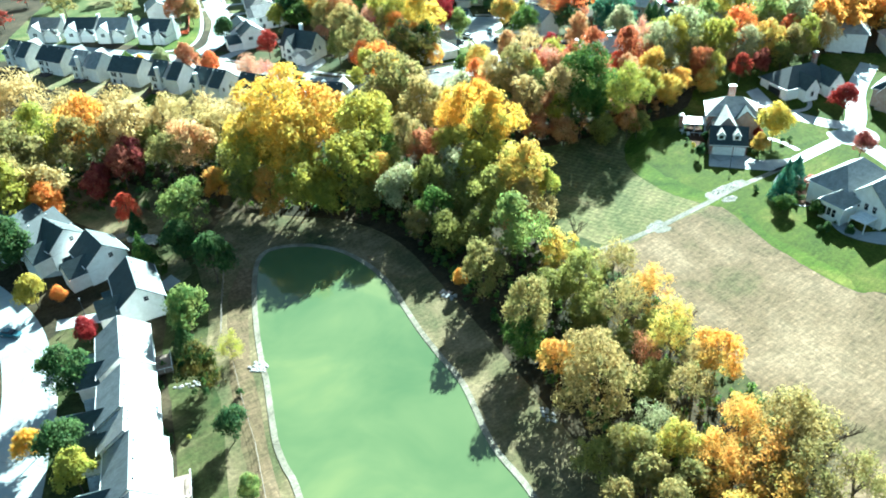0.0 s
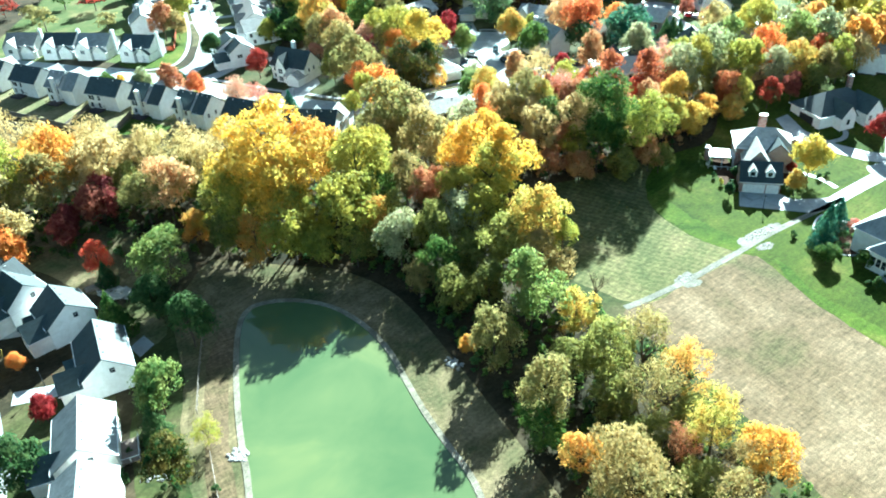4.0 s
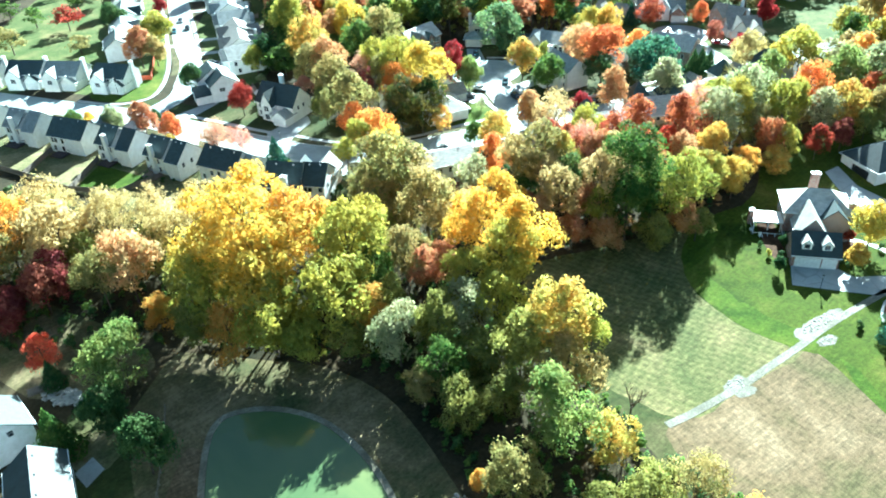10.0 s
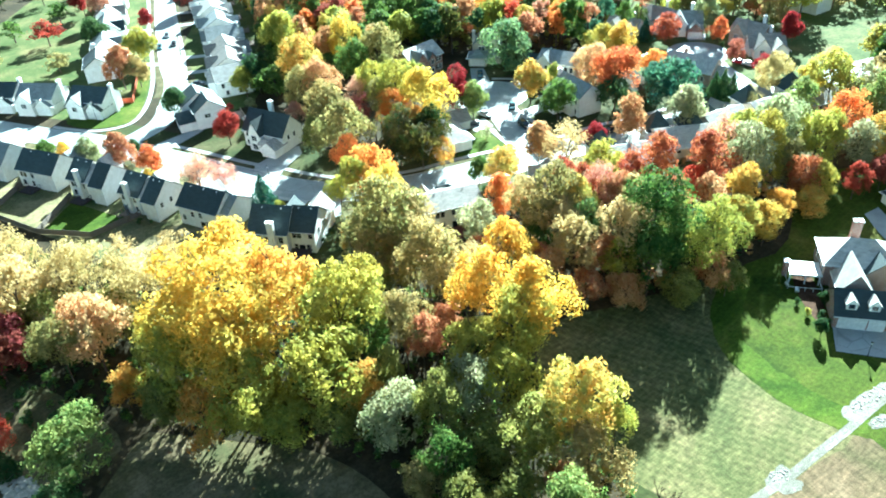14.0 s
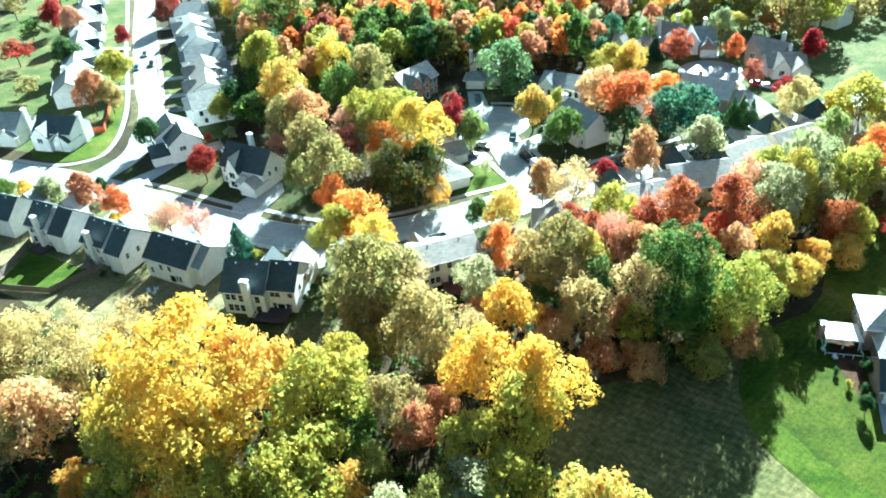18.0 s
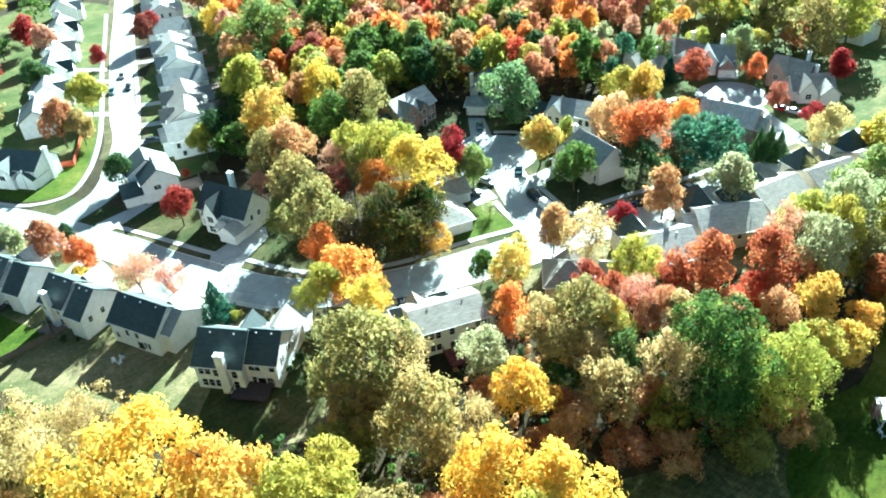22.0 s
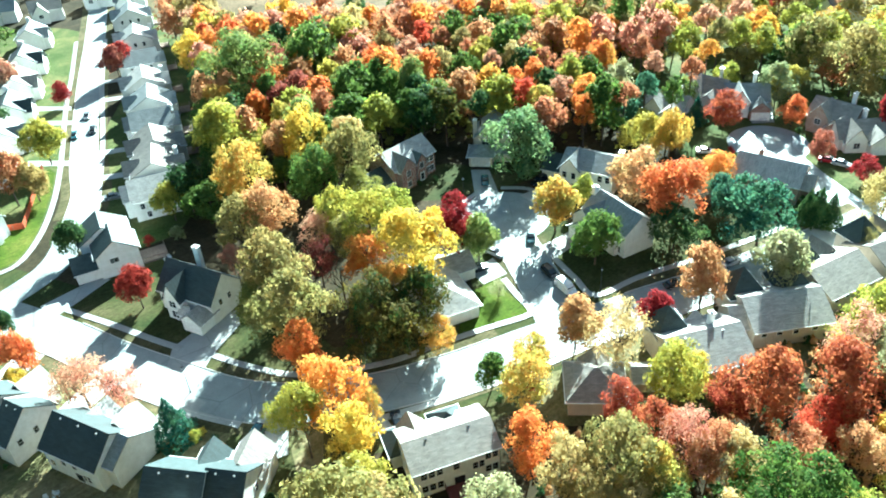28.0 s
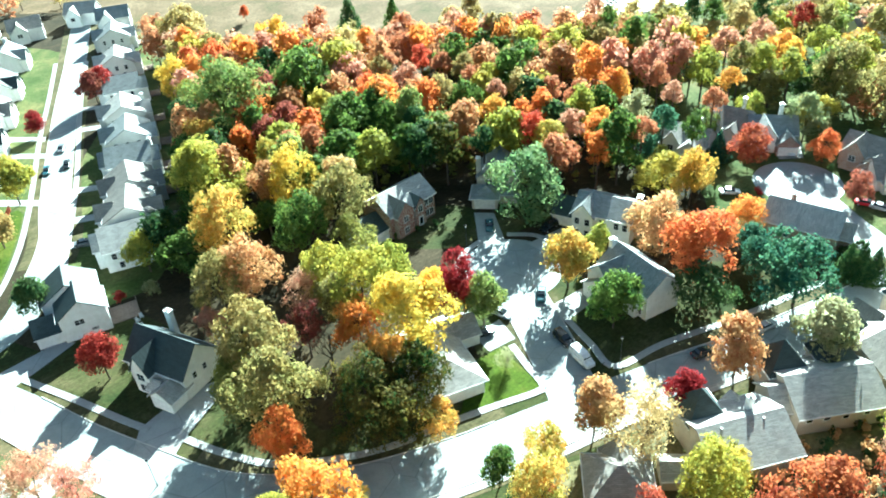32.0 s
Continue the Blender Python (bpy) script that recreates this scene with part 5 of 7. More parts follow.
def trunk_mesh(seed, limbs=7):
    """A trunk and limbs in a unit: base at 0, crown centre at 1, crown radius about 1."""
    rnd = random.Random(seed)
    bm = bmesh.new()
    bends = [Vector((rnd.uniform(-0.03, 0.03) * k, rnd.uniform(-0.03, 0.03) * k, z)) for k, z in enumerate((-0.03, 0.3, 0.65, 1.0, 1.3))]
    radii = (0.06, 0.046, 0.038, 0.026, 0.01)
    for k in range(4):
        tube(bm, bends[k], bends[k + 1], radii[k], radii[k + 1], 6)
    for k in range(limbs):
        f = rnd.uniform(0.55, 1.1)
        a = k * 2.4 + rnd.uniform(-0.4, 0.4)
        p = Vector((0, 0, f))
        l = rnd.uniform(0.35, 0.65)
        q = p + Vector((math.cos(a) * l, math.sin(a) * l, rnd.uniform(0.2, 0.5)))
        m = (p + q) / 2 + Vector((0, 0, rnd.uniform(-0.04, 0.06)))
        tube(bm, p, m, 0.022, 0.014, 4)
        tube(bm, m, q, 0.014, 0.005, 4)
        tube(bm, m, m + Vector((math.cos(a + 0.8) * l * 0.5, math.sin(a + 0.8) * l * 0.5, 0.25)), 0.009, 0.003, 3)
    return mesh_of("trunk", bm, BARK)


def bare_mesh(seed):
    """A leafless tree of thin twigs in a unit of height."""
    rnd = random.Random(seed)
    bm = bmesh.new()

    def grow(p, d, l, r, depth):
        q = p + d * l
        tube(bm, p, q, r, r * 0.62, 5 if depth < 2 else 3)
        if depth < 4:
            for k in range(3 if depth else 5):
                n = (d + Vector((rnd.uniform(-1, 1), rnd.uniform(-1, 1), rnd.uniform(-0.1, 0.7))) * 0.62).normalized()
                grow(p + d * l * rnd.uniform(0.6, 1.0), n, l * rnd.uniform(0.55, 0.75), r * 0.55, depth + 1)
    grow(Vector((0, 0, -0.02)), Vector((0, 0, 1)), 0.36, 0.02, 0)
    return mesh_of("bare_crown", bm, BARK)


CROWN = {"round": [leaf_mesh("crown", crown_verts(s, 6000, 0.042, 34, 0.74, 0.16, 0.1, 5, 0.05), LEAF["green"]) for s in range(6)],
         "dense": [leaf_mesh("crown", crown_verts(s + 160, 5000, 0.05, 18, 0.56, 0.1, 0.1, 5, 0.06), LEAF["green"]) for s in range(4)],
         "large": [leaf_mesh("crown", crown_verts(s + 20, 13000, 0.03, 60, 0.82, 0.18, 0.1, 5, 0.036), LEAF["green"]) for s in range(3)],
         "thin": [leaf_mesh("crown", crown_verts(s + 40, 5200, 0.03, 28, 0.74, 0.4, 0.35), LEAF["green"]) for s in range(3)],
         "cone": [leaf_mesh("crown", conifer_verts(s + 60, 3400, 0.058), LEAF["pine"]) for s in range(2)]}
TRUNK = [trunk_mesh(s) for s in range(4)]
BARE = [bare_mesh(s) for s in range(2)]
KIND_WORDS = dict(dense="compact", round="full", large="broad", thin="sparse", cone="cone-shaped evergreen", bare="leafless")
COLOUR_WORDS = dict(brick="brick-red", moss="mossy green", peach="peach-coloured", yellow="bright yellow", gold="golden", lime="yellow-green", green="green", fresh="fresh green", dark="dark green", olive="olive-brown", pale="pale grey-green",
                    tan="tan", orange="orange", amber="amber and green", mixed="green and orange", rust="rust-brown", pink="pinkish", red="red", crimson="crimson", wine="dark wine-red",
                    blue="blue-green", pine="dark green")
tree_count = 0
TREE_SPOTS = []
FAR_TREES = collections.defaultdict(list)


def tree(x, y, height, radius, colour, shape="round", where="in the wooded strip"):
    global tree_count
    if shape == "far":
        TREE_SPOTS.append((x, y))
        FAR_TREES[where, colour].append((x, y, height, radius))
        return None
    tree_count += 1
    TREE_SPOTS.append((x, y))
    n = tree_count
    rnd = random.Random(n * 7 + 1)
    ob = tagged(new("tree"), "%s %s tree %s" % (KIND_WORDS[shape], COLOUR_WORDS[colour], where)
                if shape not in ("cone", "bare") else "%s tree %s" % (KIND_WORDS[shape], where), "tree")
    ob.matrix_basis = pose(x, y, gz(x, y), 0, 0, rnd.uniform(0, 360))
    if shape == "bare":
        b = new("bare_crown", BARE[n % 2])
        b.parent = ob
        b.scale = (height * 1.05, height * 1.05, height)
        return ob
    half = min(radius * {"cone": 9, "large": 1.05}.get(shape, 1.35), height * (0.46 if shape != "cone" else 0.48))
    centre = height - half
    c = new("crown", CROWN[shape][n % len(CROWN[shape])])
    c.parent = ob
    c.location, c.scale = (0, 0, centre), (radius * rnd.uniform(0.95, 1.25), radius * rnd.uniform(0.95, 1.25), half)
    c.material_slots[0].link = "OBJECT"
    c.material_slots[0].material = LEAF[colour]
    t = new("trunk", BARE[n % 2] if shape == "thin" else TRUNK[n % 4])
    t.parent = ob
    t.scale = (height * 0.95, height * 0.95, height * 0.98) if shape == "thin" else (radius * 0.75, radius * 0.75, centre)
    return ob


for row in (
        (-88.4, 151.5, 15, 5.5, "dark", "dense"), (-80, 137.3, 9.6, 3.6, "lime", "dense"), (-75.2, 137.9, 5.6, 2, "orange", "dense"),
        (-65.4, 123.8, 7.1, 2.6, "crimson", "dense"), (-64.4, 109.6, 12, 4.4, "dark", "dense"), (-65.8, 94, 7.4, 2.7, "yellow", "dense"),
        (-59.3, 91.2, 11.4, 4.2, "dark", "dense"), (-55.6, 85.7, 10, 3.7, "lime", "dense")):
    tree(*row, "before the terrace")
for row in (
        (-86.5, 169.5, 11.8, 4.4, "orange", "dense"), (-67.2, 166.6, 8.8, 3.0, "red", "round"), (-58.7, 146.4, 11.2, 3.6, "green", "cone"),
        (-51.2, 160.7, 15.5, 6.3, "fresh", "round"), (-51.5, 150.1, 11.8, 4.4, "dark", "dense"), (-42.5, 140.6, 13.9, 5.1, "dark", "dense"),
        (-44.6, 122.7, 13.4, 4.9, "fresh", "dense"), (-44.7, 117.2, 8.3, 2.5, "dark", "cone"), (-39.6, 106.5, 12.3, 4.5, "mixed", "dense"),
        (-35.7, 115, 6.2, 2.3, "lime", "thin"), (-32.3, 93.5, 8.2, 3, "dark", "dense"), (-27.9, 80.5, 6.4, 2.3, "fresh", "dense"),
        (-77.1, 176.6, 9.4, 3.4, "wine", "dense"), (-71.2, 182.1, 12.9, 4.7, "wine", "dense"), (-49.1, 108.4, 4.7, 1.4, "dark", "cone"),
        (-44.6, 94.7, 5, 1.5, "dark", "cone"), (-64.6, 162.3, 6.8, 2.1, "dark", "cone")):
    tree(*row, "between the terrace and the pond")
for row in (
        (-106.5, 214.1, 23.6, 8.4, "tan", "thin"), (-98.6, 186.7, 20, 6.7, "olive", "round"), (-94.3, 195.5, 20.4, 6.8, "lime", "round"),
        (-95.5, 173, 17.2, 4.8, "olive", "round"), (-115, 208, 23.5, 8.3, "tan", "large"), (-103.3, 177.5, 21.4, 7.3, "olive", "round"),
        (-116.9, 194.5, 22.8, 8, "olive", "round"), (-83.2, 198.4, 21.4, 7.3, "gold", "round"), (-84.1, 188.8, 17.9, 5.7, "olive", "round"),
        (-68.8, 191.7, 20.6, 6.9, "tan", "round"), (-53.8, 183.2, 18.6, 6, "peach", "round"), (-61.4, 198.4, 17.9, 5.6, "tan", "thin"),
        (-46.7, 191.9, 18.7, 6, "tan", "thin"), (-76.7, 180.2, 9.7, 3.5, "wine", "dense"), (-70.6, 186, 13, 5.2, "wine", "round"),
        (-46.4, 174.4, 9.7, 3.3, "amber", "round"), (-78.5, 206.3, 18.6, 6, "tan", "thin"),
        (-52.7, 196.3, 17, 5.2, "tan", "thin")):
    tree(*row, "in the wooded strip")
for row in (
        (-92.1, 210.8, 17.9, 5.7, "tan", "thin"), (-57.8, 178.9, 17.3, 3.9, "olive", "round"), (-72.3, 204.2, 17.5, 5.5, "tan", "thin"),
        (-61.4, 201.7, 17.1, 5.3, "tan", "thin"), (-50.9, 199.9, 17, 5.1, "tan", "thin"), (-42.1, 201.1, 17, 4.8, "tan", "thin"),
        (-64.7, 191.6, 13.3, 4.8, "moss", "round"), (-42.4, 181, 13.5, 4.6, "moss", "round"), (-51.9, 191.3, 13.3, 4.7, "moss", "round"),
        (-75.2, 196.9, 17, 5.1, "olive", "round")):
    tree(*row, "in the wooded strip")
# front crowns use brighter lime leaves, sunlight put into their colour
for row in (
        (-28.5, 179.7, 30.5, 10, "yellow", "large"), (-18.6, 181.6, 26.8, 5.8, "gold", "round"), (-36.1, 172.6, 21.1, 6.8, "lime", "round"),
        (-24.4, 171.5, 26.1, 6.7, "yellow", "round"), (-45.7, 174.3, 9.5, 2.6, "gold", "dense"), (-24, 165.3, 19.8, 6.6, "lime", "round"),
        (-12, 166.5, 22.2, 6.8, "lime", "round"), (-6.1, 164.6, 16.7, 4.2, "amber", "round"), (-9.3, 178.2, 25.5, 6.3, "lime", "round"),
        (-5.1, 182.6, 23.4, 4, "lime", "round"), (-4.4, 174.7, 16.8, 3.5, "green", "round"), (-32, 164.7, 14.5, 4.8, "amber", "round"),
        (-18, 162.9, 12.9, 4.4, "lime", "round"), (-39.1, 167.9, 13.4, 4, "moss", "round"), (-35.4, 179, 23, 5.9, "yellow", "round"),
        (-10.4, 162, 12.3, 3.9, "moss", "round")):
    tree(*row, "beside the pond")
for row in (
        (1.9, 176.8, 19.7, 4.2, "olive", "round"), (4.9, 173.7, 16.7, 3.5, "rust", "round"), (-0.8, 160.2, 15.8, 5, "pale", "round"),
        (2.5, 149.4, 10.2, 3.1, "olive", "round"), (6.8, 150.8, 14.5, 4.1, "green", "round"), (16.9, 178.6, 26, 6, "yellow", "round"),
        (25, 175.5, 25.4, 5.5, "yellow", "round"), (20.2, 170.8, 23.5, 6.3, "lime", "round"), (13.4, 168.8, 20.4, 4, "lime", "round"),
        (12.7, 162.3, 17.8, 5.1, "pale", "round"), (17.9, 162.6, 19, 5.2, "lime", "round"), (28.6, 154.1, 22.5, 5.5, "amber", "round"),
        (27.9, 148, 15.5, 4.8, "olive", "round"), (20.7, 153.9, 16.7, 5, "moss", "round"), (23.6, 147.5, 8.5, 2.6, "rust", "round"),
        (13.4, 154.1, 12.7, 4.2, "moss", "round"), (6.9, 161.1, 16.8, 4.3, "moss", "round"), (8.7, 145.3, 11.1, 4, "moss", "round"),
        (16.5, 145.4, 11.1, 4.4, "moss", "round"), (-1.3, 169.7, 14.9, 3.6, "moss", "round"), (32.9, 152.5, 15.4, 3.3, "lime", "round")):
    tree(*row, "above the ditch")
for row in (
        (0.2, 205.1, 23.9, 7.4, "olive", "round"), (7.3, 193.7, 21.2, 6.1, "olive", "round"), (4.7, 204, 20.5, 4.1, "tan", "thin"),
        (15.6, 193.2, 15.9, 4.4, "tan", "thin"), (9.6, 190.2, 15.8, 4.3, "tan", "thin"), (-2.4, 197.9, 16.7, 4.9, "olive", "round"),
        (1.7, 182.7, 13.7, 3.5, "olive", "round"), (8.6, 179.8, 13.6, 3.4, "rust", "round"), (-4.6, 193.7, 13.4, 4, "moss", "round"),
        (-6.3, 205.4, 15, 3.7, "olive", "round"), (0.7, 221.4, 17.1, 3.8, "yellow", "round"), (-7.4, 227.1, 16.5, 3.4, "lime", "round"),
        (1.6, 214.3, 14.9, 3.6, "lime", "round")):
    tree(*row, "behind the houses")
for row in (
        (-3.2, 231.1, 17.5, 5.6, "orange", "round"), (-11.1, 233.1, 8.7, 2.7, "lime", "round"), (-10.5, 252.2, 19.2, 6.1, "olive", "round"),
        (-9.3, 246.5, 12.6, 4.1, "orange", "round"), (-14.2, 263.3, 20.5, 6.3, "olive", "round"), (-17.6, 283.9, 18.9, 5.1, "rust", "round"),
        (-22.7, 282.5, 17.5, 4.8, "olive", "round"), (-23.1, 300.3, 20.9, 6.6, "amber", "round"), (-29.6, 320.1, 21.5, 7, "lime", "round"),
        (-34.5, 318, 12.3, 3.9, "green", "round"), (-23.9, 275.8, 9.5, 2.6, "pink", "round"), (-11.1, 315.9, 20.9, 6.6, "yellow", "round"),
        (0.8, 306.6, 20.1, 6, "olive", "round"), (-7.4, 300.4, 17.9, 5.1, "green", "round"), (2.1, 296.4, 13.4, 4, "moss", "round"),
        (-16.9, 318.2, 16.2, 3.9, "rust", "round"), (-0.8, 316.3, 16.5, 3.4, "peach", "round"), (-17.3, 258.8, 13.4, 4, "moss", "round"),
        (2.1, 232.8, 8.1, 2.3, "amber", "round"), (-42.1, 303, 11.1, 4.8, "lime", "dense"), (-30.7, 321.4, 21.1, 7.2, "lime", "round"),
        (-35.7, 342, 17, 4.8, "amber", "round"), (-28.3, 355.1, 26.9, 9.9, "fresh", "large"), (-48.5, 384.8, 18.7, 6, "yellow", "round")):
    tree(*row, "along the street")
for row in (
        (-2.7, 280.5, 18.1, 4.5, "lime", "round"), (4, 273.5, 20.8, 5.8, "lime", "round"), (11.6, 263, 21.8, 5.8, "yellow", "round"),
        (3.3, 265.7, 15.6, 4.2, "orange", "round"), (7.9, 257.1, 14.5, 3.4, "amber", "round"), (4, 250.1, 16.2, 5.9, "mixed", "large"),
        (12.4, 253.8, 15.5, 4.8, "mixed", "round"), (9.5, 247.7, 13, 4.9, "mixed", "round"), (14.8, 247.5, 8.9, 2.9, "amber", "round"),
        (20.7, 275.3, 16.8, 3.5, "crimson", "round"), (21, 272.5, 12.5, 3.3, "crimson", "round"), (25.5, 273, 13, 4.5, "fresh", "dense"),
        (-6.7, 277, 15.1, 3.8, "pink", "thin"), (-6.4, 270, 12.4, 3.3, "wine", "thin"), (-2.3, 266, 11.1, 4.2, "tan", "bare"),
        (9.2, 278.5, 17.4, 4, "lime", "round"), (15.9, 269.9, 17.1, 3.8, "yellow", "round"), (-0.8, 274.1, 15.3, 3.9, "olive", "round")):
    tree(*row, "in the corner garden")
for row in (
        (40.7, 308.2, 17.6, 7.3, "blue", "round"), (43.3, 281.1, 14.5, 5.3, "amber", "dense"), (51.6, 288.9, 9, 3.3, "lime", "dense"),
        (48.6, 268.2, 13.7, 5.1, "green", "dense"), (68.2, 277.8, 17.8, 7.4, "red", "round"), (63.4, 289.4, 14.3, 5.8, "peach", "round"),
        (76.6, 305.2, 15, 4.4, "gold", "round"), (82.7, 290.6, 10.4, 4.1, "orange", "round"), (80, 282.3, 9.9, 3.6, "pine", "dense"),
        (82.4, 268.3, 16.5, 6.8, "pine", "round"), (64.8, 268.7, 12.1, 4.8, "dark", "round"), (95.8, 274.7, 8.2, 2.5, "dark", "cone"),
        (97.7, 273.6, 9, 2.8, "dark", "cone"), (99.9, 272.5, 8.2, 2.5, "dark", "cone"), (71.1, 307.5, 13.5, 5.5, "lime", "round")):
    tree(*row, "round the turning circle")
for row in (
        (64.3, 252.3, 14.7, 5.4, "rust", "dense"), (78.5, 251.1, 16.3, 6, "pale", "dense"), (53.4, 246, 10.4, 3.8, "crimson", "dense"),
        (38.6, 244.2, 12.9, 4.7, "rust", "dense"), (44.5, 239.1, 14.9, 5.5, "tan", "thin"), (22.7, 237.4, 8.4, 3.1, "green", "dense"),
        (54.9, 231, 9.5, 3.6, "yellow", "round"), (-69, 260.2, 11.9, 4.4, "rust", "dense"), (-60.1, 254.5, 10.7, 3.9, "red", "dense"),
        (-46, 243.8, 12.3, 4.5, "pink", "thin"), (-39.7, 242.8, 9.7, 3.6, "pink", "thin"), (-29.4, 234.1, 10, 3.1, "pine", "cone"),
        (-42.7, 270.5, 11.5, 4.2, "crimson", "dense"), (-60.3, 290.2, 11.3, 4.2, "dark", "dense"), (-59.9, 250.2, 6, 2.2, "yellow", "dense"),
        (-67.2, 266.5, 6.5, 2.4, "dark", "dense"), (27.7, 261.3, 4.5, 1.7, "pale", "thin"), (-12.8, 219, 3.1, 1.2, "dark", "dense"),
        (-26.1, 232.9, 3.4, 1.3, "lime", "dense")):
    tree(*row, "beside the street")
for row in (
        (100.6, 263.2, 8.6, 3.2, "tan", "thin"), (119.1, 266.5, 12.4, 4.6, "yellow", "dense"),
        (94.1, 258.8, 3.1, 1.1, "green", "dense"), (-91.9, 269.4, 7.6, 2.8, "green", "dense"),
        (-87.7, 270.4, 5.8, 2.1, "yellow", "dense"), (-78.6, 263.6, 10.3, 3.8, "pale", "dense")):
    tree(*row, "beside the street")
for row in (
        (23.5, 197.9, 16.8, 4.3, "yellow", "round"), (29.8, 202.6, 12.1, 3, "green", "round"), (29, 210, 18.3, 3.9, "tan", "round"),
        (35.4, 209.6, 21.6, 4.9, "olive", "round"), (39.5, 207.6, 19, 3.7, "amber", "round"), (36.5, 195.9, 18.4, 4.7, "tan", "round"),
        (30.8, 193.2, 12.9, 3.6, "rust", "round"), (40, 202.2, 16.9, 3.6, "fresh", "round"), (45.3, 211.4, 19.3, 3.9, "pink", "thin"),
        (46.1, 197.8, 20.2, 4.6, "tan", "round"), (44.8, 193.8, 13.3, 3.2, "lime", "round"), (52.7, 198, 24.3, 6.9, "green", "large"),
        (50.7, 192.2, 17.6, 5.6, "green", "round"), (63.4, 195.5, 19.2, 5.9, "lime", "large"), (63.8, 191.4, 11, 3.7, "rust", "round"),
        (67.8, 208.3, 17.2, 3.1, "peach", "round"), (59.7, 219.1, 20.4, 4.7, "brick", "round"), (54.6, 219.6, 15.7, 2.8, "brick", "round"),
        (48.4, 210.1, 17.7, 3.5, "rust", "round"), (49.9, 228.4, 14.8, 4.3, "lime", "round"), (39.6, 221.7, 14.8, 2.8, "brick", "round"),
        (42.9, 216.5, 16.1, 3.1, "brick", "round"), (72, 218.9, 20.2, 5.3, "brick", "round"), (66.9, 215.1, 14.4, 3.3, "red", "round"),
        (75.9, 209.7, 17.9, 4.4, "gold", "round"), (79.9, 204.6, 11.9, 3.7, "gold", "round"), (84.4, 208.9, 11.4, 2.5, "gold", "round"),
        (27.1, 229, 14.5, 4.1, "amber", "round"), (25.7, 219, 13.5, 4.1, "orange", "round"), (19.3, 208.4, 14.6, 4.1, "pale", "round"),
        (18.3, 201.8, 10.5, 3.3, "rust", "round"), (77.9, 227.1, 19.2, 4.6, "pink", "thin"), (81.6, 221, 20.6, 4.6, "pale", "round"),
        (88.3, 226.9, 20, 4.2, "lime", "round"), (87.1, 234, 16.2, 3.8, "lime", "round"), (25.4, 192.2, 9.3, 3.6, "rust", "round"),
        (38.1, 190.6, 9.3, 3.8, "rust", "round"), (56.5, 188.4, 9.3, 4.1, "moss", "round"), (45.3, 188.8, 9.3, 3.8, "rust", "round"),
        (66.2, 190.3, 8.9, 2.9, "moss", "round"), (30, 197.3, 11.2, 3.1, "rust", "round"), (56.5, 194.7, 15.2, 3.8, "green", "round"),
        (35.8, 203.4, 17.1, 3.8, "tan", "round"), (30.7, 205.2, 17, 3.7, "olive", "round"), (43.3, 197, 12.8, 3.6, "rust", "round"),
        # last two trees are added to block the sun from a gap on the mown field
        (71.6, 202.3, 15.5, 3.4, "amber", "round"), (51.8, 207.7, 18.1, 3.8, "tan", "round"), (30.2, 239.8, 9.5, 3.1, "amber", "round"), (57.5, 201, 13, 4.2, "moss", "round"), (61, 209, 16, 4, "rust", "round")):
    tree(*row, "in the last woods")
# tall trees behind take pale and lime leaves, haze put into the colour
for row in (
        (84.8, 231.9, 17.5, 5.6, "lime", "round"), (93.4, 232.7, 20.7, 6.5, "pale", "round"), (104.3, 244.8, 18.1, 5.3, "fresh", "round"),
        (102, 228.8, 17.1, 5.3, "lime", "round"), (121.7, 260.6, 18.5, 6.6, "lime", "round"), (114.1, 239.5, 17, 5.2, "orange", "round"),
        (126.9, 245, 18, 5.9, "fresh", "round"), (120.7, 231.5, 15, 5.6, "amber", "round"), (133.2, 242.9, 18.5, 6.8, "pale", "round"),
        (133.3, 230.4, 16.2, 5.3, "lime", "round"), (139.7, 232.4, 15.5, 4.8, "peach", "round"), (94, 218.2, 12.9, 3.7, "brick", "round"),
        (98.2, 217.4, 11.6, 3.4, "lime", "round"), (93.9, 213.5, 8.3, 3.6, "amber", "round"), (106.9, 218.2, 10, 3, "crimson", "round"),
        (115.1, 221.3, 9.9, 2.9, "wine", "round"), (106.9, 232.7, 15.6, 4.2, "lime", "round"), (93.1, 224, 13.8, 4.3, "olive", "round"),
        (113.4, 229.8, 14, 4.4, "pale", "round"), (127.3, 228, 14.4, 4.7, "olive", "round"), (86.3, 224.9, 14.2, 4.6, "lime", "round"),
        (126.6, 255.1, 16.5, 4.8, "pale", "round"), (122.7, 224.2, 10.7, 3.5, "moss", "round"), (101.8, 182.7, 12.9, 4.7, "yellow", "dense"),
        (95.4, 176.3, 7.1, 2.6, "gold", "dense"), (98.9, 185.4, 3.8, 1.4, "crimson", "dense"), (128.9, 195.6, 10.1, 3.8, "crimson", "dense"),
        (120, 170.5, 8.3, 3, "wine", "dense"), (93.8, 157.8, 8.9, 2.7, "pine", "cone"), (97.9, 160.8, 8.1, 2.5, "pine", "cone"),
        (90.6, 153.7, 7.8, 2.4, "pine", "cone"), (88.8, 148, 5.1, 2.7, "green", "dense"), (95.8, 145.6, 4.1, 2.2, "green", "dense"),
        (101, 159.5, 2.9, 1.6, "pink", "dense"), (79.8, 177.4, 4.4, 1.6, "dark", "dense"), (84.4, 185.5, 3.7, 1.4, "dark", "dense"),
        (94.3, 138, 3.1, 1.2, "dark", "dense"), (98.5, 136.1, 3.1, 1.2, "dark", "dense")):
    tree(*row, "beside the large houses")
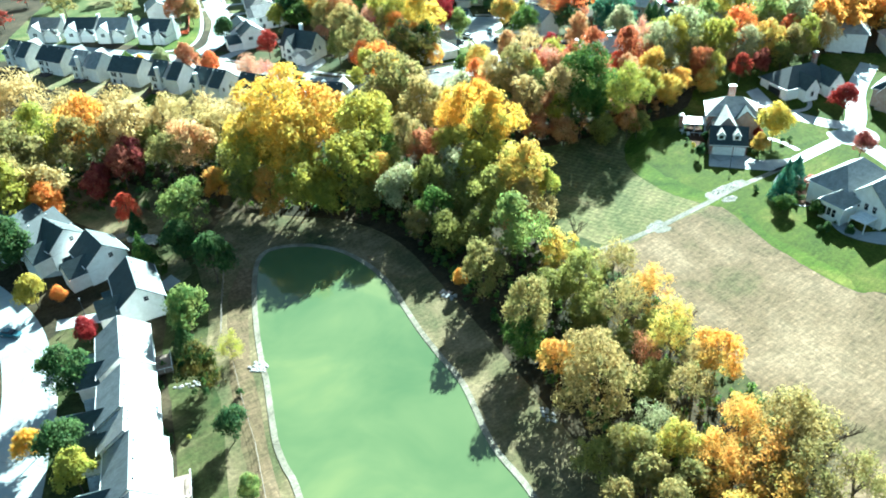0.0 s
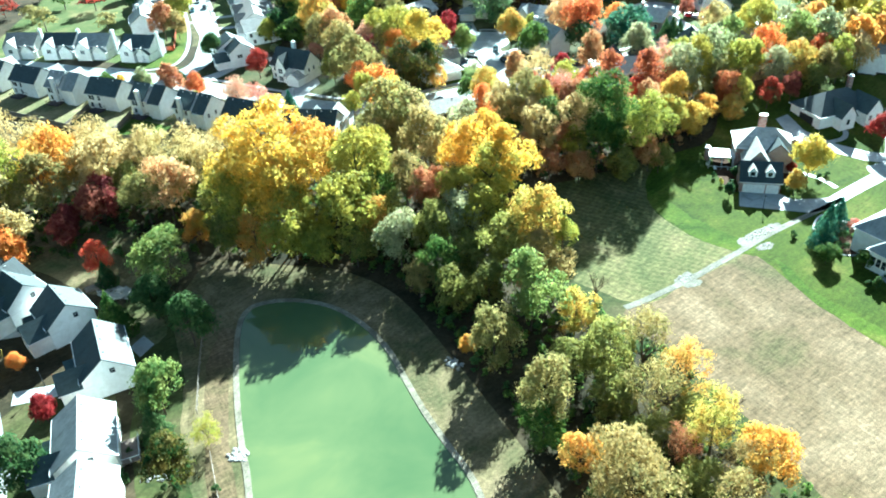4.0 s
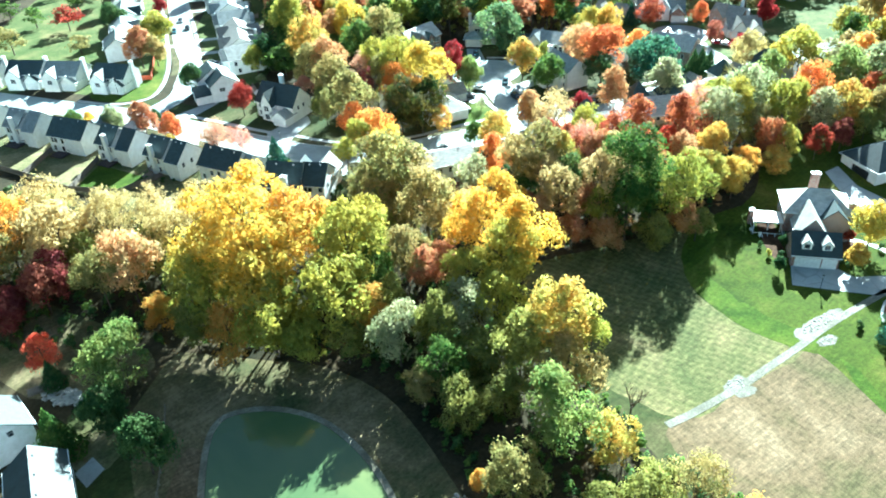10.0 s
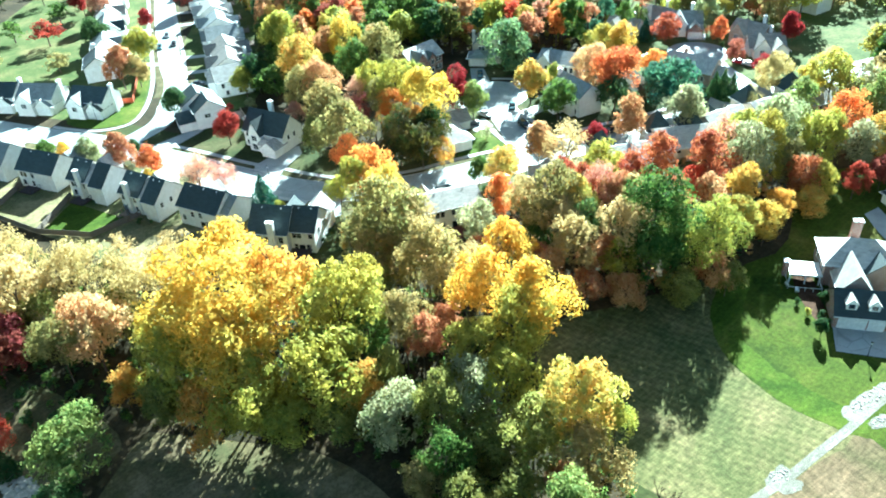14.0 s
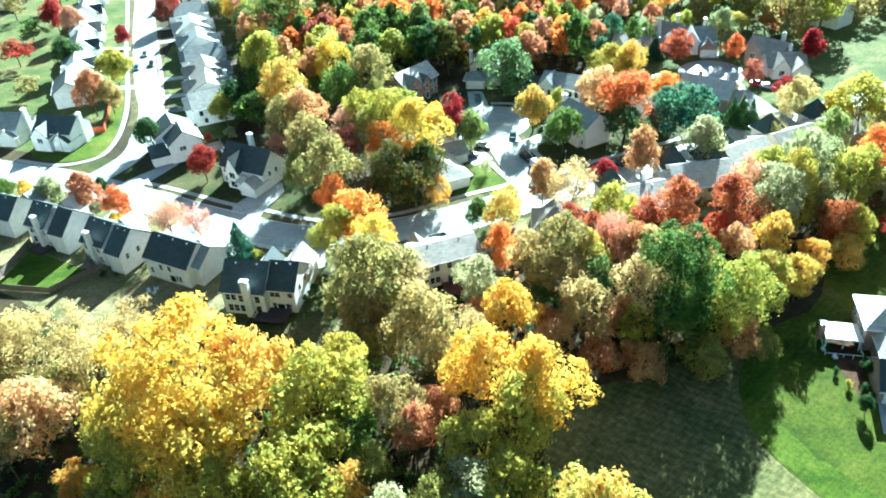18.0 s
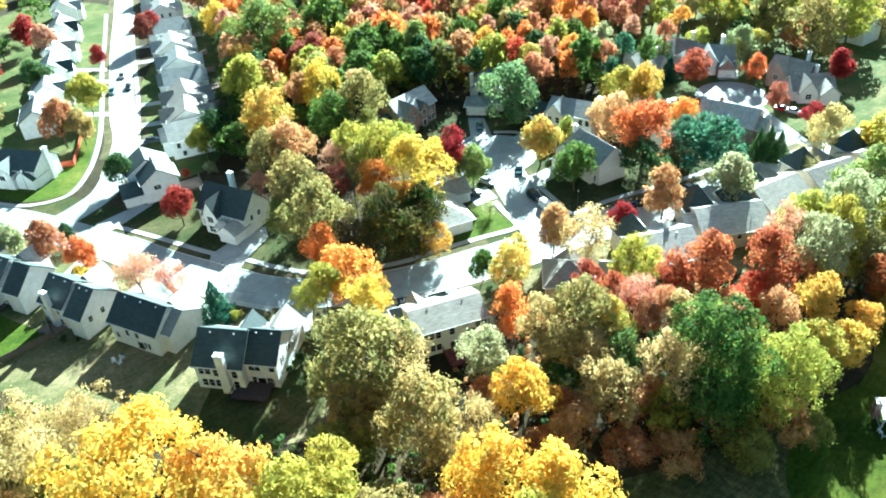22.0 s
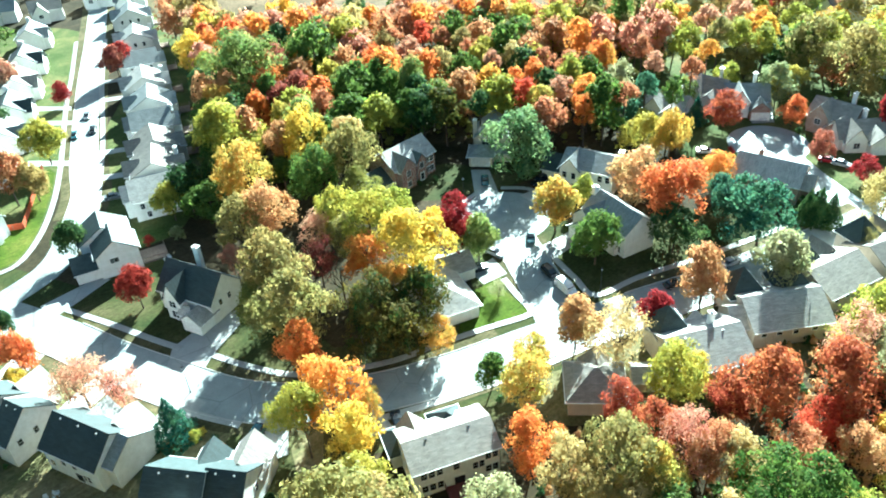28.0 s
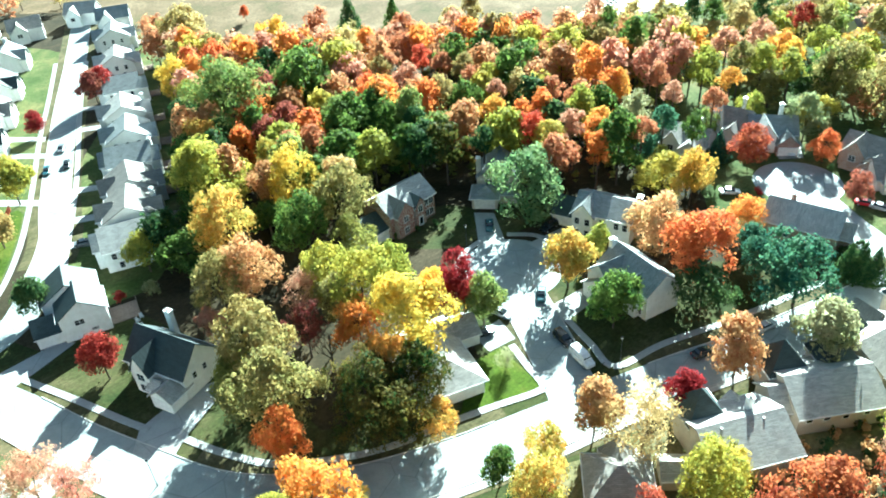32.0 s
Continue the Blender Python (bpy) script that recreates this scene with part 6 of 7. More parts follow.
for row in (
        (23.3, 135.6, 19.5, 5.5, "fresh", "round"), (14.7, 125.1, 15.5, 4.8, "olive", "round"), (10.4, 130.2, 5.4, 1.8, "gold", "dense"),
        (21.2, 110.8, 16.8, 5.1, "olive", "round"), (19.8, 105.8, 11.1, 3.9, "green", "round"), (23.8, 98.7, 11.2, 3.1, "amber", "round"),
        (29.1, 91.3, 17.1, 6.7, "olive", "large"), (31.3, 133.2, 11.1, 4.1, "amber", "round"), (37.4, 141.8, 11.1, 4.3, "tan", "bare"),
        (33, 119, 15.9, 5.1, "moss", "round"), (40.3, 120.2, 16.6, 4.2, "olive", "thin"), (38.6, 108.2, 15.8, 4.3, "olive", "thin"),
        (45.1, 112.7, 14.4, 4, "amber", "thin"), (32.9, 110.6, 11.1, 4.5, "moss", "round"), (39.8, 99.2, 9.7, 2.7, "rust", "thin"),
        (45.3, 100.7, 15.8, 4.3, "amber", "thin"), (50.1, 92.8, 15.1, 3.7, "gold", "round"), (41.3, 92.9, 9.3, 4, "moss", "round"),
        (42.9, 86.9, 13.6, 4.1, "olive", "thin"), (46.9, 92.8, 12.8, 3.5, "olive", "thin"), (27.6, 121.4, 9.3, 4.3, "moss", "round"),
        (36.1, 104.2, 7.4, 3.9, "moss", "round"), (44.2, 105.9, 9.3, 3.9, "moss", "round"), (38.5, 76.7, 11.9, 2.9, "amber", "round"),
        (42.9, 74.9, 11.3, 3.2, "gold", "thin"), (30.9, 78.4, 10.2, 3.1, "amber", "round"), (36.7, 82.8, 9.3, 3.6, "pale", "thin"),
        (55.1, 76.8, 16.2, 5.3, "olive", "thin"), (48.4, 78.7, 14.4, 4, "amber", "thin"), (58.9, 74, 14.1, 4.5, "tan", "bare"),
        (26.8, 78.5, 7.4, 3.5, "moss", "round"), (50.3, 72.9, 12, 3.7, "olive", "thin"), (30.5, 77.9, 10.9, 4.2, "olive", "round"),
        (43.8, 71.7, 12.1, 4.7, "amber", "thin"), (55, 76.2, 15.5, 6.3, "olive", "thin"), (61.4, 75.1, 14.4, 5.9, "tan", "bare"),
        (54, 68.6, 13.8, 5.6, "olive", "thin"), (38.6, 70.8, 10, 3.8, "olive", "round"), (49.1, 72.2, 13, 5.2, "amber", "thin"),
        (61.1, 67.4, 12.1, 4.7, "olive", "thin"), (32.6, 73.2, 9.9, 3.6, "olive", "dense"), (49, 66.2, 11.5, 4.5, "amber", "thin"),
        (34.6, 66.6, 10.5, 4.1, "olive", "round"), (41, 62.7, 11.2, 4.4, "amber", "round"), (51.8, 60.3, 11.4, 4.5, "olive", "round"),
        (27.6, 70.3, 8.7, 3.1, "olive", "dense"), (43.1, 75.9, 10, 3.6, "olive", "thin")):
    tree(*row, "in the strip beside the hay field")
for row in (
        (96.7, 320.6, 11.1, 4, "brick", "round"), (113.1, 316.6, 9.2, 3.1, "red", "round"), (112.2, 299, 8.3, 3.1, "wine", "round"),
        (132.3, 307.2, 12.8, 4.3, "crimson", "dense"), (115.9, 286.8, 7.4, 3.2, "crimson", "round"), (111.6, 273, 13.9, 4.4, "tan", "round"),
        (78.3, 276.3, 11.1, 3, "pine", "round"), (113.6, 327.4, 13.9, 4.4, "pale", "round"), (89.7, 331.9, 10.4, 3.3, "fresh", "round"),
        (99.5, 258.2, 8.2, 2.4, "olive", "thin"), (129.3, 343.1, 20.3, 6.8, "olive", "round"), (136, 330.2, 21.5, 7.4, "olive", "round"),
        (150.2, 334.9, 22.2, 7.7, "lime", "round")):
    tree(*row, "round the far turning circle")
for row in (
        (-77.1, 396.2, 12.9, 4.7, "wine", "dense"), (-81.8, 338.9, 14.6, 5.4, "lime", "dense"), (-83.4, 318, 15.4, 5.7, "rust", "dense"),
        (-78.6, 319.1, 11.8, 4.3, "olive", "dense"), (-110.8, 390, 14.3, 5.3, "pink", "dense"), (-102.9, 356.5, 13.9, 5.1, "dark", "dense"),
        (-120.5, 401.3, 13.8, 5.1, "crimson", "dense"), (-90.1, 379.5, 8.6, 3.2, "crimson", "dense"), (-75.2, 399.6, 12.7, 4.7, "crimson", "dense")):
    tree(*row, "along the long street")
for row in (
        (-29.8, 363.4, 22, 7.6, "fresh", "far"), (-9.9, 367.2, 23.9, 8.5, "green", "far"), (-0.7, 379.5, 20.8, 7.1, "lime", "far"),
        (-0.1, 341.6, 18.6, 6, "green", "far"), (11.3, 343.8, 17, 5.3, "green", "far"), (18.8, 326.3, 17, 4.5, "dark", "far"),
        (24.6, 325.8, 17, 4.8, "mixed", "far"), (32.1, 349.6, 17, 5, "green", "far"), (-32.6, 341.1, 17, 2.8, "gold", "far"),
        (-31.8, 328.2, 19.8, 6.6, "lime", "far"), (-17.3, 328, 17, 3, "amber", "far"), (-11.9, 330.6, 17, 2.7, "rust", "far"),
        (-7, 333.1, 17, 3.5, "rust", "far"), (-17.6, 340.1, 17, 3.2, "wine", "far"), (-13.6, 347.8, 17, 3.7, "wine", "far"),
        (-20.5, 352.5, 17, 2.7, "orange", "far"), (5.4, 353.2, 17, 3.2, "orange", "far"), (12.2, 358.4, 17, 3.4, "orange", "far"),
        (38.7, 339.3, 17, 4, "gold", "far"), (44.2, 334.8, 17, 3.5, "orange", "far")):
    tree(*row, "in the far wood")
for row in (
        (50.2, 337.2, 17, 3.6, "orange", "far"), (45.8, 327.1, 17, 3.4, "red", "far"), (48.5, 322.2, 17, 3.7, "amber", "far"),
        (48.2, 314.4, 17, 4.3, "rust", "far"), (61.1, 342.9, 17, 4.5, "rust", "far"), (54.4, 345.8, 17, 2.9, "rust", "far"),
        (54.4, 325.7, 17, 3, "pink", "far"), (59.3, 321.8, 17, 2.6, "orange", "far"), (57.7, 314.2, 17, 3.2, "orange", "far"),
        (64.3, 373.8, 20.8, 7.1, "lime", "far"), (51.7, 369.9, 18.5, 6, "green", "far"), (39.5, 359.5, 17, 2.6, "lime", "far"),
        (49.5, 393.9, 18.7, 6, "olive", "far"), (57.9, 397, 17, 4.6, "rust", "far"), (31.6, 390.9, 17, 3.9, "orange", "far"),
        (19.2, 409, 17, 4.7, "rust", "far"), (23, 377.9, 17, 3.3, "red", "far"), (28.3, 371.3, 17, 3.2, "rust", "far"),
        (18.2, 391, 17, 4.4, "rust", "far"), (11.7, 394, 17, 4, "rust", "far")):
    tree(*row, "in the far wood")
for row in (
        (13.8, 373.9, 17, 2.7, "rust", "far"), (1.6, 441.1, 14.8, 4.7, "dark", "cone"), (17.2, 438.7, 13.3, 4.2, "green", "cone"),
        (-8.3, 414.2, 18.5, 5.9, "rust", "far"), (-12.7, 397.9, 17, 5.1, "rust", "far"), (-21.8, 416.3, 17.5, 5.5, "yellow", "far"),
        (-22.4, 389.4, 17, 4.5, "dark", "far"), (-31.1, 402.4, 17, 3.7, "yellow", "far"), (-54.8, 425.6, 20.5, 6.9, "olive", "far"),
        (-56.1, 438, 18.6, 6, "tan", "far"), (-42.1, 407.8, 17.3, 5.4, "olive", "far"), (-33.4, 389.2, 17, 3.5, "rust", "far"),
        (-42.5, 370.5, 17, 4.2, "lime", "far"), (-41.9, 356.6, 17, 4.4, "dark", "far"), (-22.6, 371.8, 17, 4.2, "wine", "far"),
        (3.9, 389.7, 17, 4.4, "tan", "far"), (11, 372.8, 17, 3.7, "olive", "far"), (18.5, 366.3, 17, 4.5, "pink", "far"),
        (26.1, 355.1, 17, 4.2, "olive", "far"), (34.6, 368.3, 17, 3.2, "olive", "far")):
    tree(*row, "in the far wood")
for row in (
        (35.1, 358.9, 17, 3.5, "rust", "far"), (40.2, 348.3, 17, 2.5, "pink", "far"), (46.5, 351.3, 17, 3.4, "tan", "far"),
        (35.9, 411.5, 17, 4.3, "tan", "far"), (43.1, 419.6, 17, 4.4, "olive", "far"), (69.6, 347.4, 17, 3.4, "orange", "far"),
        (76.4, 377.7, 17, 3.9, "olive", "far"), (33.1, 322.3, 17, 2.9, "dark", "far"), (18.3, 336.2, 17, 2.3, "dark", "far"),
        (12.6, 336.4, 6.5, 2.4, "lime", "dense"), (-38.9, 466, 7.1, 2.6, "red", "dense")):
    tree(*row, "in the far wood")
for row in (
        (98.8, 356.9, 17, 4.9, "lime", "far"), (98.8, 340.4, 17, 2.7, "gold", "far"), (114.3, 348.3, 10.5, 4.1, "olive", "far"),
        (123.3, 350.3, 10, 3.9, "dark", "far"), (104.8, 338, 10.7, 4.2, "lime", "round"), (116.6, 330.2, 12, 4.8, "lime", "round"),
        (80.7, 317, 17, 3, "green", "far"), (76, 323.6, 17, 3.4, "pine", "far"), (90.5, 323.8, 8.3, 2.6, "pine", "cone"),
        (67.4, 328.4, 9.5, 3.1, "pine", "far"), (72.7, 323.6, 9.5, 3.4, "pine", "far"), (72.3, 332.6, 17, 3.5, "pale", "far"),
        (72.1, 347.1, 17, 3.7, "orange", "far"), (61.6, 325.8, 17, 4, "orange", "far"), (69, 318.2, 17, 2.9, "rust", "far"),
        (83.8, 366.2, 17.2, 5.4, "olive", "far"), (82.8, 347.7, 17, 3, "rust", "far")):
    tree(*row, "among the far gardens")
for row in (
        (82.4, 335.5, 17, 2.5, "pink", "far"), (92.6, 385.8, 17, 4.9, "fresh", "far"), (77.8, 381.4, 17, 5.2, "olive", "far"),
        (98.8, 379.7, 17, 4.4, "tan", "far"), (100.9, 370, 17, 3.8, "orange", "far"), (109.6, 367.6, 17, 3.9, "pink", "far"),
        (121.1, 371.6, 17, 4, "pink", "far"), (122.6, 360.9, 17, 4.3, "orange", "far"), (122.1, 354.3, 17, 2.9, "yellow", "far"),
        (113.4, 353.1, 17, 3.7, "lime", "far"), (108.8, 356.5, 17, 3.7, "olive", "far"), (139.3, 382, 17, 3.6, "crimson", "far"),
        (140, 398, 6.8, 2.5, "lime", "far"), (115.6, 392.7, 17, 3.8, "green", "far"), (110.4, 397.2, 17, 3.8, "dark", "far"),
        (129.5, 346.9, 17, 5, "green", "far"), (135.3, 343.2, 17, 3.7, "lime", "far"), (135.1, 337.4, 10.6, 4.1, "rust", "far"),
        (156.8, 372.3, 17, 3.8, "olive", "far"), (134.4, 361.4, 17, 3.5, "lime", "far")):
    tree(*row, "among the far gardens")
for row in (
        (117.4, 345.8, 17, 3.6, "lime", "far"), (144.3, 378.5, 17, 3.8, "olive", "far"), (131.8, 393.5, 17, 3.9, "dark", "far"),
        (121.2, 385.4, 17, 3.7, "tan", "far"), (101.1, 398.2, 17, 4.7, "tan", "far"), (70.4, 385.4, 17, 4.4, "lime", "far"),
        (90.2, 329.5, 17, 2.9, "rust", "far"), (73.3, 315.3, 9.5, 3.7, "lime", "far"), (79.4, 310.8, 9.5, 3.3, "gold", "far")):
    tree(*row, "among the far gardens")
# the far trees, joined by colour
FAR_CROWN = [crown_verts(s + 200, 2600, 0.06, 20, 0.66, 0.14, 0.15, 6, 0.06) for s in range(4)]
for k, ((where, colour), rows) in enumerate(FAR_TREES.items()):
    rng = np.random.default_rng(k + 300)
    stems, vs = bmesh.new(), []
    for x, y, height, radius in rows:
        half = min(radius * 1.35, height * 0.46)
        a = rng.uniform(0, 2 * np.pi)
        v = FAR_CROWN[rng.integers(4)]
        r = radius * rng.uniform(1.1, 1.4)
        vs.append(np.stack([x + r * (v[:, 0] * np.cos(a) - v[:, 1] * np.sin(a)), y + r * (v[:, 0] * np.sin(a) + v[:, 1] * np.cos(a)), height - half + half * v[:, 2]], 1))
        tube(stems, (x, y, -0.1), (x, y, height - half * 0.6), 0.3, 0.13, 5)
    ob = tagged(new("far_trees", leaf_mesh("far_trees", np.concatenate(vs), LEAF[colour])), "%s autumn trees %s" % (COLOUR_WORDS[colour], where), "trees", kind="stuff")
    part("trunks", stems, BARK, ob)



def inside(p, poly):
    n, hit = len(poly), False
    for i in range(n):
        (xa, ya), (xb, yb) = poly[i], poly[i - 1]
        if (ya > p[1]) != (yb > p[1]) and p[0] < (xb - xa) * (p[1] - ya) / (yb - ya) + xa:
            hit = not hit
    return hit


def scatter(poly, gap, seed, limit=400):
    rnd = random.Random(seed)
    xs, ys = [p[0] for p in poly], [p[1] for p in poly]
    out = []
    for _ in range(limit * 12):
        p = (rnd.uniform(min(xs), max(xs)), rnd.uniform(min(ys), max(ys)))
        if inside(p, poly) and all((p[0] - q[0]) ** 2 + (p[1] - q[1]) ** 2 > gap * gap for q in out):
            out.append(p)
            if len(out) >= limit:
                break
    return out


def woods(name, places, colours, weights, low, high, leaves, label, seed):
    """Far woods: crowns of many leaf clumps, one mesh a colour, each with its stems."""
    places = [p for p in places if all((p[0] - q[0]) ** 2 + (p[1] - q[1]) ** 2 > 17 for q in TREE_SPOTS)]
    rng = np.random.default_rng(seed)
    protos = [crown_verts(s + 80, leaves * 2, 0.072, 18, 0.58, 0.14, 0.18, 7, 0.07) for s in range(4)]
    pick = rng.choice(len(colours), len(places), p=np.array(weights) / sum(weights))
    for k, colour in enumerate(colours):
        vs = []
        stems = bmesh.new()
        for (x, y), which in zip(places, pick):
            if which != k:
                continue
            r, h = rng.uniform(5.4, 8.2), rng.uniform(low, high)
            half = min(r * 1.3, h * 0.45)
            a = rng.uniform(0, 2 * np.pi)
            v = protos[rng.integers(4)]
            ca, sa = np.cos(a), np.sin(a)
            vs.append(np.stack([x + r * (v[:, 0] * ca - v[:, 1] * sa), y + r * (v[:, 0] * sa + v[:, 1] * ca), h - half + half * v[:, 2] + gz(x, y)], 1))
            tube(stems, (x, y, gz(x, y) - 0.1), (x, y, gz(x, y) + h - half * 0.6), 0.28, 0.12, 5)
        if vs:
            ob = new(name, leaf_mesh(name, np.concatenate(vs), LEAF[colour]))
            tagged(ob, "%s %s" % (COLOUR_WORDS[colour], label), "woods", kind="stuff")
            part("trunks", stems, BARK, ob)
        else:
            stems.free()


# pink, rust and tan in the distance carry the haze as leaf colour
BIG_WOOD = [(-40, 320), (-20, 318), (0, 324), (20, 330), (44, 324), (66, 318), (84, 342), (96, 360), (104, 396), (76, 406), (26, 400), (0, 412), (-46, 418), (-62, 415), (-54, 395), (-46, 362)]
woods("far_woods", scatter([(-36, 318), (-10, 316), (20, 330), (44, 322), (64, 316), (70, 340), (30, 352), (-10, 350), (-40, 345)], 7.0, 3), ("dark", "green", "lime", "orange", "rust", "fresh"), (3, 3, 2, 2, 2, 1), 15, 20, 1000,
      "trees of the wood behind the turning circle", 1)
woods("far_woods", scatter([(-40, 345), (-10, 350), (30, 352), (72, 342), (96, 362), (102, 385), (60, 395), (10, 400), (-50, 410)], 7.2, 4), ("rust", "orange", "green", "lime", "olive", "red", "pink"), (5, 5, 3, 2, 2, 1, 3), 16, 21, 700,
      "trees in the middle of the wood", 2)
woods("far_woods", scatter([(-52, 398), (10, 396), (60, 386), (102, 380), (104, 400), (76, 408), (50, 402), (26, 402), (0, 414), (-20, 413), (-46, 420), (-66, 438), (-72, 438), (-62, 415)], 7.5, 5), ("rust", "pink", "tan", "olive"), (5, 6, 4, 2), 14, 19, 500,
      "trees at the far side of the wood", 3)
woods("far_woods", scatter([(116, 352), (142, 344), (180, 330), (240, 330), (240, 440), (150, 440), (112, 410)], 7.6, 6, 330), ("lime", "tan", "olive", "pink", "gold", "fresh"), (4, 3, 3, 2, 2, 1), 10, 15, 420,
      "trees among the far gardens", 4)
woods("far_woods", scatter([(115.1, 227.5), (151.3, 237.4), (193.5, 238.9), (200, 300), (150, 292), (138, 262), (120, 244)], 8.0, 7, 90), ("olive", "lime", "green", "orange", "red"), (5, 3, 2, 2, 1), 12, 19, 800,
      "trees behind the large houses", 5)
woods("far_woods", scatter([(-128, 330), (-108, 330), (-122, 400), (-134, 450), (-240, 460), (-240, 330)], 16, 8, 60), ("green", "olive", "crimson", "amber"), (3, 3, 1, 1), 7, 11, 420,
      "garden trees behind the far houses", 6)
woods("far_woods", scatter([(-260, 500), (-150, 480), (-110, 500), (-180, 570), (-320, 640), (-380, 600)], 15, 9, 120), ("olive", "tan", "rust", "pink"), (3, 3, 2, 1), 9, 15, 300,
      "hedgerow trees in the haze", 7)
woods("far_woods", scatter([(-150, 200), (-112, 196), (-84.2, 188.3), (-86.1, 162.9), (-112.4, 178.5), (-150, 196)], 8, 10, 40), ("olive", "lime", "tan"), (3, 2, 2), 13, 18, 900, "trees of the strip behind the terrace", 8)
woods("far_woods", scatter([(-42, 300), (-22, 296), (-16, 312), (-38, 318)], 7, 12, 8), ("dark", "green"), (3.1, 2.1), 10, 14, 900, "shaded trees behind the gardens", 9)


def brush(name, places, colour, low, high, label, seed, leaves=46):
    """Low growth: small clumps of leaves on the ground, joined."""
    rng = np.random.default_rng(seed)
    proto = [crown_verts(s + 120, leaves * 2, 0.2, 6, 0.55, 0.2, 0.2, 7, 0.1) for s in range(3)]
    vs = []
    for x, y in places:
        r = rng.uniform(low, high)
        v = proto[rng.integers(3)] * r
        vs.append(v * (1, 1, 0.8) + (x, y, r * 0.5 + gz(x, y)))
    return tagged(new(name, leaf_mesh(name, np.concatenate(vs), LEAF[colour])), label, "undergrowth", kind="stuff")


STRIP = [(-100.6, 176.8), (-81.2, 173.8), (-61.4, 170.8), (-45.2, 171.3), (-27, 167.3), (-12.6, 164), (-0.1, 153.4), (10.5, 128.8), (21, 104.2), (28.3, 85.8), (37.8, 52.4), (56.6, 62.9), (58.7, 87.8), (52.4, 108.3), (48.2, 122.7), (39.8, 137), (31.4, 155.5), (24.9, 176.9), (30.8, 189.6), (10.1, 201.3), (-8, 202.6),
         (-26.1, 203.3), (-40, 208), (-60, 214), (-80, 224), (-100, 238)]
brush("undergrowth", scatter(STRIP, 2.6, 21, 900), "green", 0.8, 2.2, "green scrub under the trees of the strip", 21)
brush("undergrowth", scatter(STRIP, 3.4, 22, 500), "dark", 0.8, 2.4, "dark green scrub under the trees of the strip", 22)
# lighter leaves than the near scrub, for the haze over the far wood
brush("undergrowth", scatter(BIG_WOOD, 4.5, 31, 600), "moss", 1.4, 3.4, "mossy green undergrowth of the far wood, lightened for haze", 31)
WOODS2 = [(-4, 204.6), (10.1, 204), (24.5, 191.2), (45.2, 191.8), (68, 196.1), (81.8, 207.1), (92.9, 221.5), (84, 240), (70, 238), (52, 230), (30, 226), (24.1, 214.4), (2, 212.2)]
brush("undergrowth", scatter(WOODS2, 2.8, 23, 420), "rust", 0.8, 2.2, "rust-coloured scrub in the last woods", 23)
brush("undergrowth", scatter(WOODS2, 3.2, 24, 300), "dark", 0.8, 2.2, "dark scrub in the last woods", 24)


# ---- cars ----
def loft(bm, rings):
    rows = [[bm.verts.new(p) for p in r] for r in rings]
    for a, b in zip(rows, rows[1:]):
        for k in range(len(a)):
            bm.faces.new((a[k], a[(k + 1) % len(a)], b[(k + 1) % len(a)], b[k]))
    bm.faces.new(rows[0][::-1])
    bm.faces.new(rows[-1])
    bmesh.ops.recalc_face_normals(bm, faces=bm.faces)


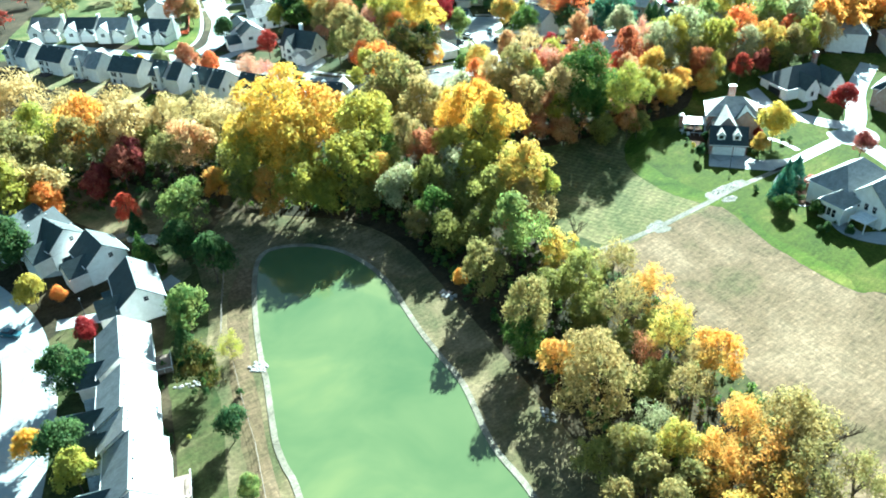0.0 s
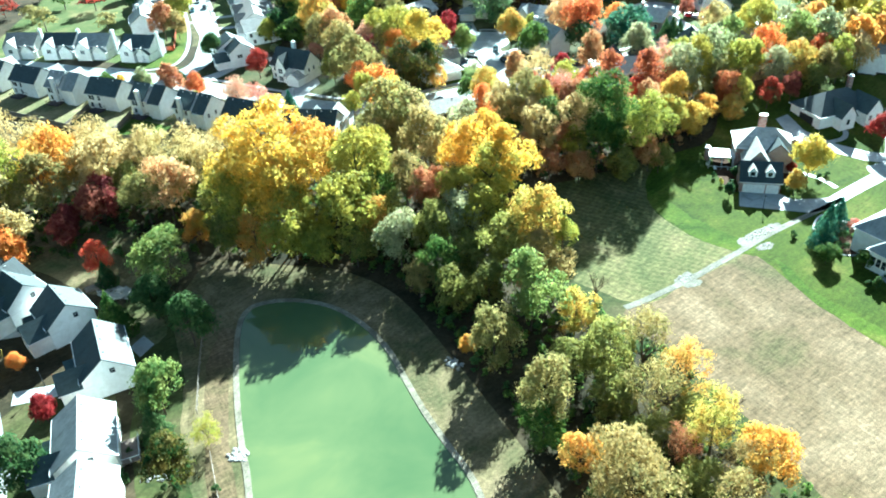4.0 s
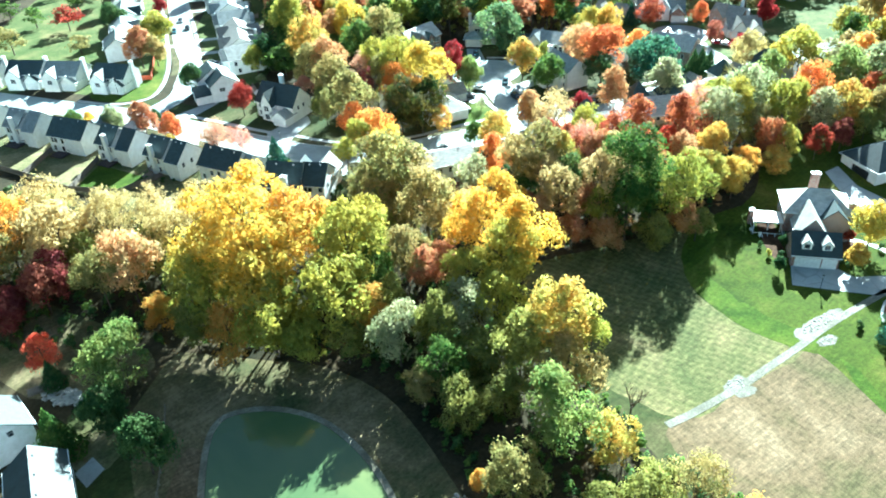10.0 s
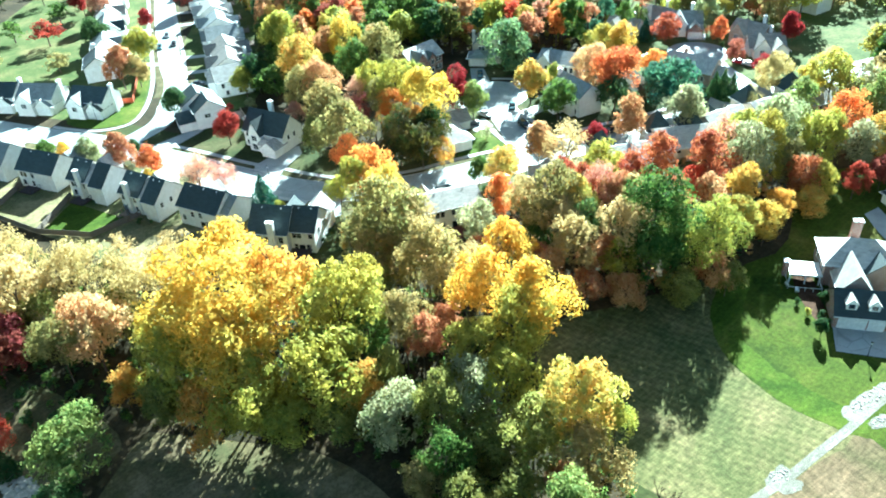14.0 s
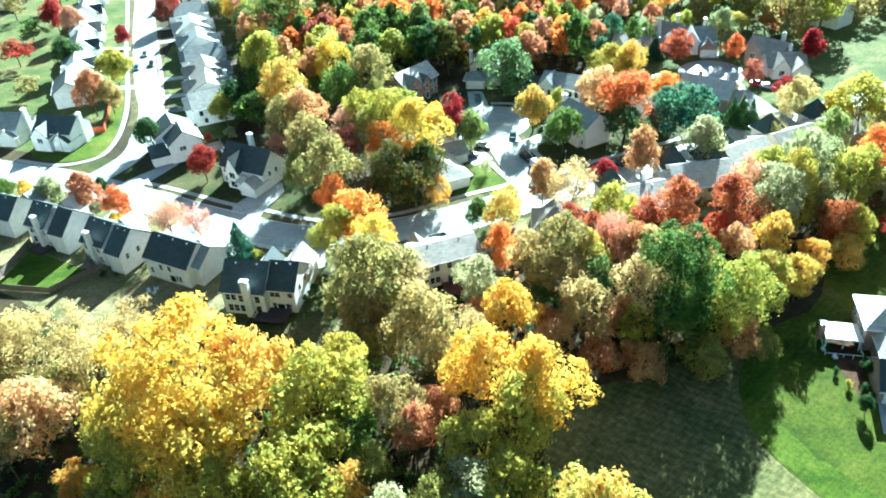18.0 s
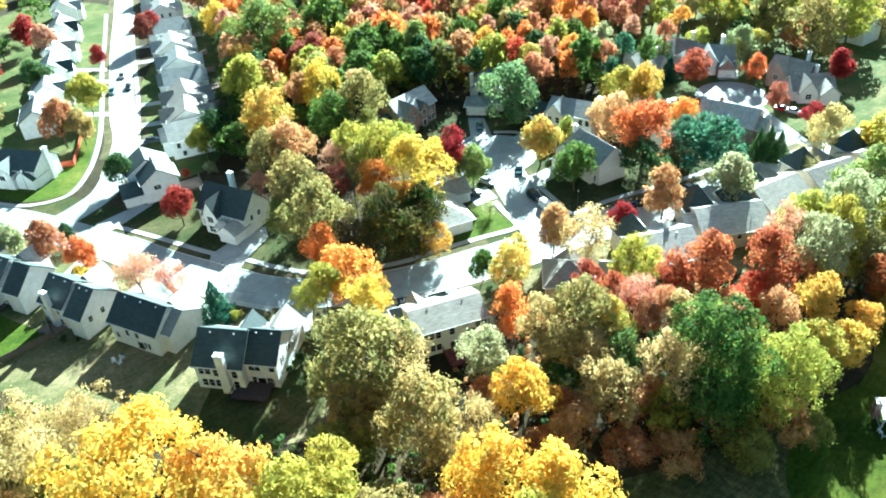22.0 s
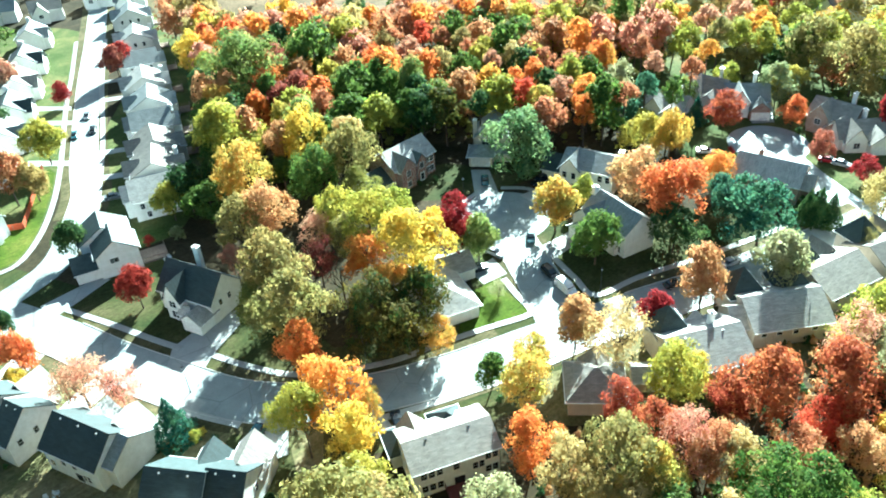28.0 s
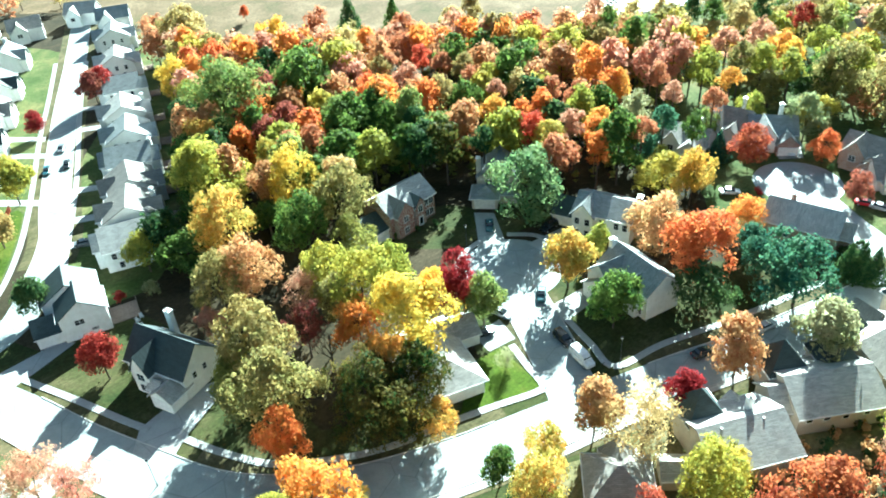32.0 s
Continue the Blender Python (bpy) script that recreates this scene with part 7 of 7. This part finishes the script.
def car(label, x, y, yaw, paint, kind="car"):
    """A parked vehicle, its nose along local +x."""
    ob = tagged(new(kind), label, kind)
    ob.matrix_basis = pose(x, y, gz(x, y) + 0.05, 0, 0, yaw)
    l, w, top, belt = {"car": (4.6, 1.8, 1.45, 0.95), "suv": (4.8, 1.9, 1.75, 1.05), "van": (5.4, 2.0, 2.2, 1.25)}[kind]

    def ring(px, half, z0, z1):
        r = 0.12
        return [(px, -half, z0 + r), (px, -half + r, z0), (px, half - r, z0), (px, half, z0 + r), (px, half, z1 - r), (px, half - r, z1), (px, -half + r, z1), (px, -half, z1 - r)]
    bm = bmesh.new()
    loft(bm, [ring(-l / 2, w / 2 - 0.15, 0.4, belt - 0.12), ring(-l / 2 + 0.2, w / 2, 0.25, belt), ring(0, w / 2, 0.22, belt + 0.03), ring(l / 2 - 1.3, w / 2, 0.22, belt),
              ring(l / 2 - 0.25, w / 2 - 0.05, 0.28, belt - 0.18), ring(l / 2, w / 2 - 0.25, 0.4, belt - 0.32)])
    body = part("body", bm, PAINT[paint], ob)
    rear, front = (-l / 2 + (0.15 if kind != "car" else 0.75), l / 2 - (1.35 if kind != "van" else 1.0))
    bm = bmesh.new()
    loft(bm, [ring(rear, w / 2 - 0.12, belt - 0.06, belt + 0.25), ring(rear + (0.5 if kind == "car" else 0.15), w / 2 - 0.2, belt - 0.06, top - 0.04), ring(0, w / 2 - 0.18, belt - 0.06, top),
              ring(front - 0.75, w / 2 - 0.2, belt - 0.06, top - 0.05), ring(front, w / 2 - 0.14, belt - 0.06, belt + 0.26)])
    part("cabin", bm, PAINT[paint] if kind == "van" else GLASS, ob)
    part("roof_panel", boxes((rear + 0.5, -w / 2 + 0.27, top - 0.03, front - 0.8, w / 2 - 0.27, top + 0.03)), PAINT[paint], ob)
    if kind == "van":
        part("windscreen", boxes((front - 0.3, -w / 2 + 0.25, belt + 0.3, front - 0.12, w / 2 - 0.25, top - 0.45)), GLASS, ob)
        for s in (-1, 1):
            part("rear_window", boxes((rear - 0.03, min(s * 0.1, s * 0.75), belt + 0.25, rear + 0.1, max(s * 0.1, s * 0.75), top - 0.35)), GLASS, ob)
    for s in (-1, 1):
        part("headlight", boxes((l / 2 - 0.2, s * (w / 2 - 0.45) - 0.17, belt - 0.42, l / 2 - 0.02, s * (w / 2 - 0.45) + 0.17, belt - 0.3)), LAMPGLASS, ob)
        part("tail_light", boxes((-l / 2 - 0.01, s * (w / 2 - 0.35) - 0.14, belt - 0.35, -l / 2 + 0.1, s * (w / 2 - 0.35) + 0.14, belt - 0.14)), TAILRED, ob)
        for px in (-l / 2 + 0.85, l / 2 - 0.9):
            bm = bmesh.new()
            tube(bm, (px, s * (w / 2 - 0.22), 0.33), (px, s * (w / 2 + 0.01), 0.33), 0.33, 0.33, 14)
            wheel = part("wheel", bm, RUBBER, ob)
            bm = bmesh.new()
            tube(bm, (px, s * (w / 2 + 0.01), 0.33), (px, s * (w / 2 + 0.03), 0.33), 0.2, 0.18, 10)
            part("rim", bm, ALLOY, wheel)
    return ob


car("white delivery van parked at the kerb", 40.9, 260.8, -67, "white", "van")
car("dark estate car parked at the kerb", 39.0, 266.2, -67, "black", "suv")
car("dark green car parked in the turning circle", 37.7, 279.5, -102, "teal", "car")
car("dark car on a shaded driveway", 31.5, 305.2, -96, "teal", "car")
car("black car on a shaded driveway", 44.1, 302.2, -143, "black", "suv")
car("dark pickup-size car under red trees", 24.7, 270.4, 12, "black", "suv")
car("silver car half under a green tree", 29.1, 275.4, -46, "silver", "car")
car("red car on a short drive", 28.9, 236.2, -62, "red", "car")
car("silver car parked along the street", 74.8, 263.2, 22, "silver", "car")
car("dark car parked along the street", 61.7, 258.6, 15, "black", "car")
car("white car before a brick house", 108.6, 323.0, -113, "white", "car")
car("white car on a far driveway", 87.1, 308.0, -12, "white", "car")
car("red car by the far street", 113.0, 297.5, -33, "red", "car")
car("silver car by the far street", 115.1, 295.2, -45, "silver", "car")
car("dark car parked in the long street", -80.3, 368.0, -81, "grey", "car")
car("dark car parked in the long street", -75.7, 357.6, -81, "black", "car")
car("dark car parked in the long street", -80.3, 355.2, -80, "teal", "car")
car("dark blue car on a driveway", -59.7, 316.8, 15, "grey", "car")
car("dark teal car before the house with the deck", -16.7, 232.3, -113, "teal", "suv")
car("dark car on a driveway under orange trees", 6.4, 231.9, -79, "black", "car")
car("dark blue car at the kerb of the terrace street", -82.8, 128.8, -19, "teal", "car")
for k in range(9):
    car("far car in a row on the car park", 86 + 1.7 * k, 428.5 + 2.3 * k, 145, ("silver", "black", "white", "grey", "red")[k % 5])
# ---- lamps, posts and fences ----
def street_lamp(x, y, height=5.0, label="black street lamp post beside the pavement"):
    ob = tagged(new("street_lamp"), label, "street lamp")
    ob.location = (x, y, gz(x, y))
    bm = bmesh.new()
    tube(bm, (0, 0, -0.1), (0, 0, 0.5), 0.14, 0.1, 10)
    tube(bm, (0, 0, 0.5), (0, 0, height), 0.07, 0.05, 8)
    part("pole", bm, BLACKMETAL, ob)
    bm = bmesh.new()
    tube(bm, (0, 0, height), (0, 0, height + 0.45), 0.13, 0.22, 8)
    lamp = part("lantern", bm, LAMPGLASS, ob)
    bm = bmesh.new()
    tube(bm, (0, 0, height + 0.45), (0, 0, height + 0.7), 0.28, 0.04, 8)
    part("cap", bm, BLACKMETAL, lamp)


for x, y, hgt in ((-27.4, 264.0, 3.0), (-29.2, 245.0, 5.5), (25.6, 299.0, 5.0), (47.4, 259.6, 5.0), (-86, 294, 6.0), (85.5, 171, 3.0), (1.6, 246.8, 5.0), (31.0, 240.2, 4.0), (-69.3, 133.5, 4.0)):
    street_lamp(x, y, hgt)

POST = mesh_of("post", boxes((-0.06, -0.06, -0.2, 0.06, 0.06, 1.6)), FENCEWOOD)
WIREPOST = mesh_of("post", boxes((-0.05, -0.05, -0.2, 0.05, 0.05, 1.25)), FENCEWOOD)


def board_fence(points, material, label, height=1.6):
    ob = tagged(new("fence"), label, "fence")
    ob.location = (*points[0], gz(*points[0]))
    o = Vector((*points[0], 0))
    for a, b in zip(points, points[1:]):
        a, b = Vector((*a, 0)), Vector((*b, 0))
        d = (b - a)
        n = max(1, round(d.length / 2.4))
        ang = math.degrees(math.atan2(d.y, d.x))
        for k in range(n + 1):
            p = new("post", POST)
            p.parent, p.location = ob, a + d * k / n - o
        for k in range(n):
            step = d.length / n
            p = part("rail", boxes((0, 0.02, height * 0.5, step, 0.07, height * 0.5 + 0.1)), material, ob)
            p.matrix_basis = Matrix.Translation(a + d * k / n - o) @ pose(0, 0, 0, 0, 0, ang)
            for j in range(6):
                part("board", boxes((j * step / 6 + 0.01, -0.02, 0.05, (j + 1) * step / 6 - 0.01, 0.02, height)), material, p)


board_fence([(-98, 243.0), (-82.6, 232.4), (-69, 228.6), (-61.6, 234.6), (-64.4, 240)], FENCEWOOD, "weathered grey wooden fence round the back yards")
board_fence([(-82.6, 232.4), (-79.8, 249)], FENCEWOOD, "weathered wooden fence between two yards")
board_fence([(-98, 243.0), (-95, 257), ], FENCEWOOD, "weathered wooden fence between two yards")
board_fence([(-98, 243.0), (-112, 252), (-128, 262)], FENCEWOOD, "weathered grey wooden fence behind the row")
board_fence([(-85.6, 306.2), (-78.2, 306.6), (-80.8, 322), (-83.4, 336.6)], REDFENCE, "rust-stained wooden fence round a corner garden", 1.7)


def wire_fence(points, label):
    ob = tagged(new("fence"), label, "fence")
    o = Vector((*points[0], 0))
    ob.location = (o.x, o.y, gz(o.x, o.y))
    for a, b in zip(points, points[1:]):
        a, b = Vector((*a, 0)), Vector((*b, 0))
        n = max(1, round((b - a).length / 2.5))
        for k in range(n + 1):
            p = new("post", WIREPOST)
            p.parent, p.location = ob, a + (b - a) * k / n - o
        for z in (0.35, 0.75, 1.15):
            bm = bmesh.new()
            tube(bm, a - o + Vector((0, 0, z)), b - o + Vector((0, 0, z)), 0.035, 0.035, 4)
            part("rail", bm, FENCEWOOD, ob)


wire_fence([(-43.3, 154.9), (-41.6, 145.2), (-40.3, 132.9), (-38.8, 121.7)], "dark split-rail fence beside the pond")
wire_fence([(-35.1, 112.4), (-32.1, 102.2), (-28.7, 91.9), (-25.6, 79.7), (-22, 67.1)], "dark split-rail fence along the gardens")


# ---- rocks ----
def rock_mesh(seed):
    bm = bmesh.new()
    bmesh.ops.create_icosphere(bm, subdivisions=1, radius=1)
    rnd = random.Random(seed)
    for v in bm.verts:
        v.co *= rnd.uniform(0.7, 1.2)
        v.co.z *= 0.6
    return mesh_of("rock", bm, STONE)


ROCKS = [rock_mesh(s) for s in range(4)]


def rock_pile(label, x, y, rx, ry, count, size, turn=0):
    ob = tagged(new("rock_pile"), label, "rocks")
    ob.matrix_basis = pose(x, y, gz(x, y), 0, 0, turn)
    rnd = random.Random(count + int(x))
    for k in range(count):
        r = new("rock", ROCKS[k % 4])
        r.parent = ob
        a, d = rnd.uniform(0, 6.283), math.sqrt(rnd.random())
        s = size * rnd.uniform(0.5, 1.3)
        r.matrix_basis = pose(rx * d * math.cos(a), ry * d * math.sin(a), s * 0.25, 0, 0, rnd.uniform(0, 360)) @ Matrix.Scale(s, 4)


rock_pile("pale riprap rocks at the pond inlet", -30.4, 111.4, 1.8, 1.8, 70, 0.34)
rock_pile("pale rocks spread beside the gravel path", 80.4, 161.2, 5.0, 1.3, 60, 0.22, 28)
rock_pile("pale rocks beside the gravel path", 79.4, 156, 1.9, 0.8, 24, 0.2, 28)
rock_pile("pale rocks on the gravel path", 58.2, 147.4, 1.9, 1.2, 24, 0.2, 20)
rock_pile("pale rocks in the ditch", 7.5, 128.4, 2.2, 1.2, 45, 0.32, -50)
rock_pile("pale rocks along the ditch", 21.4, 91.9, 2.0, 1.0, 30, 0.3, -60)
rock_pile("pile of pale stones behind the terrace", -62.6, 159.6, 4.6, 2.0, 130, 0.5, -22)
lumber = tagged(new("lumber_stack"), "grey weathered boards stacked beside the stone pile", "lumber")
lumber.matrix_basis = pose(-67.6, 161.6, gz(-67.6, 161.6), 0, 0, 24)
for k in range(10):
    part("board", boxes((-1.9 + 0.13 * (k % 3), -0.9 + 0.36 * (k % 5), 0.02 + 0.3 * (k // 5), 1.8 + 0.1 * (k % 4), -0.62 + 0.36 * (k % 5), 0.27 + 0.3 * (k // 5))), FENCEWOOD, lumber)
rock_pile("stones edging the back garden", -41.6, 108.7, 4.0, 0.8, 40, 0.35, 8)

# ---- garden chairs ----
def garden_chair(x, y, yaw, label="white plastic garden chair in the yard"):
    ob = tagged(new("garden_chair"), label, "chair", "garden chairs")
    ob.matrix_basis = pose(x, y, gz(x, y) + 0.03, 0, 0, yaw)
    part("seat", boxes((-0.3, -0.3, 0.38, 0.3, 0.3, 0.44)), TRIM, ob)
    back = part("backrest", boxes((-0.3, -0.03, 0, 0.3, 0.03, 0.62)), TRIM, ob)
    back.matrix_basis = pose(0, 0.3, 0.44, -14)
    for s in (-1, 1):
        part("armrest", boxes((s * 0.33 - 0.04, -0.3, 0.6, s * 0.33 + 0.04, 0.34, 0.65)), TRIM, ob)
        for py in (-0.26, 0.26):
            part("leg", boxes((s * 0.33 - 0.03, py - 0.03, 0, s * 0.33 + 0.03, py + 0.03, 0.6)), TRIM, ob)


for x, y, yaw in ((-47.6, 225.2, 20), (-46.4, 224.6, -40), (-46.2, 226, 100), (-41.0, 286.0, 60), (-40.0, 284.6, 120), (-40.6, 287.2, 30), (81.1, 189.9, 0), (79.9, 192, 90), (100.6, 139.7, 40), (99.8, 141.5, 90)):
    garden_chair(x, y, yaw)


# ---- garden beds and shrubs ----
SHRUB = [leaf_mesh("shrub", crown_verts(s + 140, 800, 0.1, 8, 0.55, 0.2, 0.2, 10, 0.09), LEAF["dark"]) for s in range(3)]
shrub_count = 0


def shrub(x, y, r, colour="dark", label="rounded dark green garden shrub"):
    global shrub_count
    shrub_count += 1
    ob = tagged(new("shrub", SHRUB[shrub_count % 3]), label, "shrub")
    ob.matrix_basis = pose(x, y, gz(x, y) + r * 0.75, 0, 0, shrub_count * 57) @ Matrix.Diagonal((r, r, r * 0.95, 1))
    ob.material_slots[0].link = "OBJECT"
    ob.material_slots[0].material = LEAF[colour]


for row in ((-33.0, 265.6, 0.9, "dark"), (-29.0, 264.9, 0.9, "dark"), (-35.0, 266.6, 0.6, "dark"), (-37.5, 270.6, 0.7, "dark"),
            (-39.3, 273.9, 0.6, "dark"), (22.9, 263.1, 0.6, "dark"), (23.1, 260.9, 0.6, "dark"), (22.6, 258.9, 0.6, "dark"),
            (19.7, 308.6, 1.0, "dark"), (15.8, 307.1, 0.9, "dark"), (10.7, 305.2, 0.9, "dark"), (99.6, 280.7, 1.8, "dark"),
            (102.7, 282.1, 1.5, "dark"), (113.1, 312.6, 1.2, "dark"), (92.8, 306.6, 1.2, "crimson"), (-54.8, 298.9, 1.3, "crimson"),
            (-63.4, 234.0, 1.0, "dark"), (-58.9, 233.0, 1.0, "dark"), (-56.2, 232.5, 0.7, "dark"), (-14.8, 217.5, 0.9, "dark"),
            (-15.6, 221.8, 0.9, "dark"), (-13.9, 218.7, 0.9, "dark"), (-33.7, 235.4, 0.9, "dark"), (23.6, 233.9, 1.0, "dark")):
    shrub(*row)
for row in ((-46.1, 293.1, 1.8, "crimson"), (-40.0, 294.7, 2.1, "pale"), (86.8, 158.7, 1.1, "dark"), (80.2, 183.3, 1.0, "lime"),
            (82.1, 182, 1.2, "dark"), (82.6, 180.3, 1.0, "dark"), (93.6, 178.4, 1.1, "dark"), (94.6, 177.2, 1.0, "dark"),
            (94.8, 182.4, 0.8, "dark"), (79.6, 186.6, 0.9, "dark"), (104.6, 182.2, 1.0, "dark"), (107.2, 182.9, 1.0, "dark"),
            (85.2, 186.9, 1.1, "dark"), (93, 138.8, 1.0, "dark"), (98.4, 141.4, 1.0, "dark"), (100.2, 138.7, 1.1, "dark"),
            (104, 140.5, 1.3, "dark"), (107.7, 142.3, 1.3, "dark"), (93.8, 152.6, 1.3, "dark"), (95.7, 152.2, 1.0, "dark"),
            (89.9, 153.2, 1.1, "dark"), (91, 157.2, 1.3, "dark"), (97, 156.2, 1.3, "dark"), (99.6, 155.7, 1.2, "dark")):
    shrub(*row)
for row in ((-32.9, 104.5, 1.0, "dark"), (-39.2, 105.5, 1.0, "dark"), (-48.9, 114.4, 0.9, "dark"), (-41.3, 105.8, 0.8, "dark")):
    shrub(*row)
for row in ((-49.3, 110.4, 1.0, "dark"), (-44.5, 94.4, 1.1, "dark"), (-39.3, 294.6, 1.5, "pale"), (-23.1, 233.0, 0.9, "dark"), (-25.4, 235.0, 0.9, "yellow"), (-63.0, 215.6, 1.0, "green"), (-40.3, 95, 0.6, "lime")):
    shrub(*row, "rounded %s garden shrub on the grass" % COLOUR_WORDS[row[3]])
